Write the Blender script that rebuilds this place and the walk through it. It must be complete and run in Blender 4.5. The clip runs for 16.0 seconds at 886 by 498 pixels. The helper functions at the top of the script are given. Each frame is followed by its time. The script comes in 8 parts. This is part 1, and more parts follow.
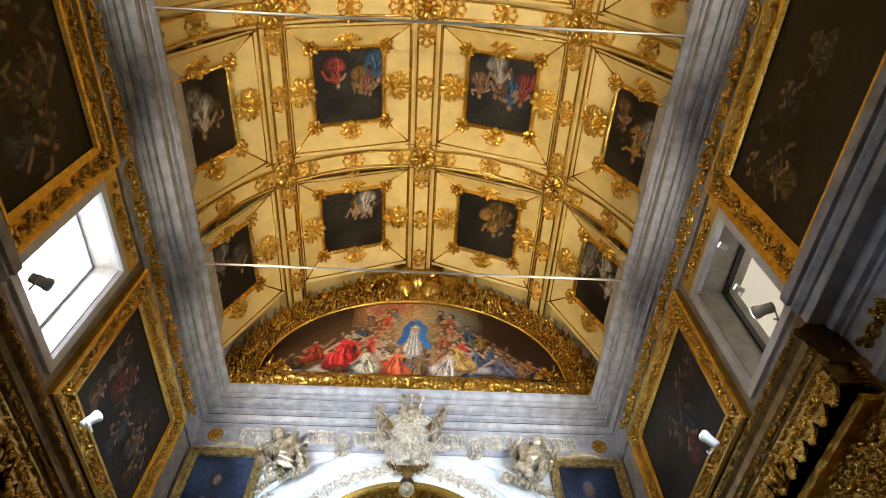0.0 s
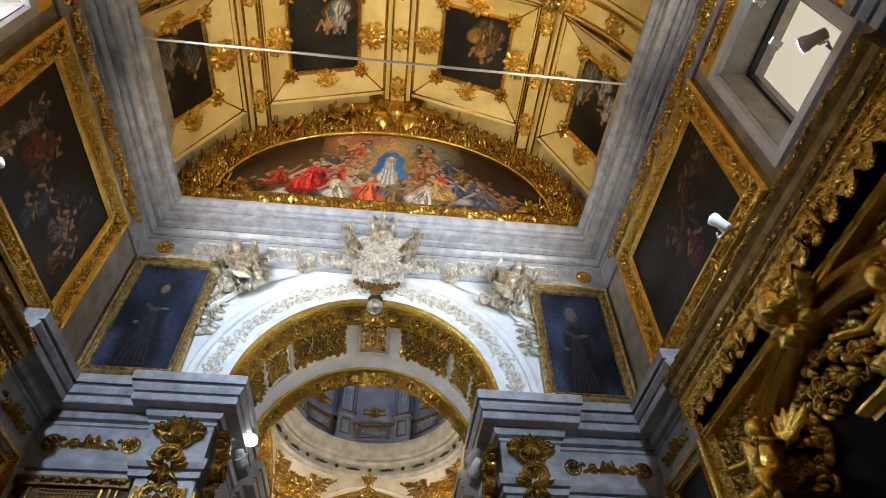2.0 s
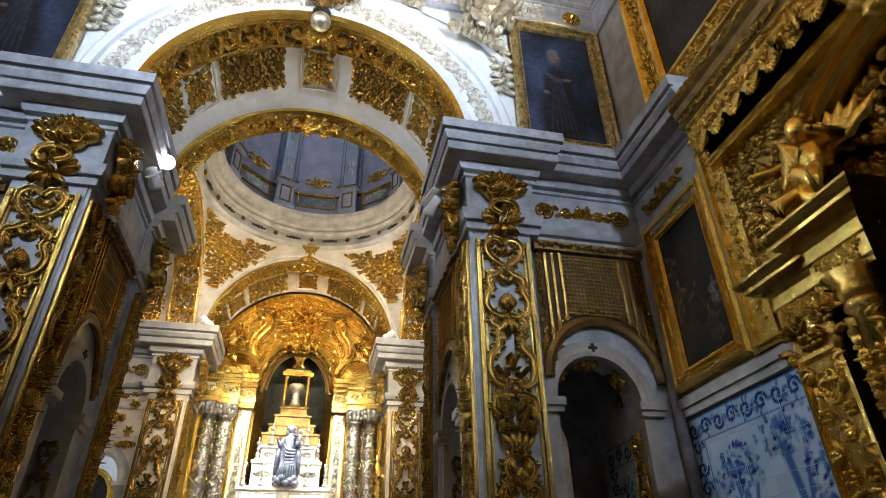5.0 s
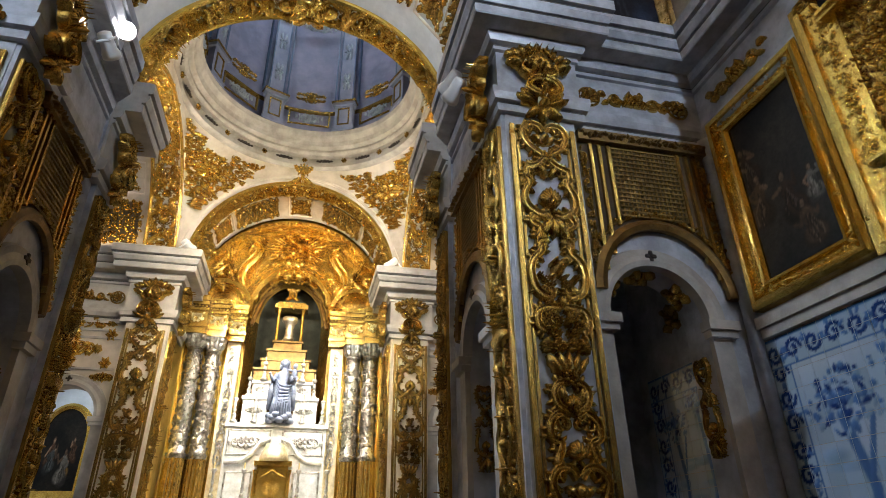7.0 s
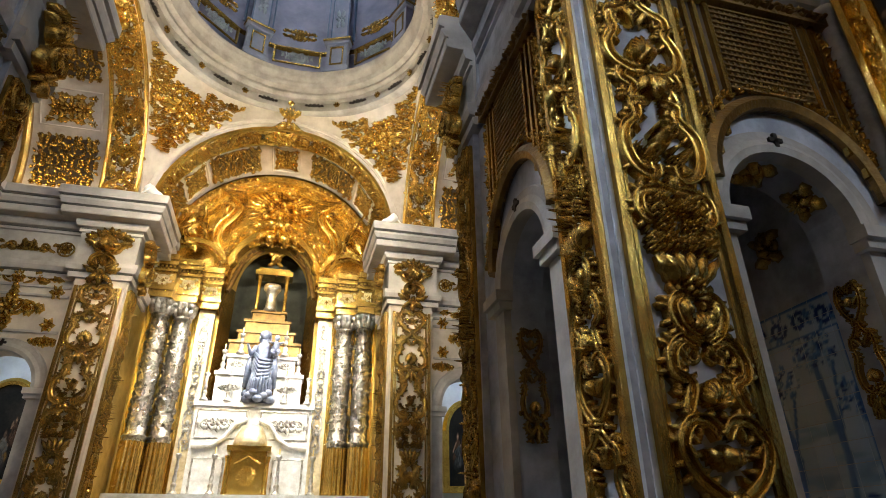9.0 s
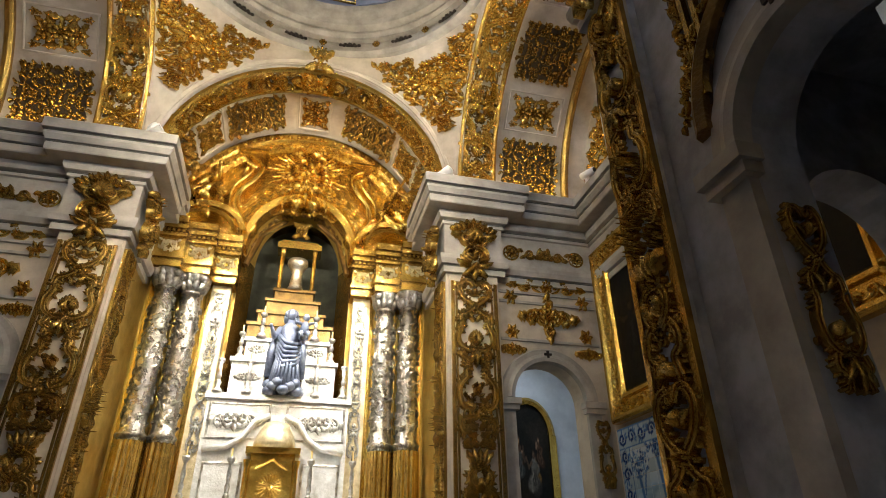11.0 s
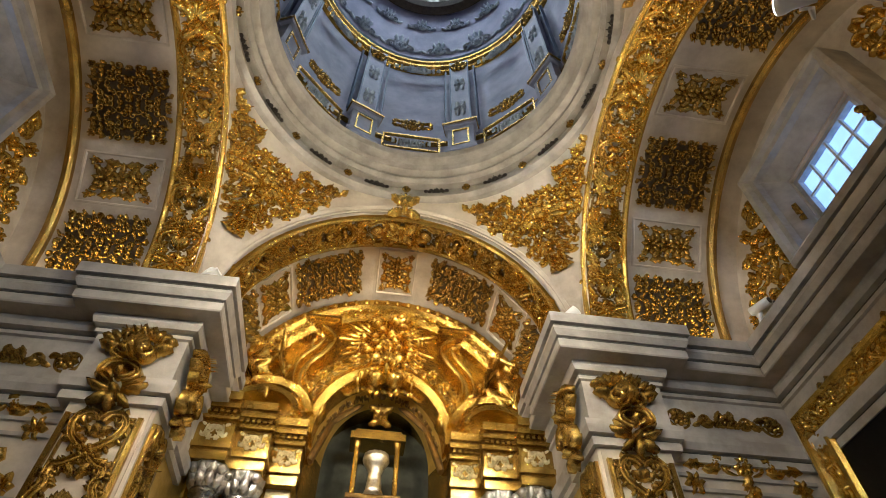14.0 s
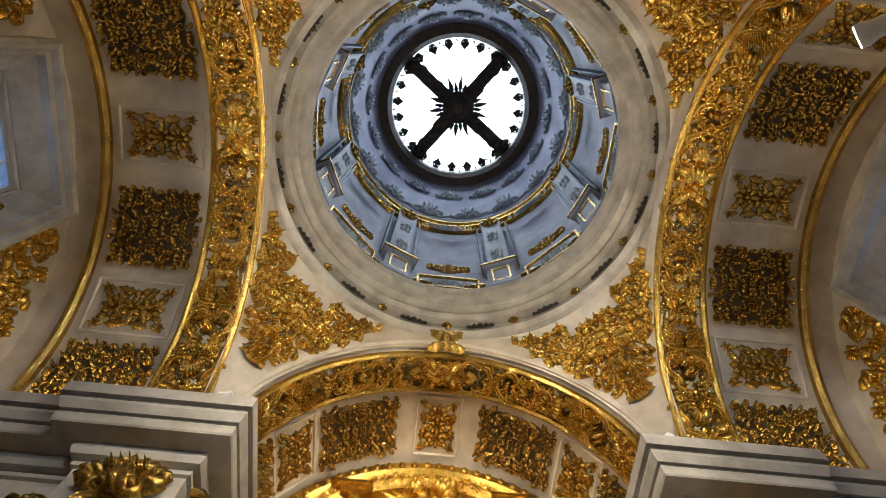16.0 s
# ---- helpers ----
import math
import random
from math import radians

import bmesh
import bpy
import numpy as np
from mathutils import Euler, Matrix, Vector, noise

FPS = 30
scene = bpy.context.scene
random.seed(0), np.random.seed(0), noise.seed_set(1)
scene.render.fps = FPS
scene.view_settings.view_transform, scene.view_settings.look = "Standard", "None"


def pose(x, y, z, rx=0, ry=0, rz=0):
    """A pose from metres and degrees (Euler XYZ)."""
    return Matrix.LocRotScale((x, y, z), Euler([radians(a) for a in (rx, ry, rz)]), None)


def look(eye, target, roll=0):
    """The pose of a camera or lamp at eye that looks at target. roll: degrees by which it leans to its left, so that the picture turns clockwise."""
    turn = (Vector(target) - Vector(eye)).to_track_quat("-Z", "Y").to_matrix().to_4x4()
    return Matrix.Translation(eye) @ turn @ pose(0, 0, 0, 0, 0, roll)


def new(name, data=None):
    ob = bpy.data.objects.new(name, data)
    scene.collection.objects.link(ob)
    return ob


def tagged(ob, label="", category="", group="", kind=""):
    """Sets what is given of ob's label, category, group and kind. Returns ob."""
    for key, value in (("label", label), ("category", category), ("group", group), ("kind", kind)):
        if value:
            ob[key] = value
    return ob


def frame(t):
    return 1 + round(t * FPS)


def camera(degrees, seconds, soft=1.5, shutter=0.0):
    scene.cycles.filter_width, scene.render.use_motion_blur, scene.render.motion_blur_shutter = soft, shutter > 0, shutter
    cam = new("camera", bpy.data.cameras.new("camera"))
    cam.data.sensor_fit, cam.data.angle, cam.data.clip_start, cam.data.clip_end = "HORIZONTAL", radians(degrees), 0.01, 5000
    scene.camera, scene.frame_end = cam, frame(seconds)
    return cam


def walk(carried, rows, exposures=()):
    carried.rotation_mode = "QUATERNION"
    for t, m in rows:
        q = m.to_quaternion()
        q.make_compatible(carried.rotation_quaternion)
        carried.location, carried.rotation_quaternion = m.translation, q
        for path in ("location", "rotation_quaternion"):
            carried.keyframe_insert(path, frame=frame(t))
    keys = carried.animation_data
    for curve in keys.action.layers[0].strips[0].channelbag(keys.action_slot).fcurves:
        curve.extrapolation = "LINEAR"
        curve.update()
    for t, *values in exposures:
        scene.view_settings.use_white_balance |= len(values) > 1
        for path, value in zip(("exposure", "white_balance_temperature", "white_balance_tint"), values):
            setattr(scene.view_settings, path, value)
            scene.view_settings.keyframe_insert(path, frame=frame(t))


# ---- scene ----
cam = camera(73.7, 16.0, soft=0.6)
METRES, EYE, TILT, LEAN, TURN = 13.0, 1.55, 0.0, 0.0, -3.3
ROWS = [
    (0.0, 0.0, 0.0, 0.0, 0.34, 57.81, 0.21),
    (0.5, -0.0008, 0.0414, -0.0004, 0.44, 57.81, 0.24),
    (1.0, 0.0038, 0.0838, -0.0014, 0.53, 57.32, 0.46),
    (1.5, 0.0067, 0.1257, -0.0024, -0.26, 53.51, 0.33),
    (2.0, 0.0076, 0.1637, -0.0048, -2.55, 48.85, 0.24),
    (2.5, 0.0133, 0.1955, -0.0064, -3.29, 44.66, 0.39),
    (3.0, 0.0112, 0.2211, -0.0075, -4.48, 40.95, 0.2),
    (3.5, 0.0086, 0.2431, -0.0071, -6.48, 38.21, 0.37),
    (4.0, 0.011, 0.2676, -0.0081, -7.71, 35.81, 0.58),
    (4.5, 0.0099, 0.2881, -0.0074, -8.42, 33.56, 0.7),
    (5.0, 0.0044, 0.3099, -0.0078, -8.98, 31.75, 0.66),
    (7.5, -0.0044, 0.4402, 0.005, -10.05, 26.43, 0.6),
    (8.0, -0.006, 0.4717, 0.0043, -10.39, 26.79, 0.55),
    (8.5, -0.0067, 0.5048, 0.0044, -10.93, 26.9, 0.51),
    (9.0, -0.0057, 0.5442, 0.0033, -11.37, 26.7, 0.5),
    (11.5, -0.0467, 0.7371, 0.0122, -10.7, 29.44, 0.3),
    (12.0, -0.0512, 0.7615, 0.0206, -10.5, 31.03, 0.27),
    (12.5, -0.0578, 0.7891, 0.0315, -10.27, 34.96, 0.22),
    (13.0, -0.0616, 0.8146, 0.0381, -10.03, 39.2, 0.18),
    (13.5, -0.0644, 0.8437, 0.0423, -7.4, 44.78, 0.1),
    (14.0, -0.0724, 0.874, 0.044, -5.02, 50.16, -0.25),
    (14.5, -0.0779, 0.9043, 0.0468, -2.87, 55.28, -0.27),
    (15.0, -0.0811, 0.9318, 0.051, -1.86, 61.48, -0.51),
    (15.5, -0.0887, 0.9571, 0.0543, -1.7, 67.17, -0.85),
    (16.0, -0.0925, 0.9813, 0.057, -2.51, 71.31, -0.51),
]
walk(cam, [(t, pose(0, 0, EYE, TILT, LEAN, TURN) @ pose(METRES * x, METRES * y, METRES * z, 90 + pitch, roll, yaw)) for t, x, y, z, yaw, pitch, roll in ROWS],
     exposures=[(0.0, 0.05), (2.0, 0.0), (3.0, -0.06), (4.0, 0.13), (5.0, 0.32), (7.5, 0.44), (9.0, 0.42), (11.5, 0.0), (14.0, -0.1), (16.0, -0.2)])

# ---- light ----
world = bpy.data.worlds.new("sky_world")
scene.world = world
world.use_nodes = True
wn = world.node_tree.nodes
sky = wn.new("ShaderNodeTexSky")
sky.sky_type = "NISHITA"
sky.sun_disc = False
sky.sun_elevation, sky.sun_rotation = radians(40), radians(250)
world.node_tree.links.new(sky.outputs[0], wn["Background"].inputs[0])
wn["Background"].inputs[1].default_value = 0.12
sun_data = bpy.data.lights.new("sun", "SUN")
sun_data.energy, sun_data.angle, sun_data.color = 3.0, radians(0.5), (1.0, 0.95, 0.88)
sun = new("sun", sun_data)
sun.matrix_world = look((-20, -8, 22), (0, 0, 5))
WARM, COOL, AMBER = (1.0, 0.88, 0.66), (0.68, 0.82, 1.0), (1.0, 0.82, 0.54)


def spot(eye, target, watts, colour, size=60, blend=0.8, radius=0.05):
    d = bpy.data.lights.new("spot_lamp", "SPOT")
    d.energy, d.color, d.spot_size, d.spot_blend, d.shadow_soft_size = watts, colour, radians(size), blend, radius
    o = new("spot_lamp", d)
    o.matrix_world = look(eye, target)
    return o


def area(eye, target, watts, colour, sx, sy):
    d = bpy.data.lights.new("area_lamp", "AREA")
    d.energy, d.color, d.shape, d.size, d.size_y = watts, colour, "RECTANGLE", sx, sy
    o = new("area_lamp", d)
    o.matrix_world = look(eye, target)
    return o


# ---- plan ----
CX = -0.15          # middle of the nave
HW = 4.2            # half its width
PD = 2.0            # half the width of the triumphal arch
WY = 9.5            # front of the arch wall
BY = 11.75          # back of it
FY = 16.15          # far wall of the crossing
DY = 13.92          # middle of the dome
ZC = 6.45           # top of the lower cornice
STEP = 0.51         # height of the sanctuary floor
RX, LX = CX + HW, CX - HW

# uplights on the cornices and ledges
for s in (-1, 1):
    for yy in (-2.5, 0.6, 3.9, 6.0):
        spot((CX + s * 3.6, yy, 6.95), (CX - s * 0.4, yy + (1.2 if yy < 5 else 3.4), 14.6 if yy < 5 else 13.0), 560 if yy < 5 else 720, WARM, 90, 0.9)
    spot((CX + s * 3.6, 3.9, 6.95), (CX + s * 0.4, 9.5, 8.9), 1200, COOL, 66, 0.9)
    spot((CX + s * 3.4, 3.5, 6.9), (CX + s * 2.7, 9.5, 5.2 if s > 0 else 6.3), 480 if s > 0 else 780, COOL, 62, 0.9)
# floodlight on the pier
spot((CX - 1.5, 9.2, 6.1), (1.5, 6.6, 2.4), 400, COOL, 98, 0.5)
for s in (-1, 1):
    spot((CX + s * 1.5, 15.75, 6.6), (CX - s * 0.1, 17.9, 3.7), 900, (1.0, 0.97, 0.92), 62, 0.7)
    spot((CX + s * 1.45, 15.7, 6.6), (CX - s * 0.1, 17.9, 7.1), 270, WARM, 74, 0.8)
    area((CX + s * 3.2, 15.92, 6.52), (CX + s * 3.2, 15.6, 8.6), 5, AMBER, 1.2, 0.1)
    area((CX + s * 3.2, 11.98, 6.52), (CX + s * 3.2, 12.3, 8.6), 5, AMBER, 1.2, 0.1)
    spot((CX + s * 1.75, 15.6, 6.62), (CX - s * 0.6, 13.2, 9.4), 140, WARM, 110, 0.9)
    spot((CX + s * 2.5, 12.5, 6.72), (CX - s * 0.6, 15.2, 9.2), 300, WARM, 110, 0.9)
    # weak uplights added to brighten the great arch soffit, without a fitting
    spot((CX + s * 1.74, 10.55, 6.58), (CX - s * 0.5, 10.4, 8.4), 13, WARM, 110, 0.9)
    spot((CX + s * 1.55, 12.3, 6.62), (CX - s * 0.2, 16.1, 5.2), 480, WARM, 100, 0.9)


# ---- materials ----
def mat(name, base, rough=0.5, metal=0.0, vary=0.0, scale=6.0, second=None, bump=0.0, bump_scale=60.0, spec=None, coords="Object"):
    m = bpy.data.materials.new(name)
    m.use_nodes = True
    nt = m.node_tree
    bs = nt.nodes["Principled BSDF"]
    bs.inputs["Roughness"].default_value = rough
    bs.inputs["Metallic"].default_value = metal
    if spec is not None:
        bs.inputs["Specular IOR Level"].default_value = spec
    tc = nt.nodes.new("ShaderNodeTexCoord")
    if second is not None or vary:
        if second is None:
            second = tuple(c * (1 - vary) for c in base)
        n = nt.nodes.new("ShaderNodeTexNoise")
        n.inputs["Scale"].default_value, n.inputs["Detail"].default_value, n.inputs["Roughness"].default_value = scale, 8, 0.62
        nt.links.new(tc.outputs[coords], n.inputs["Vector"])
        r = nt.nodes.new("ShaderNodeValToRGB")
        r.color_ramp.elements[0].position, r.color_ramp.elements[1].position = 0.36, 0.64
        r.color_ramp.elements[0].color, r.color_ramp.elements[1].color = (*second, 1), (*base, 1)
        nt.links.new(n.outputs["Fac"], r.inputs["Fac"])
        nt.links.new(r.outputs[0], bs.inputs["Base Color"])
        q = nt.nodes.new("ShaderNodeMapRange")
        q.inputs["To Min"].default_value, q.inputs["To Max"].default_value = min(1, rough + 0.12), max(0.05, rough - 0.08)
        nt.links.new(n.outputs["Fac"], q.inputs["Value"])
        nt.links.new(q.outputs[0], bs.inputs["Roughness"])
    else:
        bs.inputs["Base Color"].default_value = (*base, 1)
    if bump:
        n2 = nt.nodes.new("ShaderNodeTexNoise")
        n2.inputs["Scale"].default_value, n2.inputs["Detail"].default_value = bump_scale, 5
        nt.links.new(tc.outputs[coords], n2.inputs["Vector"])
        bp = nt.nodes.new("ShaderNodeBump")
        bp.inputs["Strength"].default_value, bp.inputs["Distance"].default_value = bump, 0.02
        nt.links.new(n2.outputs["Fac"], bp.inputs["Height"])
        nt.links.new(bp.outputs[0], bs.inputs["Normal"])
    return m


GOLD = mat("gilded_wood", (0.86, 0.57, 0.13), 0.20, 0.98, second=(0.58, 0.36, 0.075), scale=7, bump=0.3, bump_scale=60)
GOLD_OLD = mat("aged_gilding", (0.58, 0.375, 0.09), 0.22, 0.96, second=(0.34, 0.205, 0.045), scale=6, bump=0.35, bump_scale=60)
GOLD_FLAT = mat("gilded_ground", (0.80, 0.58, 0.17), 0.36, 0.85, second=(0.62, 0.42, 0.11), scale=5, bump=0.2, bump_scale=55)
# brown gilding; under the dense carvings its colour stands in for shade
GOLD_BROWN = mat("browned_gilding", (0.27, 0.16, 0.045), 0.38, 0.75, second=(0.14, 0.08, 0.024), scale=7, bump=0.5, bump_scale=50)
# umber; behind the lattice carvings its darkness stands in for shade
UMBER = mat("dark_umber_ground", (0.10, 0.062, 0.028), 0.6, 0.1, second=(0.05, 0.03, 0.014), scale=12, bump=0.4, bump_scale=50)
SILVER = mat("silver_leaf", (0.80, 0.79, 0.74), 0.3, 0.9, second=(0.28, 0.25, 0.20), scale=10, bump=0.3, bump_scale=40)
CREAM = mat("cream_paint", (0.78, 0.59, 0.23), 0.45, 0.0, second=(0.66, 0.48, 0.175), scale=2.5, bump=0.12, bump_scale=30)
PLASTER = mat("cream_plaster", (0.66, 0.585, 0.49), 0.7, 0.0, second=(0.42, 0.355, 0.28), scale=1.8, bump=0.12, bump_scale=25)
WHITE = mat("white_painted_stone", (0.76, 0.78, 0.80), 0.55, 0.0, second=(0.60, 0.62, 0.64), scale=3, bump=0.1, bump_scale=30)
MARBLE = mat("grey_veined_marble", (0.47, 0.49, 0.55), 0.36, 0.0, second=(0.27, 0.28, 0.32), scale=4.5, bump=0.08, bump_scale=24)
STONE = mat("pale_limestone", (0.48, 0.45, 0.41), 0.6, 0.0, second=(0.30, 0.275, 0.245), scale=3, bump=0.15, bump_scale=30)
# near-black wood colour, also put where the side altars should look shaded
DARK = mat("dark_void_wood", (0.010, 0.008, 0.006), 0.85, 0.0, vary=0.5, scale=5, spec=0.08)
BLUE = mat("blue_painted_plaster", (0.24, 0.25, 0.385), 0.5, 0.0, second=(0.15, 0.165, 0.26), scale=2.2, bump=0.08, bump_scale=20)
BLUE_DARK = mat("deep_blue_plaster", (0.05, 0.10, 0.20), 0.45, 0.0, second=(0.03, 0.06, 0.13), scale=3, bump=0.08)
GREYBLUE = mat("grey_blue_relief", (0.30, 0.36, 0.44), 0.5, 0.0, second=(0.16, 0.20, 0.27), scale=8)
FLOOR = mat("stone_floor", (0.16, 0.14, 0.12), 0.35, 0.0, second=(0.09, 0.08, 0.065), scale=2, bump=0.1)
WHITE_METAL = mat("white_enamel", (0.8, 0.8, 0.8), 0.35, 0.0)
BLACK_METAL = mat("black_metal", (0.02, 0.02, 0.022), 0.4, 0.3)
STEEL = mat("steel_rod", (0.6, 0.6, 0.6), 0.3, 0.9)
IRON = mat("dark_bronze", (0.05, 0.04, 0.035), 0.45, 0.5, vary=0.4, scale=15)


def glow(name, colour, strength):
    m = bpy.data.materials.new(name)
    m.use_nodes = True
    bs = m.node_tree.nodes["Principled BSDF"]
    bs.inputs["Base Color"].default_value = (*colour, 1)
    bs.inputs["Emission Color"].default_value = (*colour, 1)
    bs.inputs["Emission Strength"].default_value = strength
    return m


LENS = glow("lit_lamp_lens", (0.95, 0.97, 1.0), 40)
DAY = glow("bright_daylight", (0.93, 0.96, 1.0), 9)
SKYLIGHT = glow("lantern_sky", (0.72, 0.86, 1.0), 9)
PANEBLUE = glow("deep_blue_pane", (0.05, 0.20, 0.75), 0.5)
DAYBLUE = glow("blue_daylight", (0.30, 0.55, 1.0), 1.5)
# cream wall beyond the window; its own glow stands in for sunlight
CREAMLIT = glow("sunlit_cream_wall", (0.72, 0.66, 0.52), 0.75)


class Easel:
    """Colours of a picture, brushed on shape by shape; u to the right, v up, both from 0 to 1."""

    def __init__(self, nu, nv, aspect, seed, low, high):
        self.nu, self.nv, self.aspect = nu, nv, aspect
        self.rng = random.Random(seed)
        self.u, self.v = np.meshgrid((np.arange(nu) + 0.5) / nu, (np.arange(nv) + 0.5) / nv)
        cloud = np.zeros((nv, nu))
        for k in range(14):
            fu, fv, ph = self.rng.uniform(-9, 9), self.rng.uniform(-9, 9), self.rng.uniform(0, 6.3)
            cloud += np.sin(fu * self.u + fv * self.v + ph + 1.5 * np.sin(5 * self.v + ph)) / 14 ** 0.5
        k = np.clip(cloud * 0.5 + 0.4, 0, 1)[..., None]
        self.c = np.array(low) * (1 - k) + np.array(high) * k

    def dab(self, u, v, ru, rv, tone, turn=0.0, soft=0.35, light=0.5):
        """An oval dab, lighter on its upper side."""
        a = self.aspect
        R = max(ru, rv) * 1.3
        i0, i1 = max(0, int((u - R) * self.nu)), min(self.nu, int((u + R) * self.nu) + 2)
        j0, j1 = max(0, int((v - R * a) * self.nv)), min(self.nv, int((v + R * a) * self.nv) + 2)
        if i1 <= i0 or j1 <= j0:
            return
        du, dv = self.u[j0:j1, i0:i1] - u, (self.v[j0:j1, i0:i1] - v) / a
        c, q = math.cos(turn), math.sin(turn)
        x, y = (du * c + dv * q) / ru, (dv * c - du * q) / rv
        d = np.sqrt(x * x + y * y)
        k = np.clip((1 + soft * 0.5 - d) / soft, 0, 1)[..., None]
        shade = (1 + light * np.clip(0.7 * dv / max(ru, rv) - 0.4 * du / max(ru, rv), -1, 1))[..., None]
        self.c[j0:j1, i0:i1] = self.c[j0:j1, i0:i1] * (1 - k) + np.array(tone) * shade * k

    def stroke(self, pts, r, tone, soft=0.5):
        for (a, b), (c, d) in zip(pts, pts[1:]):
            n = max(2, int(math.hypot(c - a, (d - b) / self.aspect) / (r * 0.7)))
            for i in range(n + 1):
                self.dab(a + (c - a) * i / n, b + (d - b) * i / n, r, r, tone, 0, soft, 0.2)

    def person_shape(self, u, v, h, robe, flesh, veil=None):
        """A draped shape of height h with folds, lap, arms and head."""
        g, a = self.rng, self.aspect
        lean = g.uniform(-0.25, 0.25)
        dark = tuple(x * 0.35 for x in robe)
        top = tuple(min(1, x * 1.7 + 0.02) for x in robe)
        U = lambda x, y: (u + (x + lean * y) * h, v + y * h * a)
        self.dab(*U(0, 0.05), 0.30 * h, 0.22 * h, dark, g.uniform(-0.4, 0.4))
        self.dab(*U(g.uniform(-0.1, 0.1), 0.08), 0.26 * h, 0.17 * h, robe, g.uniform(-0.6, 0.6))
        self.dab(*U(0, 0.38), 0.14 * h, 0.22 * h, robe, -lean)
        for k in range(7):
            x = g.uniform(-0.2, 0.2)
            self.stroke([U(x, g.uniform(-0.12, 0.05)), U(x * 0.7 + g.uniform(-0.08, 0.08), 0.15), U(x * 0.3, g.uniform(0.25, 0.45))], 0.016 * h, top if k % 2 else dark)
        for q in (-1, 1):
            self.stroke([U(q * 0.11, 0.5), U(q * g.uniform(0.18, 0.3), g.uniform(0.3, 0.5)), U(q * g.uniform(0.05, 0.42), g.uniform(0.2, 0.7))], 0.036 * h, flesh if g.random() < 0.7 else robe)
        self.dab(*U(0.0, 0.69), 0.085 * h, 0.10 * h, veil or tuple(x * 0.16 for x in flesh))
        self.dab(*U(g.uniform(-0.03, 0.03), 0.66), 0.056 * h, 0.075 * h, flesh, g.uniform(-0.5, 0.5))

    def canvas(self, w, h, z=0.03, place=None):
        """The painted canvas as a mesh of w x h, or laid out by place(u, v)."""
        place = place or (lambda u, v: ((u - 0.5) * w, (v - 0.5) * h, z))
        sh = Shape().sheet(place, self.nu, self.nv)
        n = len(sh.v)
        if z is not None:
            sh.box(-w / 2, -h / 2, 0.0, w / 2, h / 2, z - 0.004)
        me = sh.mesh("canvas", PAINT)
        uv = np.array([(i / self.nu, j / self.nv) for i in range(self.nu + 1) for j in range(self.nv + 1)])
        col = np.full((len(me.vertices), 4), 0.01)
        pick = self.c[np.minimum((uv[:, 1] * self.nv).astype(int), self.nv - 1), np.minimum((uv[:, 0] * self.nu).astype(int), self.nu - 1)]
        if len(me.vertices) >= n:
            col[:n, :3] = pick
        col[:, 3] = 1
        at = me.color_attributes.new("paint", "FLOAT_COLOR", "POINT")
        at.data.foreach_set("color", np.clip(col, 0, 1).ravel())
        return me


def paint_mat():
    """Varnished oil paint: the brushed colours, with fine craquelure and uneven gloss."""
    m = bpy.data.materials.new("varnished_oil_paint")
    m.use_nodes = True
    nt = m.node_tree
    bs = nt.nodes["Principled BSDF"]
    bs.inputs["Specular IOR Level"].default_value = 0.22
    at = nt.nodes.new("ShaderNodeAttribute")
    at.attribute_name = "paint"
    tc = nt.nodes.new("ShaderNodeTexCoord")
    n = nt.nodes.new("ShaderNodeTexNoise")
    n.inputs["Scale"].default_value, n.inputs["Detail"].default_value, n.inputs["Roughness"].default_value = 14, 8, 0.75
    nt.links.new(tc.outputs["Object"], n.inputs["Vector"])
    r = nt.nodes.new("ShaderNodeMapRange")
    r.inputs["From Min"].default_value, r.inputs["From Max"].default_value, r.inputs["To Min"].default_value, r.inputs["To Max"].default_value = 0.3, 0.7, 0.45, 1.5
    nt.links.new(n.outputs["Fac"], r.inputs["Value"])
    mx = nt.nodes.new("ShaderNodeVectorMath")
    mx.operation = "SCALE"
    nt.links.new(at.outputs["Color"], mx.inputs[0])
    nt.links.new(r.outputs[0], mx.inputs["Scale"])
    nt.links.new(mx.outputs[0], bs.inputs["Base Color"])
    q = nt.nodes.new("ShaderNodeMapRange")
    q.inputs["To Min"].default_value, q.inputs["To Max"].default_value = 0.6, 0.36
    nt.links.new(n.outputs["Fac"], q.inputs["Value"])
    nt.links.new(q.outputs[0], bs.inputs["Roughness"])
    return m


PAINT = paint_mat()
SKIN, PALE, RED, BLUEC, OCHRE, BROWN, NIGHT = (0.46, 0.28, 0.17), (0.55, 0.50, 0.42), (0.42, 0.04, 0.03), (0.05, 0.14, 0.32), (0.48, 0.26, 0.06), (0.12, 0.06, 0.03), (0.02, 0.016, 0.016)
DARK_TONES = [BROWN, (0.16, 0.13, 0.10), (0.22, 0.03, 0.025), (0.34, 0.30, 0.25), (0.06, 0.07, 0.10), NIGHT, (0.20, 0.11, 0.05)]


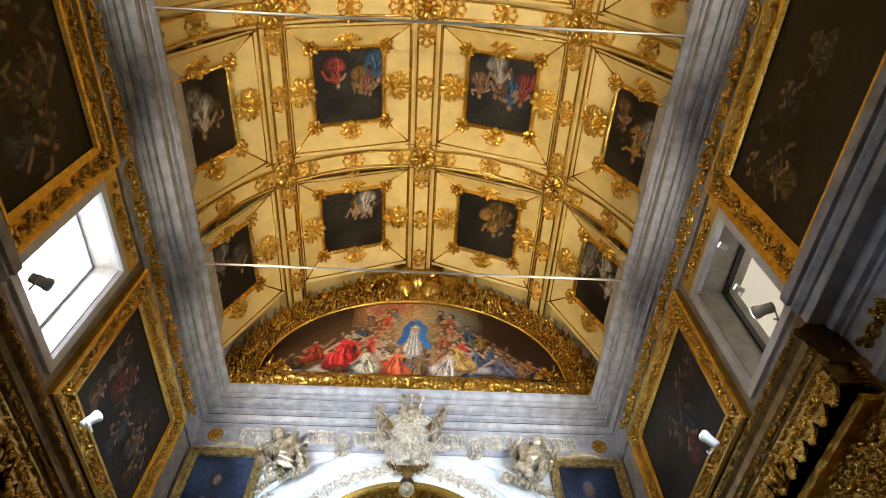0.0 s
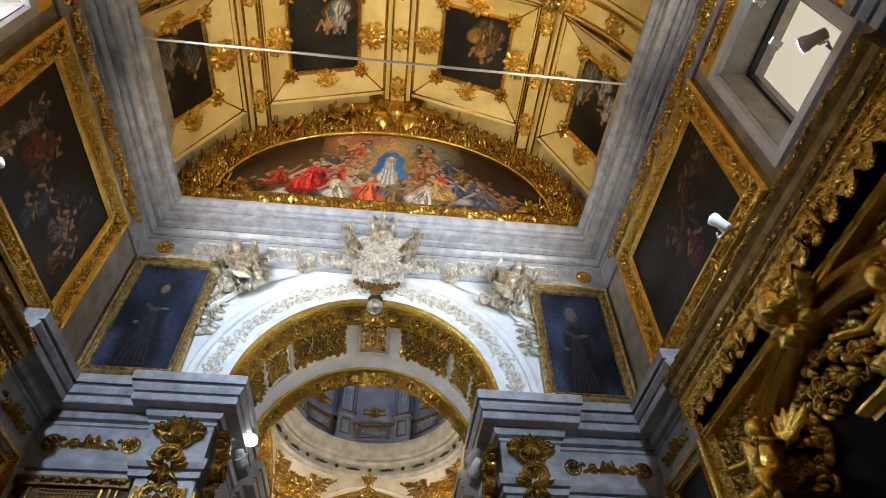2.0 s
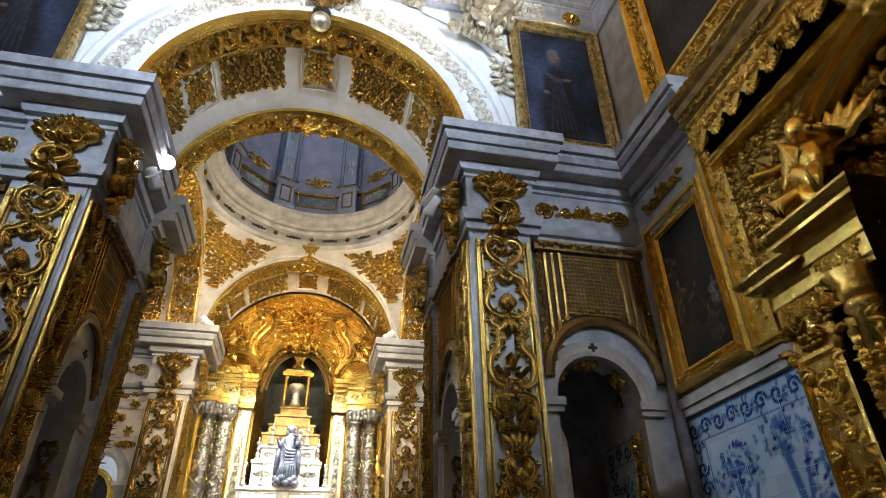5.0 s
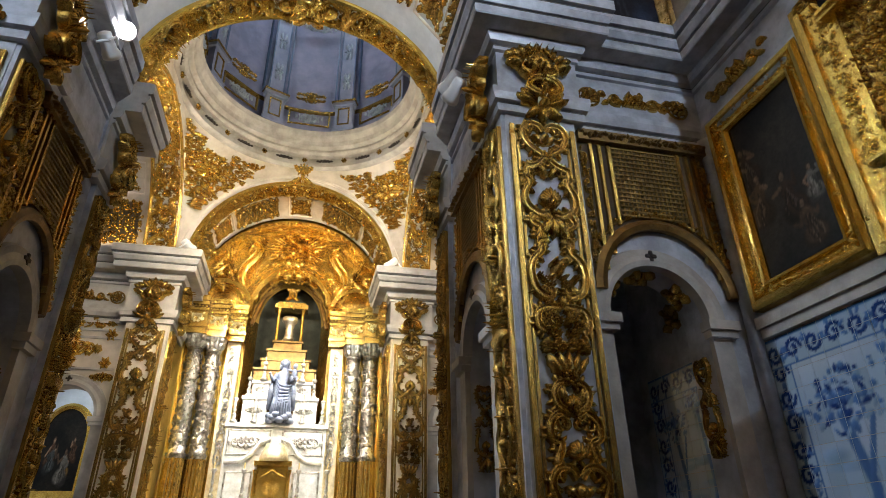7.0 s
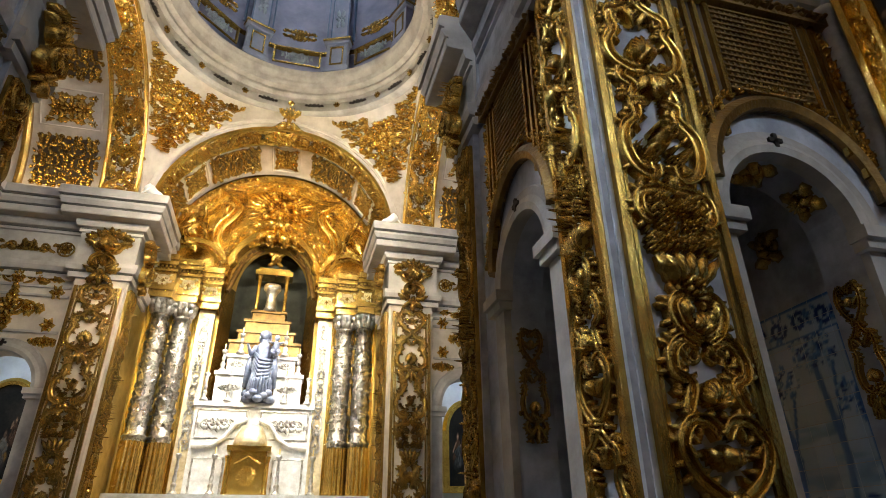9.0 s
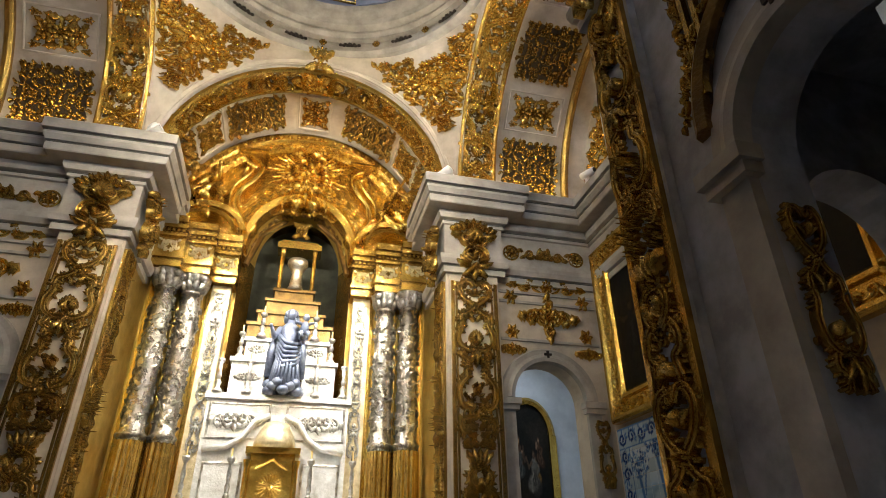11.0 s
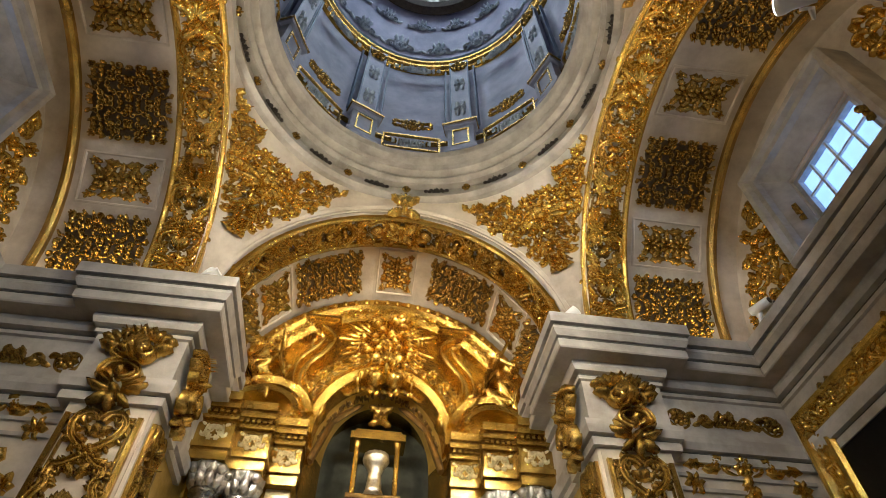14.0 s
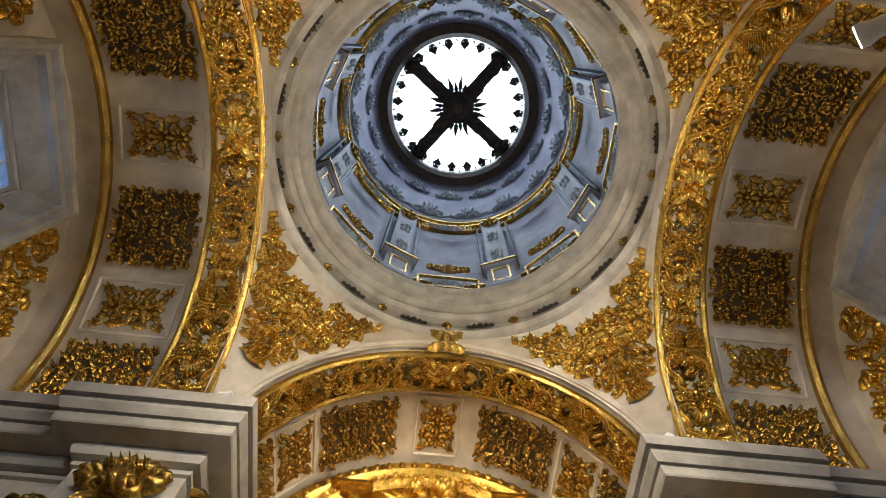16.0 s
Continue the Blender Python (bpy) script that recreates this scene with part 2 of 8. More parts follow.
def scene_painting(seed, nu, nv, aspect, n, size, dim, tones=DARK_TONES, v0=0.06, v1=0.62, focus=None):
    """A dark painting of draped shapes in groups on a murky ground."""
    e = Easel(nu, nv, aspect, seed, (0.008, 0.007, 0.006), (0.030, 0.024, 0.017))
    g = e.rng
    for v in sorted((g.uniform(v0, v1) for k in range(n)), reverse=True):
        u = g.uniform(0.1, 0.9) if focus is None else min(0.92, max(0.08, g.gauss(focus, 0.2)))
        d = dim * g.uniform(0.25, 1.2)
        e.person_shape(u, v, size * g.uniform(0.75, 1.25), tuple(x * d for x in g.choice(tones)), tuple(x * d for x in SKIN))
    return e


def saint_painting(seed, side):
    e = Easel(60, 110, 0.55, seed, (0.010, 0.013, 0.024), (0.045, 0.062, 0.115))
    e.dab(0.5 + 0.25 * side, 0.78, 0.3, 0.3, (0.035, 0.05, 0.09), 0, 1.2)
    e.dab(0.47, 0.2, 0.30, 0.55, (0.012, 0.012, 0.017), 0, 0.4)
    e.dab(0.47, 0.50, 0.2, 0.30, (0.016, 0.016, 0.022), 0, 0.4)
    for k in range(6):
        e.stroke([(0.3 + 0.07 * k, 0.05), (0.36 + 0.045 * k, 0.3), (0.42 + 0.02 * k, 0.52)], 0.012, (0.03, 0.032, 0.045))
    e.dab(0.47, 0.775, 0.10, 0.15, (0.11, 0.11, 0.125) if side > 0 else (0.03, 0.025, 0.022))
    e.dab(0.49, 0.765, 0.058, 0.085, (0.20, 0.14, 0.10))
    e.stroke([(0.34, 0.60), (0.46, 0.54), (0.6 + 0.06 * side, 0.56)], 0.03, (0.06, 0.06, 0.08))
    e.dab(0.62, 0.56, 0.05, 0.03, (0.2, 0.14, 0.10))
    e.dab(0.30, 0.42, 0.04, 0.03, (0.15, 0.10, 0.08))
    return e


def glory_painting():
    """The bright lunette: a blue-cloaked white figure amid rows of red, ochre and pale ones on clouds."""
    e = Easel(340, 130, 2.45, 77, (0.03, 0.014, 0.009), (0.13, 0.065, 0.03))
    g = e.rng
    e.dab(0.5, 0.98, 0.17, 0.13, (0.55, 0.33, 0.12), 0, 1.3)
    e.dab(0.41, 0.88, 0.09, 0.07, (0.50, 0.17, 0.09), 0, 1.0)
    e.dab(0.62, 0.8, 0.09, 0.06, (0.22, 0.24, 0.2), 0, 1.0)
    for k in range(26):
        a = k * 0.24
        e.dab(0.42 + 0.09 * math.cos(a) + g.uniform(-0.02, 0.02), 0.86 + 0.16 * math.sin(a), 0.012, 0.012, (0.6, 0.32, 0.2))
    for k in range(34):
        e.dab(g.uniform(0.03, 0.97), g.uniform(0.02, 0.2), g.uniform(0.02, 0.045), g.uniform(0.012, 0.022), g.choice([(0.42, 0.42, 0.42), (0.22, 0.23, 0.26), (0.5, 0.46, 0.38), (0.10, 0.15, 0.22)]), 0, 0.8)
    tones = [(0.55, 0.06, 0.03), (0.60, 0.52, 0.38), (0.52, 0.30, 0.07), (0.16, 0.08, 0.04), (0.36, 0.20, 0.09), (0.08, 0.13, 0.22), (0.03, 0.025, 0.025), (0.46, 0.40, 0.33), (0.42, 0.12, 0.05)]
    for v in sorted((g.uniform(0.02, 0.78) for k in range(125)), reverse=True):
        u = g.uniform(0.04, 0.96)
        if 0.45 < u < 0.55 and v > 0.2 or v > 0.9 - 1.6 * abs(u - 0.5):
            continue
        d = (1.05 - 1.5 * abs(u - 0.5) ** 1.2) * g.uniform(0.45, 1.15)
        e.person_shape(u, v, g.uniform(0.10, 0.155), tuple(x * d for x in g.choice(tones)), tuple(x * d * 1.2 for x in SKIN))
    e.person_shape(0.26, 0.24, 0.20, (0.66, 0.04, 0.04), (0.55, 0.36, 0.22))
    e.person_shape(0.36, 0.12, 0.15, (0.60, 0.54, 0.40), SKIN)
    e.person_shape(0.66, 0.2, 0.16, (0.56, 0.36, 0.10), (0.5, 0.32, 0.2))
    e.person_shape(0.60, 0.10, 0.16, (0.5, 0.44, 0.38), SKIN)
    e.person_shape(0.44, 0.10, 0.16, (0.68, 0.12, 0.05), (0.6, 0.42, 0.28))
    e.person_shape(0.80, 0.16, 0.14, (0.10, 0.11, 0.16), SKIN)
    e.dab(0.50, 0.6, 0.07, 0.10, (0.5, 0.34, 0.14), 0, 1.3)
    e.dab(0.50, 0.50, 0.024, 0.075, (0.58, 0.56, 0.50))
    e.dab(0.495, 0.38, 0.030, 0.035, (0.62, 0.58, 0.50), 0.3)
    for k in range(7):
        e.stroke([(0.476 + 0.007 * k, 0.32), (0.485 + 0.005 * k, 0.48), (0.492 + 0.003 * k, 0.64)], 0.0035, (0.74, 0.72, 0.66) if k % 2 else (0.34, 0.32, 0.31))
    e.stroke([(0.49, 0.72), (0.472, 0.64), (0.468, 0.54), (0.452, 0.46)], 0.013, (0.04, 0.14, 0.38))
    e.stroke([(0.51, 0.73), (0.53, 0.66), (0.528, 0.52), (0.548, 0.42)], 0.013, (0.05, 0.18, 0.45))
    e.dab(0.5, 0.79, 0.011, 0.015, (0.5, 0.33, 0.22))
    e.stroke([(0.49, 0.66), (0.50, 0.61), (0.515, 0.65)], 0.006, (0.5, 0.33, 0.22))
    return e


CEIL_TONES = [(0.36, 0.05, 0.03), (0.05, 0.12, 0.22), OCHRE, PALE, BROWN, (0.3, 0.32, 0.3), (0.25, 0.13, 0.06)]
OIL_DARKS = [scene_painting(20, 150, 112, 1.28, 20, 0.24, 0.75), scene_painting(21, 150, 112, 1.28, 9, 0.25, 0.5, focus=0.55), scene_painting(22, 150, 112, 1.28, 15, 0.30, 0.7), scene_painting(23, 150, 112, 1.28, 12, 0.2, 0.5, v0=0.3, v1=0.75)]
OIL_LOW = scene_painting(26, 60, 100, 0.6, 5, 0.5, 0.28)
OIL_ARMS = [scene_painting(24 + k, 170, 96, 1.75, 12, 0.22, 0.22, focus=0.5) for k in range(2)]
for e in OIL_ARMS:
    e.c *= 0.4
OIL_CEILS = [scene_painting(40 + k, 72, 72, 1.0, 5, 0.46, 0.75, CEIL_TONES, 0.08, 0.45) for k in range(8)]
OIL_SAINTS = [saint_painting(60, -1), saint_painting(61, 1)]
OIL_LUNETTE = glory_painting()


# ---- mesh building ----
class Shape:
    """Points and faces of one mesh."""

    def __init__(self):
        self.v, self.f = [], []

    def face(self, *pts):
        n = len(self.v)
        self.v.extend(tuple(p) for p in pts)
        self.f.append(tuple(range(n, n + len(pts))))

    def box(self, x0, y0, z0, x1, y1, z1):
        n = len(self.v)
        self.v.extend([(x0, y0, z0), (x1, y0, z0), (x1, y1, z0), (x0, y1, z0), (x0, y0, z1), (x1, y0, z1), (x1, y1, z1), (x0, y1, z1)])
        self.f.extend(tuple(n + i for i in q) for q in ((0, 3, 2, 1), (4, 5, 6, 7), (0, 1, 5, 4), (1, 2, 6, 5), (2, 3, 7, 6), (3, 0, 4, 7)))
        return self

    def sheet(self, fn, nu, nv, wrap_u=False, wrap_v=False):
        n = len(self.v)
        mu, mv = (nu if wrap_u else nu + 1), (nv if wrap_v else nv + 1)
        for i in range(mu):
            for j in range(mv):
                self.v.append(tuple(fn(i / nu, j / nv)))
        for i in range(nu):
            for j in range(nv):
                i2, j2 = (i + 1) % mu, (j + 1) % mv
                self.f.append((n + i * mv + j, n + i2 * mv + j, n + i2 * mv + j2, n + i * mv + j2))
        return self

    def tube(self, pts, radii, n=6, flat=1.0):
        """Round bar along points; flat squeezes it along local z."""
        pts = [Vector(p) for p in pts]
        base = len(self.v)
        for i, p in enumerate(pts):
            d = (pts[min(i + 1, len(pts) - 1)] - pts[max(i - 1, 0)])
            d = d.normalized() if d.length > 1e-9 else Vector((0, 0, 1))
            up = Vector((0, 0, 1)) if abs(d.z) < 0.95 else Vector((0, 1, 0))
            a = d.cross(up).normalized()
            b = a.cross(d)
            r = radii[i] if isinstance(radii, (list, tuple)) else radii
            for k in range(n):
                t = 2 * math.pi * k / n
                self.v.append(tuple(p + a * (r * math.cos(t)) + b * (r * flat * math.sin(t))))
        for i in range(len(pts) - 1):
            for k in range(n):
                q = (k + 1) % n
                self.f.append((base + i * n + k, base + i * n + q, base + (i + 1) * n + q, base + (i + 1) * n + k))
        self.f.append(tuple(base + k for k in range(n))[::-1])
        self.f.append(tuple(base + (len(pts) - 1) * n + k for k in range(n)))
        return self

    def lathe(self, prof, n=16, centre=(0, 0, 0)):
        cx, cy, cz = centre
        b = len(self.v)
        for r, z in prof:
            for k in range(n):
                t = 2 * math.pi * k / n
                self.v.append((cx + r * math.cos(t), cy + r * math.sin(t), cz + z))
        for i in range(len(prof) - 1):
            for k in range(n):
                q = (k + 1) % n
                self.f.append((b + i * n + k, b + i * n + q, b + (i + 1) * n + q, b + (i + 1) * n + k))
        self.f.append(tuple(b + k for k in range(n))[::-1])
        self.f.append(tuple(b + (len(prof) - 1) * n + k for k in range(n)))
        return self

    def ball(self, c, rx, ry, rz, n=10, m=6):
        return self.sheet(lambda u, v: (c[0] + rx * math.cos(2 * math.pi * u) * math.sin(math.pi * v), c[1] + ry * math.sin(2 * math.pi * u) * math.sin(math.pi * v), c[2] - rz * math.cos(math.pi * v)), n, m, wrap_u=True)

    def add(self, other, m=None, fn=None):
        n = len(self.v)
        for p in other.v:
            if m is not None:
                p = m @ Vector(p)
            if fn is not None:
                p = fn(*p)
            self.v.append(tuple(p))
        self.f.extend(tuple(n + i for i in q) for q in other.f)
        return self

    def mapped(self, fn):
        s = Shape()
        s.v, s.f = [tuple(fn(*p)) for p in self.v], list(self.f)
        return s

    def mesh(self, name, material, smooth=False):
        me = bpy.data.meshes.new(name)
        me.from_pydata(self.v, [], self.f)
        me.materials.append(material)
        if smooth:
            me.polygons.foreach_set("use_smooth", [True] * len(me.polygons))
        me.validate()
        bm = bmesh.new()
        bm.from_mesh(me)
        bmesh.ops.recalc_face_normals(bm, faces=bm.faces)
        bm.to_mesh(me)
        bm.free()
        return me


def part(name, shape, material, parent, label="", smooth=False, at=None):
    """One mesh object under a thing or part; shape may be a ready mesh."""
    me = shape if isinstance(shape, bpy.types.Mesh) else shape.mesh(name, material, smooth)
    o = new(name, me)
    o.parent = parent
    if at is not None:
        o.matrix_basis = at
    return tagged(o, label)


def structure(name, shape, material, label, smooth=False):
    return tagged(new(name, shape.mesh(name, material, smooth)), label, name.split("_")[0], kind="structure")


def thing(name, label, category, group="", at=None):
    o = new(name)
    o.empty_display_size = 0.1
    if at is not None:
        o.matrix_basis = at
    return tagged(o, label, category, group)


def basis(o, ux, uy, uz):
    """Matrix whose columns are the given axes at o."""
    m = Matrix.Identity(4)
    for i, a in enumerate((ux, uy, uz, o)):
        for j in range(3):
            m[j][i] = a[j]
    return m


def mirror_x(shape):
    return shape.mapped(lambda x, y, z: (2 * CX - x, y, z))


def moulding(path, profile, closed=False):
    """Profile of (out, z) swept along an xy path with mitred corners; out is to the left of the path."""
    s = Shape()
    P = [Vector(p) for p in path]
    n = len(P)
    rows = []
    for i, p in enumerate(P):
        prev = P[i - 1] if (i or closed) else None
        nxt = P[(i + 1) % n] if (i < n - 1 or closed) else None
        ns = []
        for a, b in ((prev, p), (p, nxt)):
            if a is not None and b is not None:
                d = (b - a).normalized()
                ns.append(Vector((-d.y, d.x)))
        if len(ns) == 2:
            k = ns[0] + ns[1]
            k = k / max(0.2, k.dot(ns[0]))
        else:
            k = ns[0]
        rows.append([(p.x + k.x * o, p.y + k.y * o, z) for o, z in profile])
    m = len(profile)
    for r in rows:
        s.v.extend(r)
    for i in range(n if closed else n - 1):
        j = (i + 1) % n
        for q in range(m):
            w = (q + 1) % m
            s.f.append((i * m + q, j * m + q, j * m + w, i * m + w))
    if not closed:
        s.f.append(tuple(range(m)))
        s.f.append(tuple((n - 1) * m + q for q in range(m))[::-1])
    return s


def arc_sweep(profile, a0, a1, n, fn):
    """Closed profile of (r, w) swept from angle a0 to a1; fn(a, r, w) gives the place."""
    s = Shape()
    m = len(profile)
    for i in range(n + 1):
        a = a0 + (a1 - a0) * i / n
        s.v.extend(tuple(fn(a, r, w)) for r, w in profile)
    for i in range(n):
        for q in range(m):
            w = (q + 1) % m
            s.f.append((i * m + q, (i + 1) * m + q, (i + 1) * m + w, i * m + w))
    s.f.append(tuple(range(m)))
    s.f.append(tuple(n * m + q for q in range(m))[::-1])
    return s


def arch_panel(u0, u1, v0, v1, cu, r, spring, w0, w1, n=24, rv=None):
    """Slab in (u, v, w) with an arched opening that reaches down to v0."""
    s = Shape()
    rv = rv or r

    def slab(a, b, c, d):
        for w, rev in ((w0, False), (w1, True)):
            q = [(*a, w), (*b, w), (*c, w), (*d, w)]
            s.face(*(q[::-1] if rev else q))
    slab((u0, v0), (cu - r, v0), (cu - r, spring), (u0, spring))
    slab((cu + r, v0), (u1, v0), (u1, spring), (cu + r, spring))
    slab((u0, spring), (cu - r, spring), (cu - r, v1), (u0, v1))
    slab((cu + r, spring), (u1, spring), (u1, v1), (cu + r, v1))
    pts = [(cu - r * math.cos(math.pi * i / n), spring + rv * math.sin(math.pi * i / n)) for i in range(n + 1)]
    for i in range(n):
        slab(pts[i], pts[i + 1], (pts[i + 1][0], v1), (pts[i][0], v1))
    rim = [(cu - r, v0)] + pts + [(cu + r, v0)]
    for a, b in zip(rim, rim[1:]):
        s.face((*a, w0), (*b, w0), (*b, w1), (*a, w1))
    outer = [(u0, v0), (u0, v1), (u1, v1), (u1, v0)]
    for a, b in zip(outer, outer[1:]):
        s.face((*a, w0), (*a, w1), (*b, w1), (*b, w0))
    return s


# ---- ornament ----
class Ornament(Shape):
    """Carved relief in the plane x, y, standing out along z."""

    def leaf(self, x, y, ang, L, W, h, curl=0.0, n=6):
        c = []
        px, py, a = x, y, ang
        for i in range(n + 1):
            c.append((px, py, a))
            a += curl / n
            px += L / n * math.cos(a)
            py += L / n * math.sin(a)

        def fn(u, v):
            i = min(n, round(u * n))
            qx, qy, qa = c[i]
            w = W * (math.sin(math.pi * min(1, u * 0.93 + 0.07)) ** 0.7) * (1.0 + 0.25 * math.cos(u * n * math.pi))
            s = (v - 0.5) * 2
            hh = h * (0.25 + 0.75 * math.sin(math.pi * (u * 0.8 + 0.15))) * (1 - abs(s) ** 2) + h * 0.35 * u * u - (0.25 * h if abs(s) < 0.1 else 0)
            return (qx - math.sin(qa) * s * w * 0.5, qy + math.cos(qa) * s * w * 0.5, max(hh, 0.0) if abs(s) < 0.99 else -0.004)
        self.sheet(fn, n, 4 if n < 8 else 6)

    def ridge(self, pts, radii, h, n=4):
        """Half-round bar along plane points."""
        k = len(pts)
        base = len(self.v)
        for i, (x, y) in enumerate(pts):
            a, b = pts[max(i - 1, 0)], pts[min(i + 1, k - 1)]
            dx, dy = b[0] - a[0], b[1] - a[1]
            L = math.hypot(dx, dy) or 1
            nx, ny = -dy / L, dx / L
            r = radii[i] if isinstance(radii, (list, tuple)) else radii
            for j in range(n + 1):
                t = math.pi * j / n
                self.v.append((x + nx * r * math.cos(t), y + ny * r * math.cos(t), h * r * math.sin(t) - (0.004 if j in (0, n) else 0)))
        for i in range(k - 1):
            for j in range(n):
                q = base + i * (n + 1) + j
                self.f.append((q, q + 1, q + n + 2, q + n + 1))

    def scroll(self, x, y, ang, R, turns=1.3, way=1, th=0.02, h=1.4, tail=0.0):
        """Spiral volute that starts at x, y heading ang."""
        pts, rad = [], []
        n = int(9 * turns + 4)
        cx, cy = x - way * R * math.sin(ang), y + way * R * math.cos(ang)
        a0 = ang - way * math.pi / 2
        for i in range(n + 1):
            t = i / n
            r = R * (1 - 0.82 * t)
            a = a0 + way * turns * 2 * math.pi * t
            pts.append((cx + r * math.cos(a), cy + r * math.sin(a)))
            rad.append(th * (1 - 0.45 * t))
        if tail:
            pts.insert(0, (x - tail * math.cos(ang), y - tail * math.sin(ang)))
            rad.insert(0, th * 0.5)
        self.ridge(pts, rad, h)
        self.knob(cx, cy, R * 0.26, R * 0.26, th * h * 1.3)

    def knob(self, x, y, rx, ry, h, n=8, m=3):
        self.sheet(lambda u, v: (x + rx * math.cos(2 * math.pi * u) * math.cos(v * math.pi / 2), y + ry * math.sin(2 * math.pi * u) * math.cos(v * math.pi / 2), h * math.sin(v * math.pi / 2) - (0.004 if v == 0 else 0)), n, m, wrap_u=True)

    def ring(self, x, y, rx, ry, th, h=1.2, n=16):
        self.ridge([(x + rx * math.cos(2 * math.pi * i / n), y + ry * math.sin(2 * math.pi * i / n)) for i in range(n + 1)], th, h)

    def rosette(self, x, y, r, petals=8, h=0.05):
        for i in range(petals):
            a = 2 * math.pi * i / petals
            self.leaf(x + 0.18 * r * math.cos(a), y + 0.18 * r * math.sin(a), a, 0.82 * r, 0.55 * r, h, 0.15, n=4)
        self.knob(x, y, 0.26 * r, 0.26 * r, h * 1.5)

    def shell(self, x, y, r, ang=math.pi / 2, h=0.05, ribs=7):
        for i in range(ribs):
            a = ang + (i - (ribs - 1) / 2) * (2.2 / ribs)
            self.leaf(x, y, a, r * (1 - 0.08 * abs(i - (ribs - 1) / 2)), 0.36 * r, h, 0, n=5)
        self.knob(x, y, 0.2 * r, 0.2 * r, h * 1.3)
        for s in (-1, 1):
            self.scroll(x + s * 0.1 * r, y - 0.12 * r, (math.pi if s < 0 else 0), 0.22 * r, 1.2, -s, 0.05 * r + 0.006, 1.4)

    def mirrored(self, other, axis=0):
        n = len(self.v)
        self.v.extend(((-x, y, z) if axis == 0 else (x, -y, z)) for x, y, z in other.v)
        self.f.extend(tuple(n + i for i in q[::-1]) for q in other.f)
        return self


def foliage(w, h, seed, cell=0.13, depth=0.05, both=False, keep=None):
    """Dense symmetrical carving of scrolls, leaves and flowers that fills w x h."""
    rng = random.Random(seed)
    half = Ornament()
    nx, ny = max(1, round(w / 2 / cell)), max(1, round((h / 2 if both else h) / cell))
    for i in range(nx):
        for j in range(ny):
            x = (i + 0.5 + rng.uniform(-0.2, 0.2)) * w / 2 / nx
            y0 = 0 if both else -h / 2
            y = y0 + (j + 0.5 + rng.uniform(-0.2, 0.2)) * (h / 2 if both else h) / ny
            if keep and not keep(x, y):
                continue
            k = rng.random()
            a = rng.uniform(0, 2 * math.pi)
            c = cell * rng.uniform(0.9, 1.25)
            if k < 0.42:
                half.scroll(x - c * 0.2, y, a, c * 0.42, rng.uniform(1.0, 1.5), rng.choice((-1, 1)), c * 0.13, depth / (c * 0.13) * 0.55, tail=c * 0.35)
                half.leaf(x, y, a + 2.2, c * 0.8, c * 0.42, depth * 0.9, rng.uniform(-1.4, 1.4), n=5)
            elif k < 0.8:
                for q in range(3):
                    half.leaf(x, y, a + (q - 1) * 0.9, c * 0.8, c * 0.4, depth * rng.uniform(0.7, 1.15), rng.uniform(-1.2, 1.2), n=5)
            else:
                half.rosette(x, y, c * 0.5, 6, depth * 0.9)
    o = Ornament()
    o.add(half)
    o.mirrored(half, 0)
    if both:
        q = Ornament()
        q.add(o)
        o.mirrored(q, 1)
    return o


# ---- floor and steps ----
floor = structure("floor", Shape().box(LX - 0.6, -8, -0.3, RX + 0.6, 19.6, 0.0), FLOOR, "worn grey stone church floor")
for i in range(3):
    structure("step_%d" % (i + 1), Shape().box(CX - PD + 0.02, 9.55 + 0.33 * i, 0.17 * i + 0.002, CX + PD - 0.02, (9.55 + 0.33 * (i + 1)) if i < 2 else 18.9, 0.17 * (i + 1)), STONE, "pale stone step up to the sanctuary")
for s in (-1, 1):
    structure("floor_transept", Shape().box(min(CX + s * PD, CX + s * HW), BY, 0.002, max(CX + s * PD, CX + s * HW), FY, STEP), FLOOR, "raised stone floor of the side arm")

# ---- nave walls ----
ARM_WALL, ARM_VAULT, NAVE_WALL = {}, {}, {}
NAVE0 = -7.0
WIN = (3.78, 4.98, 6.68, 8.58)   # y, y, z, z of the nave windows
for s, nm in ((1, "wall_east"), (-1, "wall_west")):
    w = Shape()
    x0, x1 = (RX, RX + 0.6) if s > 0 else (LX - 0.6, LX)
    w.box(x0, NAVE0, 0, x1, WY, WIN[2])
    w.box(x0, NAVE0, WIN[3], x1, WY, 15.2)
    w.box(x0, NAVE0, WIN[2], x1, WIN[0], WIN[3])
    w.box(x0, WIN[1], WIN[2], x1, WY, WIN[3])
    NAVE_WALL[s] = structure(nm, w, STONE, "tall side wall of the nave with a window")
structure("wall_south", Shape().box(LX - 0.6, NAVE0 - 0.5, 0, RX + 0.6, NAVE0, 15.2), PLASTER, "plain plastered entrance wall behind the walk")

# arch wall: upper part with the great arch, lower piers with small arches
aw = arch_panel(LX - 0.6, RX + 0.6, ZC, 15.2, CX, PD, ZC, WY, BY, 40).mapped(lambda u, v, w: (u, w, v))
wall_arch = structure("wall_arch", aw, WHITE, "white painted wall over the triumphal arch")
DOOR_X, DOOR_R, DOOR_Z = 3.13, 0.47, 3.3
pier = Shape()
pier.add(arch_panel(CX + PD, RX + 0.6, 0, ZC, DOOR_X, DOOR_R, DOOR_Z, WY, WY + 0.32, 20).mapped(lambda u, v, w: (u, w, v)))
pier.add(arch_panel(CX + PD, RX + 0.6, 0, ZC, DOOR_X, DOOR_R, DOOR_Z, BY - 0.32, BY, 20).mapped(lambda u, v, w: (u, w, v)))
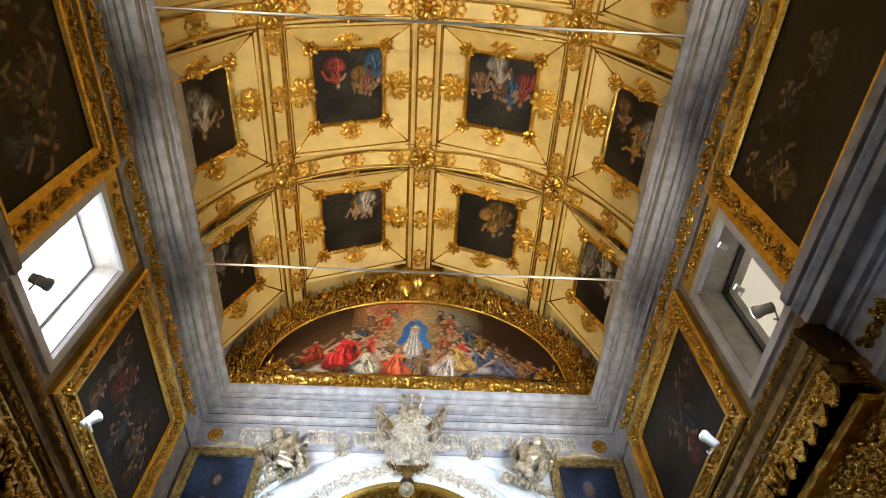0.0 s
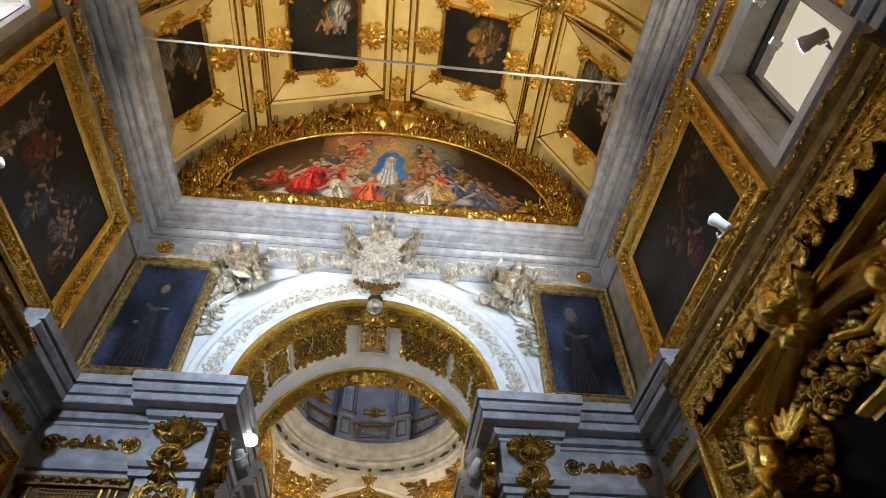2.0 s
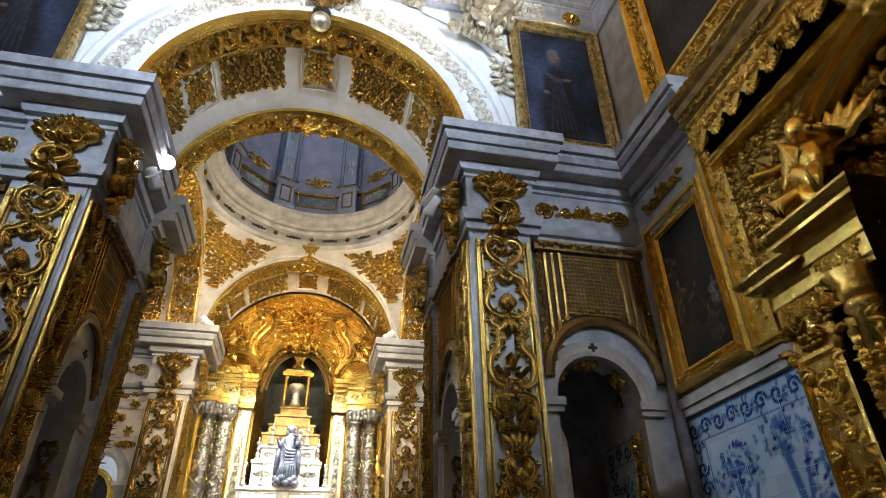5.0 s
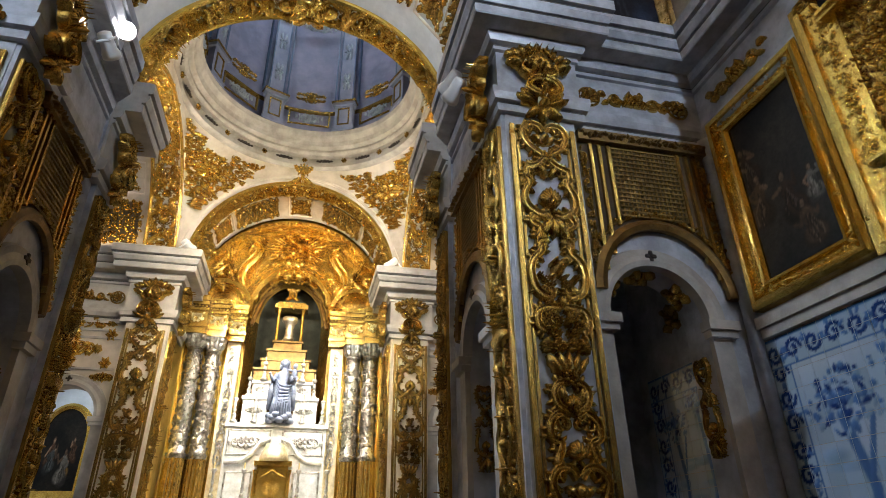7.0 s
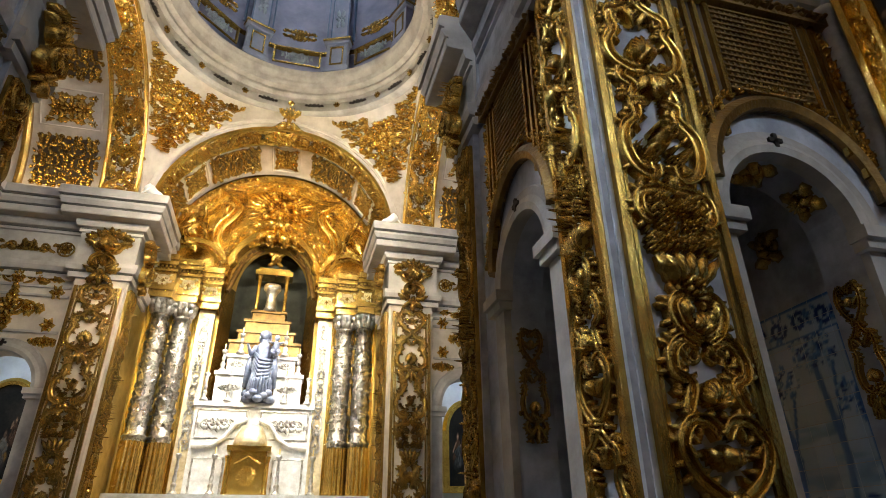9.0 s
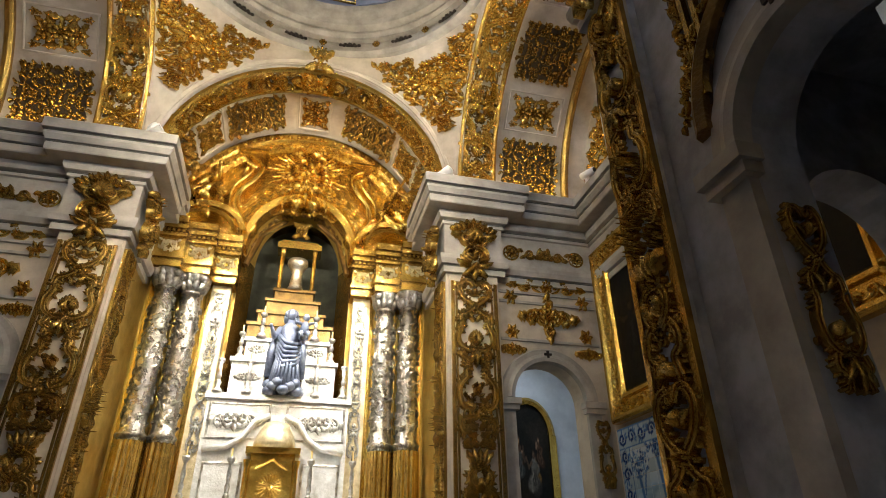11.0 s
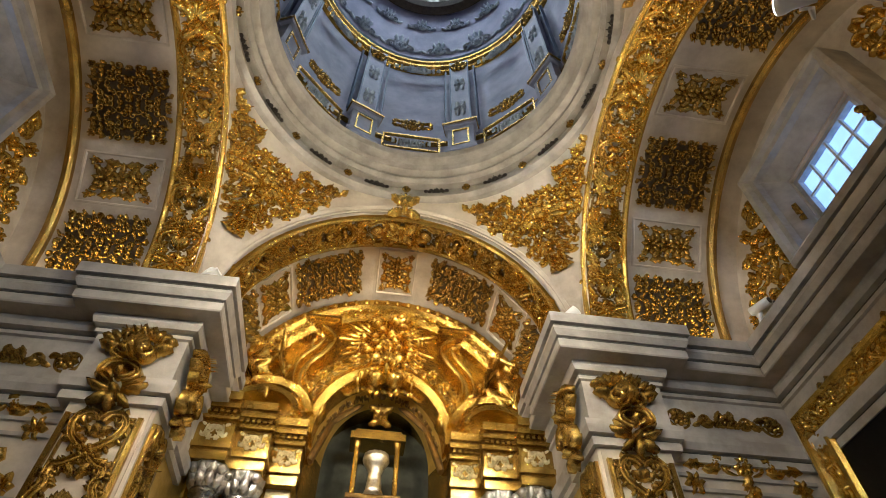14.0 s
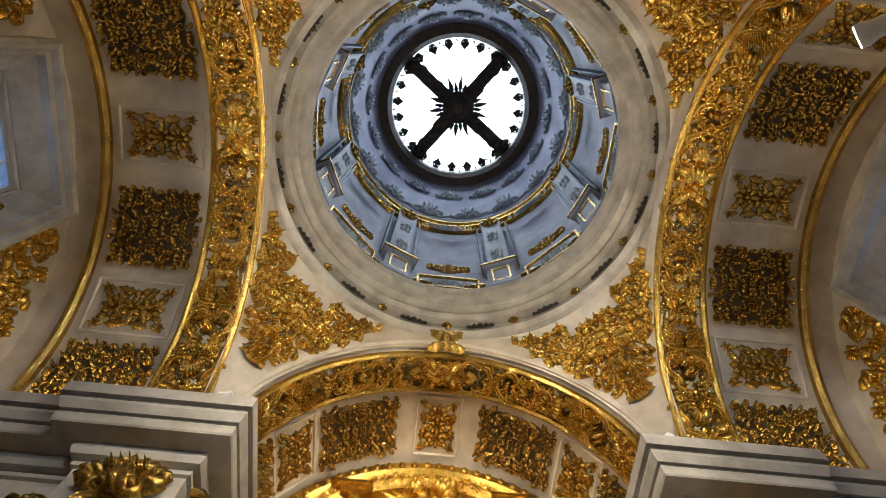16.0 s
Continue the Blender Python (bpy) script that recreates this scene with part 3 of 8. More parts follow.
pier.add(arch_panel(WY + 0.32, BY - 0.32, 0, ZC, 10.5, 0.42, DOOR_Z, CX + PD, CX + PD + 0.3, 20).mapped(lambda u, v, w: (w, u, v)))
pier.box(CX + PD + 0.3, WY + 0.32, 4.6, RX, BY - 0.32, 4.8)
pier.box(RX, WY, 0, RX + 0.6, BY, ZC)
far = Shape()
far.add(arch_panel(CX + PD, RX + 0.6, 0, ZC, DOOR_X + 0.06, DOOR_R + 0.03, DOOR_Z + 0.25, FY, FY + 0.35, 20).mapped(lambda u, v, w: (u, w, v)))
PIER, FAR = {}, {}
for s in (-1, 1):
    e = "_east" if s > 0 else "_west"
    PIER[s] = structure("wall_pier" + e, pier if s > 0 else mirror_x(pier), MARBLE, "grey marble pier beside the arch with small arched passages")
    FAR[s] = structure("wall_chancel" + e, far if s > 0 else mirror_x(far), PLASTER, "cream far wall of the crossing with arched doorway")
fa = arch_panel(LX - 0.6, RX + 0.6, ZC, 9.3, CX, PD, ZC, FY, 17.75, 40).mapped(lambda u, v, w: (u, w, v))
wall_chancel_arch = structure("wall_chancel_arch", fa, PLASTER, "cream plastered chancel arch")
ch = Shape()
ch.box(CX + PD, FY + 0.35, 0, CX + PD + 0.3, 19.2, ZC)
ch.box(CX - PD - 0.3, FY + 0.35, 0, CX - PD, 19.2, ZC)
ch.box(CX - PD - 0.3, 18.9, 0, CX + PD + 0.3, 19.2, 9.3)
ch.box(CX - PD - 0.3, 17.75, ZC, CX - PD + 0.02, 18.9, 9.3)
ch.box(CX + PD - 0.02, 17.75, ZC, CX + PD + 0.3, 18.9, 9.3)
ch.box(CX - PD, 17.75, 8.6, CX + PD, 18.9, 9.3)
structure("wall_chancel_back", ch, GOLD_FLAT, "gilded back wall of the chancel")

# side arms
SW = (13.38, 14.46, 6.72, 7.68)
for s, nm in ((1, "wall_arm_east"), (-1, "wall_arm_west")):
    w = Shape()
    x0, x1 = (RX, RX + 0.5) if s > 0 else (LX - 0.5, LX)
    w.box(x0, BY, 0, x1, FY, SW[2])
    w.box(x0, BY, SW[3], x1, FY, 9.3)
    w.box(x0, BY, SW[2], x1, SW[0], SW[3])
    w.box(x0, SW[1], SW[2], x1, FY, SW[3])
    ARM_WALL[s] = structure(nm, w, PLASTER, "cream plastered end wall of the side arm with a window")

    def arm(u, v, s=s):
        a = math.pi * v
        return (CX + s * (2.15 + (HW - 2.15) * u), DY - 2.2 * math.cos(a), ZC + 2.2 * math.sin(a))
    ARM_VAULT[s] = structure("ceiling_arm_east" if s > 0 else "ceiling_arm_west", Shape().sheet(arm, 2, 40), PLASTER, "cream plastered barrel vault of the side arm", True)
structure("roof_arms", Shape().box(LX - 0.6, BY, 9.3, CX - 2.3, FY, 9.4).box(CX + 2.3, BY, 9.3, RX + 0.6, FY, 9.4), DARK, "roof over the side arms")

# corridor behind the far doorways
for s in (-1, 1):
    c = Shape()
    xa, xb = CX + PD + 0.3, RX + 1.2
    c.box(xa, 18.6, 0, xb, 18.8, 5.2)
    c.box(xb, FY + 0.35, 0, xb + 0.2, 18.8, 5.2)
    c.box(xa, FY + 0.35, 5.0, xb, 18.8, 5.2)
    c.box(xa, FY + 0.35, 0.3, xb, 18.6, STEP)
    structure("wall_corridor", c if s > 0 else mirror_x(c), WHITE, "white plastered corridor behind the doorway")
    area((CX + s * 3.6, 17.6, 4.9), (CX + s * 3.4, 17.6, 0), 14, COOL, 0.8, 0.8)

# pendentives and dome
HS = 2.17
RING_Z, RING_R = 8.82, 2.2


def pendentive(u, v, qx, qy):
    a = radians(-45 + 90 * u)
    t = math.tan(radians(45) - abs(a))
    side = HS * t
    zlow = ZC + math.sqrt(max(0.0, PD * PD - side * side)) if side < PD else ZC
    dirx, diry = math.cos(a + radians(45)), math.sin(a + radians(45))
    scale = HS / max(abs(dirx), abs(diry))
    lx, ly = dirx * scale, diry * scale
    tx, ty = dirx * RING_R, diry * RING_R
    zz = zlow + (RING_Z - zlow) * v
    return (CX + qx * (lx + (tx - lx) * v ** 1.35), DY + qy * (ly + (ty - ly) * v ** 1.35), zz)


CROSSING = {}
for qx in (-1, 1):
    for qy in (-1, 1):
        CROSSING[qx, qy] = structure("ceiling_crossing_%s_%s" % ("south" if qy < 0 else "north", "west" if qx < 0 else "east"), Shape().sheet(lambda u, v: pendentive(u, v, qx, qy), 32, 10), PLASTER, "cream plastered pendentive under the dome", True)

ring = Shape()
ring_prof = [(2.24, 8.74), (2.17, 8.75), (2.11, 8.79), (2.16, 8.82), (2.17, 9.02), (2.08, 9.025), (2.08, 9.05), (2.04, 9.10), (2.04, 9.14), (2.06, 9.145), (2.06, 9.17), (1.96, 9.20), (1.93, 9.29), (1.95, 9.30), (1.88, 9.42), (1.86, 9.52), (2.16, 9.54)]
ring.sheet(lambda u, v: (CX + ring_prof[round(v * 16)][0] * math.cos(2 * math.pi * u), DY + ring_prof[round(v * 16)][0] * math.sin(2 * math.pi * u), ring_prof[round(v * 16)][1]), 96, 16, wrap_u=True)
dome_ring = structure("trim_dome_ring", ring, STONE, "pale moulded stone ring under the dome")
drum = Shape()
drum_prof = [(2.15, 9.50), (2.15, 12.9), (2.10, 13.05), (2.04, 13.4), (1.94, 13.85), (1.82, 14.25), (1.68, 14.6), (1.46, 14.85)]
drum.sheet(lambda u, v: (CX + drum_prof[round(v * 7)][0] * math.cos(2 * math.pi * u), DY + drum_prof[round(v * 7)][0] * math.sin(2 * math.pi * u), drum_prof[round(v * 7)][1]), 64, 7, wrap_u=True)
dome = structure("ceiling_dome", drum, BLUE, "blue painted drum and dome shell", True)

# ---- nave vault ----
VA, VB, VZ = HW + 0.12, 4.5, 10.4


def vault(th, y, inward=0.0):
    c, s = math.cos(th), math.sin(th)
    n = Vector((c / VA, s / VB)).normalized()
    return Vector((CX + VA * c - n.x * inward, y, VZ + VB * s - n.y * inward))


# ---- cornices ----
LIMEWASH = mat("pale_limewashed_stone", (0.52, 0.49, 0.45), 0.6, 0.0, second=(0.33, 0.30, 0.265), scale=2.5, bump=0.12, bump_scale=30)
LOW = [(-0.05, 5.12), (0.05, 5.12), (0.05, 5.20), (0.03, 5.205), (0.03, 5.22), (0.08, 5.23), (0.10, 5.30), (0.10, 5.36), (0.03, 5.38), (0.03, 5.84), (0.06, 5.85), (0.06, 5.89), (0.04, 5.895), (0.04, 5.915), (0.10, 5.93), (0.12, 5.98), (0.12, 6.03), (0.29, 6.035), (0.30, 6.05), (0.30, 6.14), (0.275, 6.145), (0.275, 6.17), (0.31, 6.175), (0.345, 6.24), (0.345, 6.275), (0.32, 6.28), (0.32, 6.305), (0.37, 6.31), (0.37, 6.44), (0.35, 6.46), (-0.05, 6.47)]
PW = 0.68           # width of the pilasters
lowpath = [(RX, 7.88), (RX, WY), (CX + PD + PW + 0.03, WY), (CX + PD + PW + 0.03, WY - 0.15), (CX + PD - 0.05, WY - 0.15), (CX + PD - 0.05, WY + 0.5), (CX + PD, WY + 0.5), (CX + PD, BY - 0.5), (CX + PD - 0.05, BY - 0.5), (CX + PD - 0.05, BY + 0.12), (CX + PD + PW, BY + 0.12), (CX + PD + PW, BY), (RX, BY), (RX, FY), (CX + PD + PW + 0.03, FY), (CX + PD + PW + 0.03, FY - 0.15), (CX + PD - 0.05, FY - 0.15), (CX + PD - 0.05, FY + 0.45), (CX + PD, FY + 0.45), (CX + PD, 17.3)]
k9 = 8
CORNICE, CORNICE_FAR = {}, {}
low, low_far = moulding(lowpath[:k9 + 1], LOW), moulding(lowpath[k9:], LOW)
for s in (-1, 1):
    e = "_east" if s > 0 else "_west"
    CORNICE[s] = structure("trim_cornice_low" + e, low if s > 0 else mirror_x(low), MARBLE, "grey marble entablature with stepped cornice")
    CORNICE_FAR[s] = structure("trim_cornice_crossing" + e, low_far if s > 0 else mirror_x(low_far), LIMEWASH, "pale limewashed entablature of the crossing")
near = moulding([(RX, NAVE0), (RX, 3.5)], LOW)
structure("trim_cornice_low_nave_east", near, MARBLE, "grey marble entablature with stepped cornice")
structure("trim_cornice_low_nave_west", mirror_x(near), MARBLE, "grey marble entablature with stepped cornice")
# near-black colour that paints shade lines into the cornice grooves
GROOVE_SHADE = mat("sooty_stone", (0.10, 0.09, 0.08), 0.8, 0.0, vary=0.5, scale=6)
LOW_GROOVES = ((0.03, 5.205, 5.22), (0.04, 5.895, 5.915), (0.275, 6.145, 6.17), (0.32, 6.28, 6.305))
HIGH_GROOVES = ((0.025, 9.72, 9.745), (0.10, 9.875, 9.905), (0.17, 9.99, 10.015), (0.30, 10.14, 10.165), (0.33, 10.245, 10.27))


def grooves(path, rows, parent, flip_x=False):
    """Dark strips that put shade into the grooves of a moulding by colour."""
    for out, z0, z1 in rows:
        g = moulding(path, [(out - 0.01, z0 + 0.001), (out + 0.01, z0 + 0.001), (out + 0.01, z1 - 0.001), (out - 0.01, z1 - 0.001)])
        part("groove_shade", mirror_x(g) if flip_x else g, GROOVE_SHADE, parent)


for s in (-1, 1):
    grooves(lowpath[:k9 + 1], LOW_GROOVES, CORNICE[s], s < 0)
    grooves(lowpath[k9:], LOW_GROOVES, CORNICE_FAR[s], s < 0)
HIGH = [(-0.05, 9.12), (0.05, 9.12), (0.05, 9.17), (0.02, 9.19), (0.02, 9.66), (0.05, 9.67), (0.05, 9.715), (0.025, 9.72), (0.025, 9.745), (0.09, 9.75), (0.09, 9.80), (0.13, 9.84), (0.13, 9.87), (0.10, 9.875), (0.10, 9.905), (0.20, 9.91), (0.20, 9.985), (0.17, 9.99), (0.17, 10.015), (0.32, 10.02), (0.33, 10.04), (0.33, 10.135), (0.30, 10.14), (0.30, 10.165), (0.35, 10.17), (0.365, 10.24), (0.33, 10.245), (0.33, 10.27), (0.39, 10.275), (0.44, 10.36), (0.44, 10.43), (-0.05, 10.44)]
high = moulding([(RX, NAVE0), (RX, WY), (LX, WY), (LX, NAVE0)], HIGH)
cornice_high = structure("trim_cornice_high", high, MARBLE, "grey marble cornice under the nave vault")
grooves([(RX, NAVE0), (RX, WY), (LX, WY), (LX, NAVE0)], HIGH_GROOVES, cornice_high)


# ---- ornament patterns ----
def vine(L, w, depth=0.05, seed=1, pitch=None):
    """Running scroll with leaves and flowers along x, symmetrical about its middle."""
    rng = random.Random(seed)
    half = Ornament()
    pitch = pitch or w * 1.15
    n = max(1, round(L / 2 / pitch))
    p = L / 2 / n
    for i in range(n):
        x = (i + 0.5) * p
        way = 1 if i % 2 else -1
        half.scroll(x - p * 0.3, -way * w * 0.28, 0, w * 0.3, 1.35, way, w * 0.075, depth / (w * 0.075) * 0.6, tail=p * 0.3)
        for k in range(3):
            half.leaf(x + rng.uniform(-0.2, 0.2) * p, rng.uniform(-0.15, 0.15) * w, rng.uniform(0, 6.28), w * 0.45, w * 0.2, depth, rng.uniform(-1.5, 1.5), n=5)
        half.leaf(x + p * 0.3, way * w * 0.1, way * 1.0, w * 0.5, w * 0.22, depth * 0.9, -way * 1.6, n=5)
        if i % 2 == 0:
            half.rosette(x + p * 0.1, way * w * 0.15, w * 0.17, 6, depth)
    o = Ornament()
    o.add(half)
    o.mirrored(half, 0)
    o.rosette(0, 0, w * 0.3, 8, depth * 1.1)
    return o


def band(o, pts, r, h):
    """Grooved strap along smooth plane points: a flat bed between two raised edges."""
    fine = []
    for i in range(len(pts) - 1):
        p0, p1, p2, p3 = pts[max(i - 1, 0)], pts[i], pts[i + 1], pts[min(i + 2, len(pts) - 1)]
        for j in range(4):
            t = j / 4
            fine.append(tuple(0.5 * (2 * p1[a] + (p2[a] - p0[a]) * t + (2 * p0[a] - 5 * p1[a] + 4 * p2[a] - p3[a]) * t * t + (3 * p1[a] - p0[a] - 3 * p2[a] + p3[a]) * t ** 3) for a in (0, 1)))
    fine.append(pts[-1])
    o.ridge(fine, r, h * 0.8 / r, 4)
    for q in (-0.72, 0.72):
        side = []
        for i, p in enumerate(fine):
            a, b = fine[max(i - 1, 0)], fine[min(i + 1, len(fine) - 1)]
            L = math.hypot(b[0] - a[0], b[1] - a[1]) or 1
            side.append((p[0] - (b[1] - a[1]) / L * r * q, p[1] + (b[0] - a[0]) / L * r * q))
        o.ridge(side, r * 0.3, h * 1.15 / (r * 0.3), 4)


def mask(o, x, y, k, h):
    """Plain carved head with hair and collar."""
    o.knob(x, y, k * 0.62, k * 0.85, h, 10, 4)
    o.knob(x, y - k * 0.1, k * 0.14, k * 0.3, h * 1.35, 6, 3)
    o.knob(x, y - k * 0.52, k * 0.22, k * 0.12, h * 1.1, 6, 3)
    for q in (-1, 1):
        o.knob(x + q * k * 0.3, y - k * 0.15, k * 0.2, k * 0.2, h * 1.12, 6, 3)
        o.leaf(x + q * k * 0.05, y + k * 0.62, 0.5 if q > 0 else math.pi - 0.5, k * 0.9, k * 0.4, h * 1.2, -q * 1.9, 6)
        o.leaf(x + q * k * 0.2, y - k * 0.8, -0.3 if q > 0 else math.pi + 0.3, k * 0.8, k * 0.4, h * 0.8, q * 0.8, 6)


def candelabra(h, w, seed=3, depth=0.07, module=0.66):
    """Upright chain of hearts, shells, masks in strapwork, flower baskets and vases from y=0 down to -h."""
    rng = random.Random(seed)
    half, mid = Ornament(), Ornament()
    n = max(1, round(h / module))
    m = h / n
    th = w * 0.062
    for k in range(n):
        y1 = -k * m

        def strap(pts, r=th):
            line = [(x * w, y1 + y * m) for x, y in pts]
            band(half, line, r, depth * 0.55)
            for (ax, ay), (bx, by) in zip(line, line[1:]):
                a = math.atan2(by - ay, bx - ax)
                for f in (0.25, 0.75):
                    px, py = ax + (bx - ax) * f, ay + (by - ay) * f
                    if 0.06 * w < px < 0.40 * w:
                        half.leaf(px, py, a + 0.7, w * 0.17, w * 0.075, depth * 0.55, 0.9, 6)
                        half.leaf(px, py, a - 0.7, w * 0.17, w * 0.075, depth * 0.55, -0.9, 6)
        kind = k % 5
        if kind == 0:
            strap([(0.02, -0.14), (0.12, -0.03), (0.3, -0.04), (0.40, -0.2), (0.30, -0.42), (0.04, -0.62), (0.2, -0.78), (0.36, -0.84), (0.38, -0.97)])
            mid.knob(0, y1 - 0.28 * m, w * 0.1, m * 0.1, depth)
            half.leaf(w * 0.03, y1 - 0.36 * m, 1.0, m * 0.22, w * 0.14, depth * 0.7, -0.6, 8)
            mid.rosette(0, y1 - 0.62 * m, w * 0.13, 6, depth)
            half.scroll(w * 0.2, y1 - 0.93 * m, 0.2, w * 0.09, 1.3, 1, th * 0.7)
            half.leaf(w * 0.02, y1 - 0.98 * m, 1.2, m * 0.24, w * 0.14, depth * 0.8, -0.5, 8)
        elif kind == 1:
            mid.shell(0, y1 - 0.46 * m, w * 0.34, math.pi / 2, depth, 9)
            strap([(0.38, 0.0), (0.34, -0.1), (0.44, -0.3), (0.40, -0.5), (0.2, -0.62), (0.05, -0.6)], th * 1.1)
            strap([(0.30, -0.64), (0.36, -0.76), (0.22, -0.84), (0.26, -0.98)])
            half.scroll(w * 0.42, y1 - 0.5 * m, 1.4, w * 0.08, 1.3, -1, th * 0.7)
            half.leaf(w * 0.03, y1 - 0.68 * m, -1.25, m * 0.3, w * 0.18, depth, 0.4, 8)
            mid.leaf(0, y1 - 0.66 * m, -math.pi / 2, m * 0.34, w * 0.16, depth * 1.1, 0, 8)
        elif kind == 2:
            mask(mid, 0, y1 - 0.46 * m, w * 0.17, depth * 1.35)
            strap([(0.1, -0.02), (0.26, -0.06), (0.24, -0.2), (0.4, -0.36), (0.44, -0.58), (0.36, -0.8), (0.16, -0.88), (0.14, -0.76)], th * 1.15)
            half.scroll(w * 0.2, y1 - 0.84 * m, 2.6, w * 0.08, 1.2, -1, th * 0.8)
            for q in range(5):
                half.rosette((0.1 + 0.05 * q) * w, y1 - (0.72 - 0.05 * abs(q - 1)) * m, w * 0.06, 5, depth * 0.7)
            mid.leaf(0, y1 - 0.86 * m, -math.pi / 2, m * 0.2, w * 0.14, depth, 0, 8)
        elif kind == 3:
            strap([(0.02, -0.03), (0.2, -0.03), (0.38, -0.1), (0.40, -0.28), (0.3, -0.36)], th)
            for q in range(11):
                a = rng.uniform(0, 1)
                half.rosette((0.05 + 0.3 * rng.random()) * w, y1 - (0.12 + 0.5 * a) * m, w * rng.uniform(0.06, 0.1), 6, depth * rng.uniform(0.7, 1.1))
            for q in range(6):
                half.leaf(w * rng.uniform(0.2, 0.34), y1 - rng.uniform(0.15, 0.6) * m, rng.uniform(-1.2, 1.0), w * 0.16, w * 0.09, depth * 0.6, rng.uniform(-1, 1), 6)
            for q in (-2, -1, 0, 1, 2):
                mid.leaf(0.06 * q * w, y1 - 0.95 * m, math.pi / 2 - 0.22 * q, m * 0.32, w * 0.13, depth * 1.1, -0.1 * q, 6)
            mid.rosette(0, y1 - 0.96 * m, w * 0.12, 7, depth * 1.1)
        else:
            mid.shell(0, y1 - 0.34 * m, w * 0.2, math.pi / 2, depth, 7)
            strap([(0.03, -0.02), (0.18, -0.04), (0.26, -0.16), (0.2, -0.32), (0.04, -0.42)], th * 0.9)
            half.leaf(w * 0.06, y1 - 0.3 * m, 0.6, w * 0.3, w * 0.16, depth, 1.2, 8)
            strap([(0.06, -0.46), (0.2, -0.4), (0.34, -0.5), (0.36, -0.68), (0.22, -0.76), (0.3, -0.96)], th)
            half.scroll(w * 0.16, y1 - 0.6 * m, 0.6, w * 0.1, 1.3, 1, th * 0.8)
            mid.shell(0, y1 - 0.92 * m, w * 0.24, math.pi / 2, depth, 7)
    o = Ornament()
    o.add(half)
    o.mirrored(half, 0)
    o.add(mid)
    return o


def cartouche(w, h, depth=0.06):
    """Shell-topped cartouche with side scrolls."""
    half, o = Ornament(), Ornament()
    half.scroll(w * 0.18, -h * 0.1, 0.6, w * 0.17, 1.3, 1, w * 0.05, 1.6, tail=w * 0.12)
    half.scroll(w * 0.16, h * 0.2, -0.4, w * 0.14, 1.2, -1, w * 0.045, 1.6, tail=w * 0.1)
    half.leaf(w * 0.05, -h * 0.1, -1.1, h * 0.4, w * 0.25, depth, 0.8)
    half.leaf(w * 0.08, h * 0.1, 0.9, h * 0.4, w * 0.22, depth, -0.5)
    o.add(half)
    o.mirrored(half, 0)
    o.shell(0, h * 0.02, h * 0.42, math.pi / 2, depth)
    o.knob(0, -h * 0.12, w * 0.13, h * 0.14, depth * 1.2)
    return o


def arabesque(w, h, depth=0.05):
    """Long flat ornament: flower in the middle, scrolls to both ends."""
    half, o = Ornament(), Ornament()
    half.scroll(w * 0.14, -h * 0.2, 0.3, h * 0.28, 1.3, 1, h * 0.08, 1.5, tail=w * 0.08)
    half.scroll(w * 0.3, h * 0.2, -0.3, h * 0.24, 1.3, -1, h * 0.07, 1.5, tail=w * 0.12)
    half.leaf(w * 0.33, 0, 0.2, w * 0.18, h * 0.4, depth, -0.5)
    half.leaf(w * 0.14, h * 0.1, 0.7, w * 0.14, h * 0.3, depth, -0.9)
    half.leaf(w * 0.2, -h * 0.1, -0.6, w * 0.16, h * 0.3, depth, 0.9)
    half.rosette(w * 0.24, 0, h * 0.2, 6, depth)
    o.add(half)
    o.mirrored(half, 0)
    o.rosette(0, 0, h * 0.42, 8, depth * 1.2)
    return o


def palmette(w, h, depth=0.14):
    """Full fan of leaves that rises from a boss, with a curling volute on each side."""
    o = Ornament()
    for k in range(9):
        a = math.pi / 2 + (k - 4) * 0.34
        o.leaf(0, -h * 0.12, a, h * (0.60 - 0.035 * abs(k - 4)), w * 0.2, depth * (1 - 0.06 * abs(k - 4)), 0.12 * (k - 4), 6)
    for k in range(7):
        a = math.pi / 2 + (k - 3) * 0.42
        o.leaf(0, -h * 0.14, a, h * 0.34, w * 0.13, depth * 1.35, 0.1 * (k - 3), 5)
    for q in (-1, 1):
        o.scroll(q * w * 0.10, -h * 0.24, 0.25 if q > 0 else math.pi - 0.25, w * 0.17, 1.35, q, w * 0.055, 1.9, tail=w * 0.08)
        o.leaf(q * w * 0.08, -h * 0.26, -0.9 if q > 0 else math.pi + 0.9, h * 0.3, w * 0.2, depth * 0.8, q * 0.8, 6)
        o.leaf(q * w * 0.24, -h * 0.05, 0.5 if q > 0 else math.pi - 0.5, w * 0.3, w * 0.16, depth * 0.7, q * 0.9, 6)
    o.leaf(0, -h * 0.26, -math.pi / 2, h * 0.26, w * 0.2, depth, 0, 6)
    o.knob(0, -h * 0.14, w * 0.12, h * 0.11, depth * 1.7, 10, 4)
    return o


def spray(L, w, depth=0.07, seed=5):
    """Dense oval of scrolling leaves about a flower, tapering to both ends."""
    o = foliage(L, w, seed, w * 0.27, depth, True, lambda x, y: abs(y) < w * 0.52 * (1 - (2 * x / L) ** 2 * 0.8))
    o.rosette(0, 0, w * 0.34, 8, depth * 1.3)
    return o


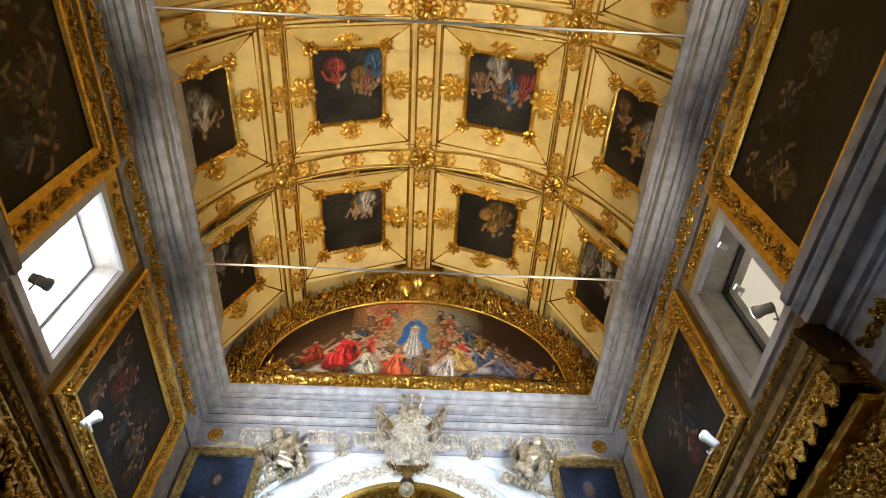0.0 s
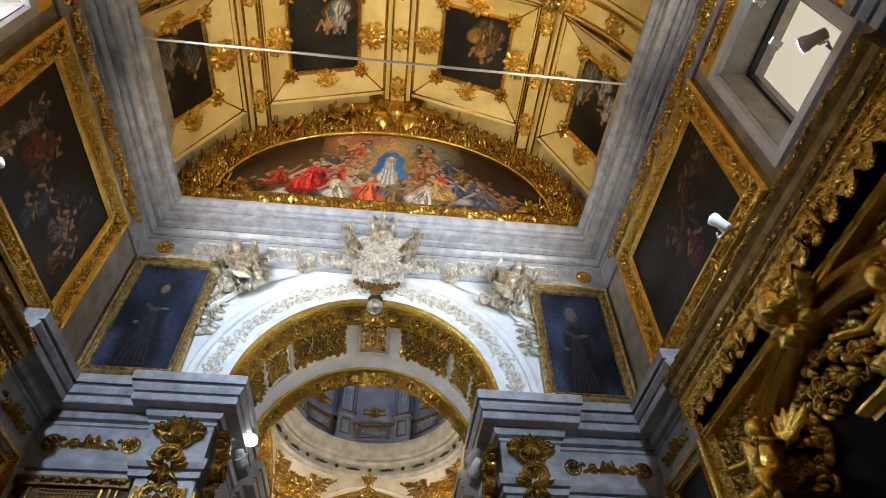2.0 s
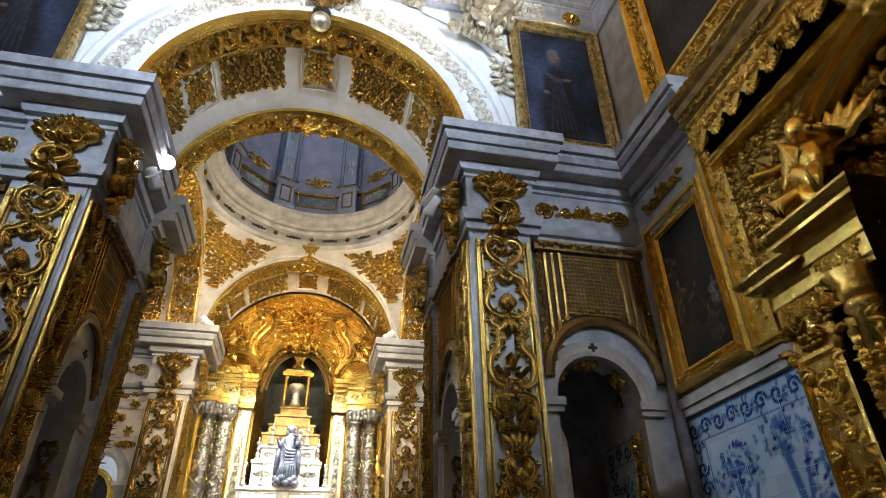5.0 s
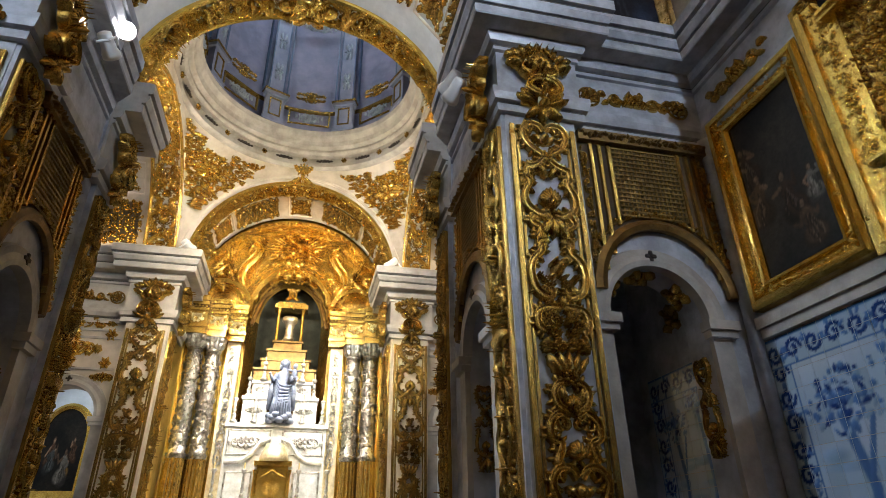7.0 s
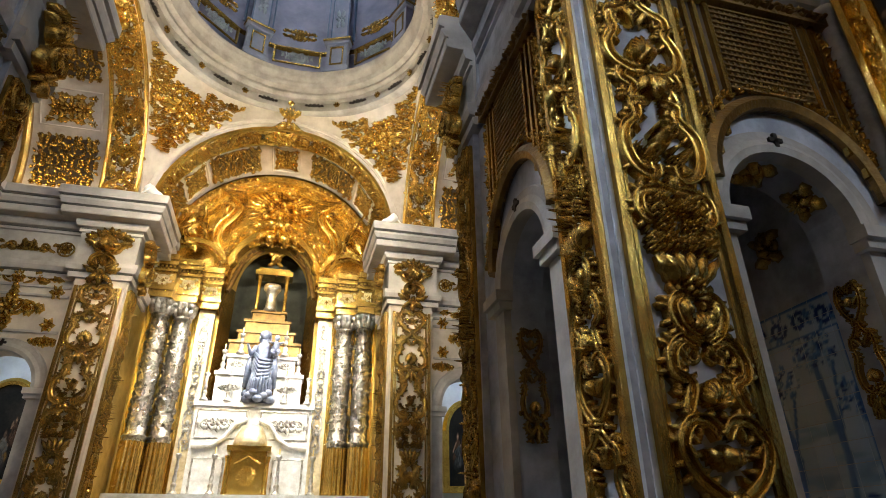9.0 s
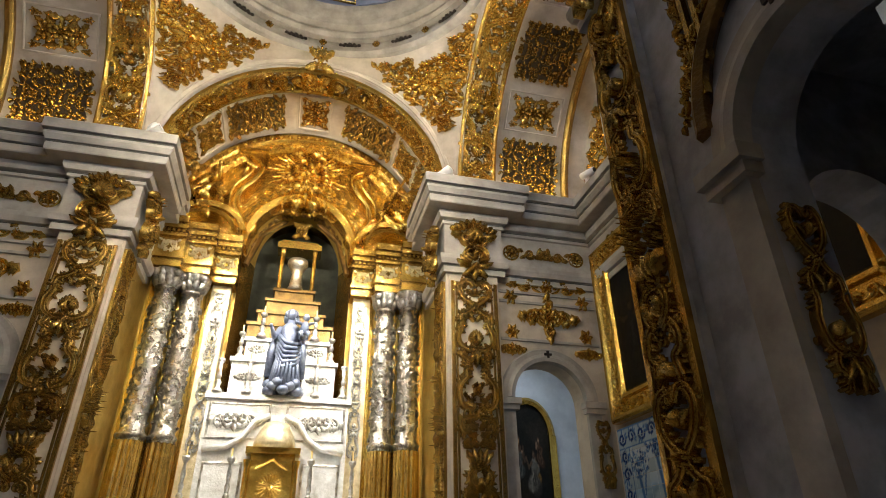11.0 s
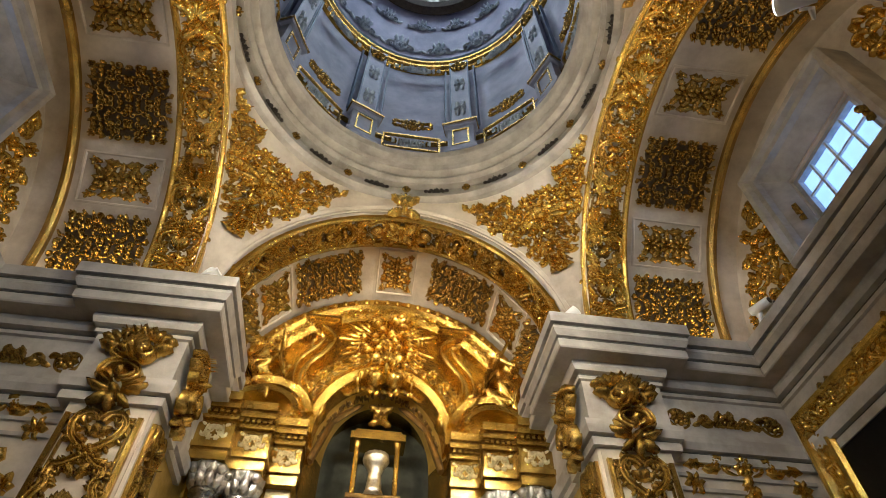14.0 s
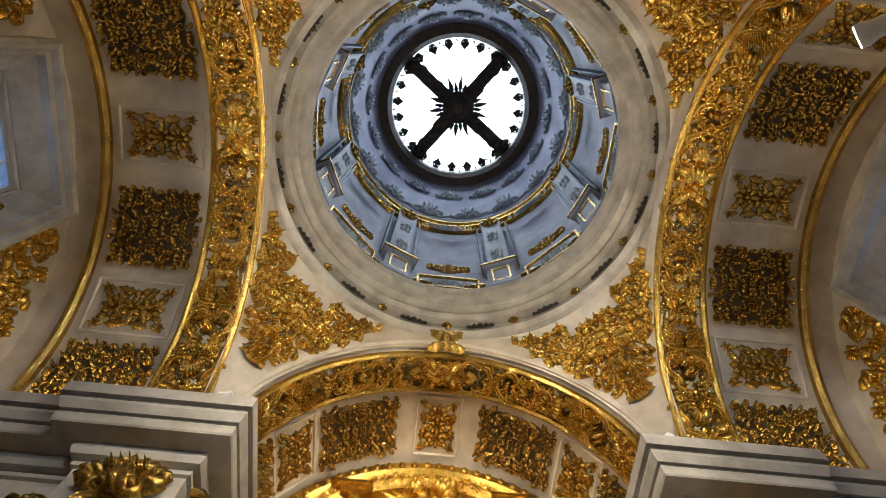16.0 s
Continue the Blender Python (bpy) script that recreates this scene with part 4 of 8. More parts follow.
def plaque(L, w, depth=0.05):
    """Long strapwork plaque: waved rim, oval boss, scrolls at both ends."""
    o = Ornament()
    rim = []
    for i in range(41):
        a = 2 * math.pi * i / 40
        k = 1 / max(abs(math.cos(a)), abs(math.sin(a)))
        rim.append((L / 2 * k * math.cos(a) * 0.97, w / 2 * k * math.sin(a) * (0.93 + 0.07 * math.cos(8 * a))))
    o.ridge(rim, w * 0.06, depth / (w * 0.06))
    o.ring(0, 0, L * 0.15, w * 0.30, w * 0.05, 1.3)
    o.knob(0, 0, L * 0.10, w * 0.2, depth * 1.3, 10, 3)
    for q in (-1, 1):
        for t in (-1, 1):
            o.scroll(q * L * 0.2, t * w * 0.06, 0.3 * t if q > 0 else math.pi - 0.3 * t, w * 0.17, 1.3, q * t, w * 0.05, depth / (w * 0.05))
            o.leaf(q * L * 0.36, t * w * 0.08, 0.5 * t if q > 0 else math.pi - 0.5 * t, L * 0.12, w * 0.2, depth, 0.6 * q * t, 5)
        o.rosette(q * L * 0.43, 0, w * 0.2, 6, depth)
    return o


def boss(r, depth=0.07):
    """Round flower boss in a ring."""
    o = Ornament()
    o.ring(0, 0, r * 0.92, r * 0.92, r * 0.12, 1.3)
    o.rosette(0, 0, r * 0.8, 8, depth * 0.8)
    o.knob(0, 0, r * 0.34, r * 0.34, depth * 1.3)
    return o


def three_flowers(w, h):
    """Coffer motif: a cross of flowers and leaves with four corner sprigs."""
    half, o = Ornament(), Ornament()
    half.rosette(w * 0.24, 0, h * 0.26, 8, 0.07)
    half.scroll(w * 0.08, h * 0.2, 0.5, h * 0.13, 1.2, -1, 0.02, 1.8)
    half.scroll(w * 0.08, -h * 0.2, -0.5, h * 0.13, 1.2, 1, 0.02, 1.8)
    for s in (-1, 1):
        half.leaf(w * 0.02, s * h * 0.34, 0, w * 0.26, h * 0.2, 0.05, s * 0.3)
        half.leaf(w * 0.1, s * h * 0.1, s * 0.6, w * 0.2, h * 0.2, 0.06, s * 0.6)
        half.leaf(w * 0.3, s * h * 0.12, s * 1.2, h * 0.24, h * 0.16, 0.05, -s * 0.6)
        half.rosette(w * 0.41, s * h * 0.39, h * 0.11, 5, 0.04)
        half.leaf(w * 0.40, s * h * 0.40, math.pi, w * 0.12, h * 0.1, 0.04, s * 0.5)
    o.add(half)
    o.mirrored(half, 0)
    o.rosette(0, 0, h * 0.25, 8, 0.07)
    for s in (-1, 1):
        o.leaf(0, s * h * 0.14, s * math.pi / 2, h * 0.26, w * 0.1, 0.05)
    return o


def bent(shape, R, axis=1):
    """Curve a flat relief to lie in a hollow of radius R along x (0) or y (1)."""
    return shape.mapped(lambda x, y, z: (x, y, z + (x if axis == 0 else y) ** 2 / (2 * R)))


def figure(seed, h=1.0, wings=True, seated=True, robe=False):
    """A small carved cherub or draped figure as one plain shape, about h tall, facing -y."""
    rng = random.Random(seed)
    s = Shape()
    k = h
    if robe:
        s.lathe([(0.20 * k, 0), (0.19 * k, 0.1 * k), (0.16 * k, 0.35 * k), (0.13 * k, 0.55 * k), (0.15 * k, 0.68 * k), (0.14 * k, 0.78 * k), (0.06 * k, 0.83 * k), (0.045 * k, 0.87 * k)], 14)
        for i in range(9):
            a = rng.uniform(3.3, 6.1)
            s.tube([(0.19 * k * math.cos(a), 0.19 * k * math.sin(a), 0.01 * k), (0.15 * k * math.cos(a + 0.2), 0.16 * k * math.sin(a + 0.2), 0.3 * k), (0.12 * k * math.cos(a - 0.2), 0.13 * k * math.sin(a - 0.2), 0.56 * k)], [0.03 * k, 0.035 * k, 0.015 * k], 5)
        zt, zh = 0.7 * k, 0.93 * k
    else:
        s.ball((0, 0, 0.52 * k), 0.14 * k, 0.12 * k, 0.2 * k)
        s.ball((0, -0.02 * k, 0.36 * k), 0.15 * k, 0.13 * k, 0.13 * k)
        zt, zh = 0.64 * k, 0.83 * k
        for q in (-1, 1):
            knee = (q * 0.2 * k, -0.28 * k, (0.33 if seated else 0.2) * k + rng.uniform(-0.06, 0.06) * k)
            s.tube([(q * 0.08 * k, -0.03 * k, 0.34 * k), knee, (q * 0.16 * k, -0.3 * k + rng.uniform(-0.05, 0.12) * k, 0.02 * k)], [0.085 * k, 0.07 * k, 0.04 * k], 7)
            s.ball((q * 0.16 * k, -0.33 * k, 0.02 * k), 0.035 * k, 0.07 * k, 0.03 * k, 6, 4)
    s.ball((0, -0.02 * k, zh), 0.095 * k, 0.105 * k, 0.12 * k)
    for i in range(10):
        a = rng.uniform(0, 6.28)
        s.ball((0.08 * k * math.cos(a), 0.03 * k + 0.06 * k * math.sin(a), zh + rng.uniform(0.02, 0.1) * k), 0.04 * k, 0.04 * k, 0.04 * k, 5, 4)
    for q in (-1, 1):
        e = (q * rng.uniform(0.24, 0.32) * k, -0.08 * k, zt + rng.uniform(-0.18, 0.05) * k)
        hd = (q * rng.uniform(0.15, 0.42) * k, -0.26 * k, zt + rng.uniform(-0.12, 0.22) * k)
        s.tube([(q * 0.1 * k, 0, zt), e, hd], [0.06 * k, 0.05 * k, 0.03 * k], 6)
        s.ball(hd, 0.035 * k, 0.035 * k, 0.035 * k, 6, 4)
        if wings:
            for i in range(5):
                w = Ornament()
                w.leaf(0, 0, 0.3 + 0.25 * i, (0.45 - 0.05 * i) * k, 0.13 * k, 0.03 * k, 0.4)
                s.add(w, basis((q * 0.06 * k, 0.1 * k, zt - 0.02 * k), (q, 0.35, 0), (0, 0, 1), (0, -1, 0)))
    for i in range(4):
        w = Ornament()
        w.leaf(0, 0, rng.uniform(-0.6, 0.6), 0.4 * k, 0.16 * k, 0.06 * k, rng.uniform(-1.5, 1.5))
        s.add(w, basis((-0.2 * k, -0.12 * k, (0.25 + 0.08 * i) * k), (1, 0, 0), (0, 0, 1), (0, -1, 0)))
    return s


def east(y, z, off=0.0, x=None):
    return basis(((RX if x is None else x) - off, y, z), (0, -1, 0), (0, 0, 1), (-1, 0, 0))


def west(y, z, off=0.0, x=None):
    return basis(((LX if x is None else x) + off, y, z), (0, 1, 0), (0, 0, 1), (1, 0, 0))


def side_wall(s, y, z, off=0.0, d=HW):
    return east(y, z, off, CX + d) if s > 0 else west(y, z, off, CX - d)


def north(x, z, off=0.0, y=WY):
    return basis((x, y - off, z), (1, 0, 0), (0, 0, 1), (0, -1, 0))


MESHES = {}


def shared(key, make, material, smooth=True):
    if key not in MESHES:
        MESHES[key] = make().mesh(key.split("|")[0], material, smooth)
    return MESHES[key]


FRAME_PROF = [(0.0, 0.0), (0.0, 0.10), (0.03, 0.13), (0.07, 0.12)]


def picture(name, label, m, w, h, fw, canvas, gilt=None, group="", carve=0.05, corners=True, cat="painting"):
    """Framed picture in the plane of m: outer size w x h, frame width fw."""
    gilt = gilt or GOLD
    t = thing(name, label, cat, group, m)
    prof = FRAME_PROF + [(fw * 0.3, 0.06), (fw * 0.72, 0.05), (fw * 0.78, 0.09), (fw * 0.9, 0.085), (fw, 0.05), (fw, 0.0)]
    W, H = w / 2, h / 2
    part("frame", moulding([(-W, -H), (W, -H), (W, H), (-W, H)], prof, True), gilt, t)
    part("canvas", canvas.canvas(w - fw * 1.9, h - fw * 1.9), PAINT, t)
    cw = fw * 0.62
    for a, (px, py, L) in enumerate(((0, -H + fw * 0.48, w - fw * 1.2), (W - fw * 0.48, 0, h - fw * 1.2), (0, H - fw * 0.48, w - fw * 1.2), (-W + fw * 0.48, 0, h - fw * 1.2))):
        me = shared("carving|%.2f %.2f %s" % (L, cw, gilt.name), lambda: vine(L, cw, carve, int(L * 10)), gilt)
        part("carving", me, gilt, t, at=pose(px, py, 0.05, 0, 0, 90 * a))
    if corners:
        me = shared("corner_flower|%.2f %s" % (fw, gilt.name), lambda: cartouche(fw * 0.95, fw * 0.95, carve * 1.2), gilt)
        for qx in (-1, 1):
            for qy in (-1, 1):
                part("corner_flower", me, gilt, t, at=pose(qx * (W - fw * 0.48), qy * (H - fw * 0.48), 0.06, 0, 0, 0 if qy > 0 else 180))
    return t


# ---- nave vault: ribs, coffers, small paintings ----
BAYS = [WY - 3.42 * i - 0.32 for i in range(0, 6)]     # ribs, from the arch wall backwards
BAYS = [y for y in BAYS if y > NAVE0]
cream = Shape().sheet(lambda u, v: vault(math.pi * u, NAVE0 + (WY - NAVE0) * v, -0.3), 48, 1)
gilt = Shape()
RIBS = [radians(a) for a in (45, 90, 135)]
rib_prof = [(-0.3, -0.30), (0.0, -0.30), (0.0, -0.20), (0.09, -0.17), (0.09, 0.17), (0.0, 0.20), (0.0, 0.30), (-0.3, 0.30)]
for yb in BAYS[1:]:
    cream.add(arc_sweep(rib_prof, 0.02, math.pi - 0.02, 48, lambda a, r, w: vault(a, yb + w, r)))
    for w, r, k in ((-0.30, 0.01, 0.02), (0.30, 0.01, 0.02), (-0.18, 0.095, 0.028), (0.18, 0.095, 0.028)):
        gilt.tube([vault(0.02 + (math.pi - 0.04) * i / 48, yb + w, r) for i in range(49)], k, 5)
for a in RIBS + [0.09, math.pi - 0.09]:
    hw = 0.27 if abs(a - math.pi / 2) > 0.1 else 0.33
    k = hw / 4.4
    pr = [(-0.3, -k), (0.0, -k), (0.0, -k * 0.62), (0.085, -k * 0.55), (0.085, k * 0.55), (0.0, k * 0.62), (0.0, k), (-0.3, k)]
    b0 = len(cream.v)
    m8 = len(pr)
    for yy in (NAVE0, WY):
        cream.v.extend(tuple(vault(a + da, yy, r)) for r, da in pr)
    cream.f.extend((b0 + q, b0 + m8 + q, b0 + m8 + (q + 1) % m8, b0 + (q + 1) % m8) for q in range(m8))
    for da, r in ((-k, 0.01), (k, 0.01), (-k * 0.58, 0.09), (k * 0.58, 0.09)):
        gilt.tube([vault(a + da, NAVE0, r), vault(a + da, WY, r)], 0.026, 5)

CENTRES = [radians(a) for a in (22.5, 67.5, 112.5, 157.5)]
coffers = []
for i in range(len(BAYS) - 1):
    yc = (BAYS[i] + BAYS[i + 1]) / 2
    for a in CENTRES:
        coffers.append((a, yc))
OA, OY, IA, IY = radians(22.5 - 3.6), 1.71 - 0.3, radians(10.3), 0.85
for a, yc in coffers:
    def P(u, v, ka, ky, off):
        return vault(a + u * ka, yc + v * ky, off)
    oc = [P(u, v, OA, OY, -0.02) for u, v in ((-1, -1), (1, -1), (1, 1), (-1, 1))]
    n0 = vault(a, yc, 0) - vault(a, yc, 1)
    ic = [P(u, v, IA, IY, -0.2) for u, v in ((-1, -1), (1, -1), (1, 1), (-1, 1))]
    for q in range(4):
        w = (q + 1) % 4
        cream.face(oc[q], oc[w], ic[w], ic[q])
        mid0, mid1 = oc[q].lerp(oc[w], 0.5), ic[q].lerp(ic[w], 0.5)
        gilt.tube([oc[q].lerp(ic[q], 0.04), oc[q].lerp(ic[q], 0.96)], 0.024, 5)
        gilt.tube([oc[q].lerp(ic[q], 0.12), oc[w].lerp(ic[w], 0.12)], 0.018, 5)
ceiling = structure("ceiling_nave", cream, CREAM, "cream painted coffered barrel vault of the nave")
part("gilt_moulding", gilt, GOLD, ceiling, "thin gilded mouldings on ribs and coffers", True)


def on_vault(a, y, off, turn=0):
    p, q = vault(a, y, off), vault(a, y, off + 1)
    n = (q - p).normalized()
    t = (vault(a + 0.01, y, off) - p).normalized()
    return basis(p, t, (0, 1, 0), n) @ pose(0, 0, 0, 0, 0, turn)


GOLD_CARVED = mat("orange_gold_carving", (0.90, 0.58, 0.12), 0.26, 0.9, second=(0.62, 0.37, 0.07), scale=8, bump=0.4, bump_scale=50)
m_cart = shared("cartouche|vault", lambda: palmette(0.74, 0.72, 0.13), GOLD_CARVED)
m_corner = shared("corner_flower|vault", lambda: (lambda o: (o.rosette(0, 0, 0.20, 7, 0.11), o.leaf(0, 0, 0.8, 0.2, 0.1, 0.05, 0.4), o.leaf(0, 0, 3.9, 0.2, 0.1, 0.05, 0.4), o)[-1])(Ornament()), GOLD)
m_arab = shared("arabesque|vault", lambda: spray(0.86, 0.36, 0.08), GOLD_CARVED)
m_cross = shared("rosette|vault", lambda: (lambda o: (o.rosette(0, 0, 0.30, 10, 0.15), o.ring(0, 0, 0.3, 0.3, 0.04), o)[-1])(Ornament()), GOLD)
for pic_no, (a, yc) in enumerate(coffers):
    if yc < -2:
        continue
    c = [vault(a + u * IA, yc + v * IY, -0.18) for u, v in ((-1, -1), (1, -1), (1, 1), (-1, 1))]
    m = on_vault(a, yc, -0.16)
    w, h = (c[1] - c[0]).length, IY * 2
    t = thing("ceiling_painting", "small dark oil painting in a gilt frame set in the vault", "painting", "paintings of the vault", m)
    sag = (vault(a, yc, -0.18) - (c[0] + c[2]) / 2).length
    part("canvas", OIL_CEILS[pic_no % 8].canvas(w, h), PAINT, t, at=pose(0, 0, sag - 0.02, 0, 0, 0))
    W, H = w / 2, h / 2
    part("frame", moulding([(-W - 0.03, -H - 0.03), (W + 0.03, -H - 0.03), (W + 0.03, H + 0.03), (-W - 0.03, H + 0.03)], [(0, sag - 0.05), (0, sag + 0.06), (0.03, sag + 0.09), (0.07, sag + 0.05), (0.09, sag + 0.02), (0.09, sag - 0.05)], True), GOLD, t)
    bead = Shape()
    for q in range(4):
        pa, pb = [Vector(p) for p in (((-W, -H), (W, -H)), ((W, -H), (W, H)), ((W, H), (-W, H)), ((-W, H), (-W, -H)))[q]]
        k = int((pb - pa).length / 0.075)
        for j in range(k):
            p = pa.lerp(pb, (j + 0.5) / k)
            bead.ball((p.x, p.y, sag + 0.07), 0.026, 0.026, 0.026, 5, 3)
    part("beading", bead, GOLD, t)["kind"] = "stuff"
    for qx in (-1, 1):
        for qy in (-1, 1):
            part("corner_flower", m_corner, GOLD, t, at=pose(qx * (W + 0.02), qy * (H + 0.02), sag + 0.04, 0, 0, 0 if qx * qy > 0 else 90))
    for k, (u, v, turn) in enumerate(((0, 1, 0), (0, -1, 180), (1, 0, -90), (-1, 0, 90))):
        aa, yy = a + u * (IA + OA) / 2, yc + v * (IY + OY) / 2
        part("cartouche", m_cart, GOLD, ceiling, at=on_vault(aa, yy, -0.05, turn))
for yb in BAYS[1:]:
    if yb < -2:
        continue
    for a in RIBS:
        part("rosette", m_cross, GOLD, ceiling, at=on_vault(a, yb, 0.09))
    for a in (8, 22.5, 37.5, 52.5, 67.5, 82.5, 97.5, 112.5, 127.5, 142.5, 157.5, 172):
        part("arabesque", m_arab, GOLD, ceiling, at=on_vault(radians(a), yb, 0.08) @ Matrix.Diagonal((0.72, 0.95, 1, 1)))
for i in range(len(BAYS) - 1):
    for a in RIBS:
        for f in (0.16, 0.5, 0.84):
            y = BAYS[i] + (BAYS[i + 1] - BAYS[i]) * f
            if y > -2:
                part("arabesque", m_arab, GOLD, ceiling, at=on_vault(a, y, 0.085, 90) @ Matrix.Diagonal((0.72, 0.95, 1, 1)))

# steel tie rods across the nave
for y in (6.05, 1.75):
    tie = thing("tie_rod", "thin polished steel tie rod spanning the vault", "tie rod", "tie rods of the nave", pose(CX, y, 10.36))
    part("rod", Shape().tube([(-3.9, 0, 0), (3.9, 0, 0)], 0.022, 8), STEEL, tie)

# ---- lunette ----
lun = thing("lunette_painting", "large bright half-round oil painting in a massive carved gilt frame", "painting")
part("canvas", OIL_LUNETTE.canvas(6.96, 2.84, None, lambda u, v: (CX + 6.96 * (u - 0.5), WY - 0.07, 11.0 + 2.84 * math.sqrt(max(0.0, 1 - (2 * u - 1) ** 2)) * v)), PAINT, lun)


def lune(x, y, z, L=11.0, w=1.0):
    a = math.pi * (0.5 - x / L)
    k = min(1.0, max(0.0, 0.5 + y / w))
    xi, zi = 3.38 * math.cos(a), 11.06 + 2.72 * math.sin(a)
    xo, zo = 4.26 * math.cos(a), 10.5 + 4.3 * math.sin(a)
    return (CX + xi + (xo - xi) * k, WY - 0.10 - z, zi + (zo - zi) * k)


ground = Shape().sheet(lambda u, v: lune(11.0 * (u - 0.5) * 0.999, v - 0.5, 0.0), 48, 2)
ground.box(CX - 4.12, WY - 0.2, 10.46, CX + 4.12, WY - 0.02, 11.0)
# ground coloured brown so that gaps in the gilt foliage look shaded
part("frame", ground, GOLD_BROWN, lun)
part("carving", foliage(10.9, 0.98, 11, 0.135, 0.26).mapped(lune), GOLD, lun, "deep gilded foliage carving", True)
part("inner_moulding", Shape().tube([(CX + 3.4 * math.cos(math.pi * i / 48), WY - 0.16, 11.06 + 2.74 * math.sin(math.pi * i / 48)) for i in range(49)] + [(CX + 3.4, WY - 0.16, 11.06)], 0.05, 6), GOLD, lun, "", True)
part("base_carving", vine(8.2, 0.5, 0.16, 5, 0.3).add(foliage(8.2, 0.46, 6, 0.13, 0.12)), GOLD, lun, "", True, north(CX, 10.72, 0.2))
for k, (x, z, h, sd) in enumerate(((-1.35, 13.75, 1.05, 1), (1.35, 13.75, 1.05, 2), (-2.5, 13.0, 0.78, 3), (2.45, 13.0, 0.78, 4), (-3.3, 12.1, 0.6, 5), (3.25, 12.1, 0.6, 6), (-3.1, 10.8, 0.62, 7), (3.1, 10.8, 0.62, 8), (-3.75, 11.3, 0.55, 9), (3.75, 11.3, 0.55, 10))):
    o = tagged(new("cherub_statue", figure(sd, h).mesh("cherub_statue", GOLD, True)), "gilded carved cherub perched on the lunette frame", "statue", "cherubs of the lunette frame")
    o.matrix_basis = pose(CX + x, WY - 0.28, z, 0, -18 * (x / 3), 0)
cr = Ornament()
cr.add(cartouche(1.5, 1.1, 0.2), pose(0, 0.1, 0))
cr.knob(0, 0.0, 0.2, 0.26, 0.28, 12, 5)
cr.ridge([(-0.8, -0.1), (-0.7, 0.15), (-0.4, 0.25), (-0.2, 0.45), (0, 0.5), (0.2, 0.45), (0.4, 0.25), (0.7, 0.15), (0.8, -0.1)], 0.07, 1.6)
part("crest", cr, GOLD, lun, "gilded mask and broken scroll crest", True, north(CX, 14.42, 0.26) @ Matrix.Diagonal((1.45, 1.35, 1.5, 1)))


# ---- nave upper walls: frieze, paintings, windows ----
m_fr_long = shared("frieze_ornament|g", lambda: vine(0.98, 0.32, 0.09, 15, 0.24), GOLD)
m_fr_ros = shared("frieze_rosette|g", lambda: boss(0.15, 0.08), GOLD)
PALEGILT = mat("pale_carved_wood", (0.82, 0.80, 0.75), 0.34, 0.35, second=(0.38, 0.33, 0.25), scale=14, bump=0.3, bump_scale=40)
ANTIQUE = mat("antique_silver_gilt", (0.80, 0.75, 0.62), 0.3, 0.6, second=(0.26, 0.20, 0.12), scale=9, bump=0.35, bump_scale=40)
GILT_PALE = mat("worn_pale_gilding", (0.80, 0.66, 0.34), 0.28, 0.85, second=(0.30, 0.21, 0.08), scale=10, bump=0.35, bump_scale=40)
SILVERGOLD = mat("pale_gilding", (0.80, 0.70, 0.45), 0.4, 0.6, second=(0.5, 0.4, 0.22), scale=8, bump=0.3, bump_scale=40)
m_fr_long_w = shared("frieze_ornament|w", lambda: plaque(0.82, 0.29, 0.06), PALEGILT)
m_fr_ros_w = shared("frieze_rosette|w", lambda: boss(0.12, 0.07), PALEGILT)
for s in (-1, 1):
    y = 8.95
    while y > -2:
        part("frieze_ornament", m_fr_long, GOLD, cornice_high, at=side_wall(s, y - 0.55, 9.44, 0.02))
        part("frieze_rosette", m_fr_ros, GOLD, cornice_high, at=side_wall(s, y - 1.2, 9.44, 0.02))
        y -= 1.3
for x in (-3.0, -1.75, -0.85, 0.85, 1.75, 3.0):
    part("frieze_ornament", m_fr_long_w, SILVERGOLD, cornice_high, at=north(CX + x, 9.44, 0.025) @ Matrix.Diagonal((0.62 if abs(x) < 1 else 0.75, 1, 1, 1)))
for x in (-3.8, -2.38, -1.3, 1.3, 2.38, 3.8):
    part("frieze_rosette", m_fr_ros_w if abs(x) < 3 else m_fr_ros, SILVERGOLD, cornice_high, at=north(CX + x, 9.44, 0.025))
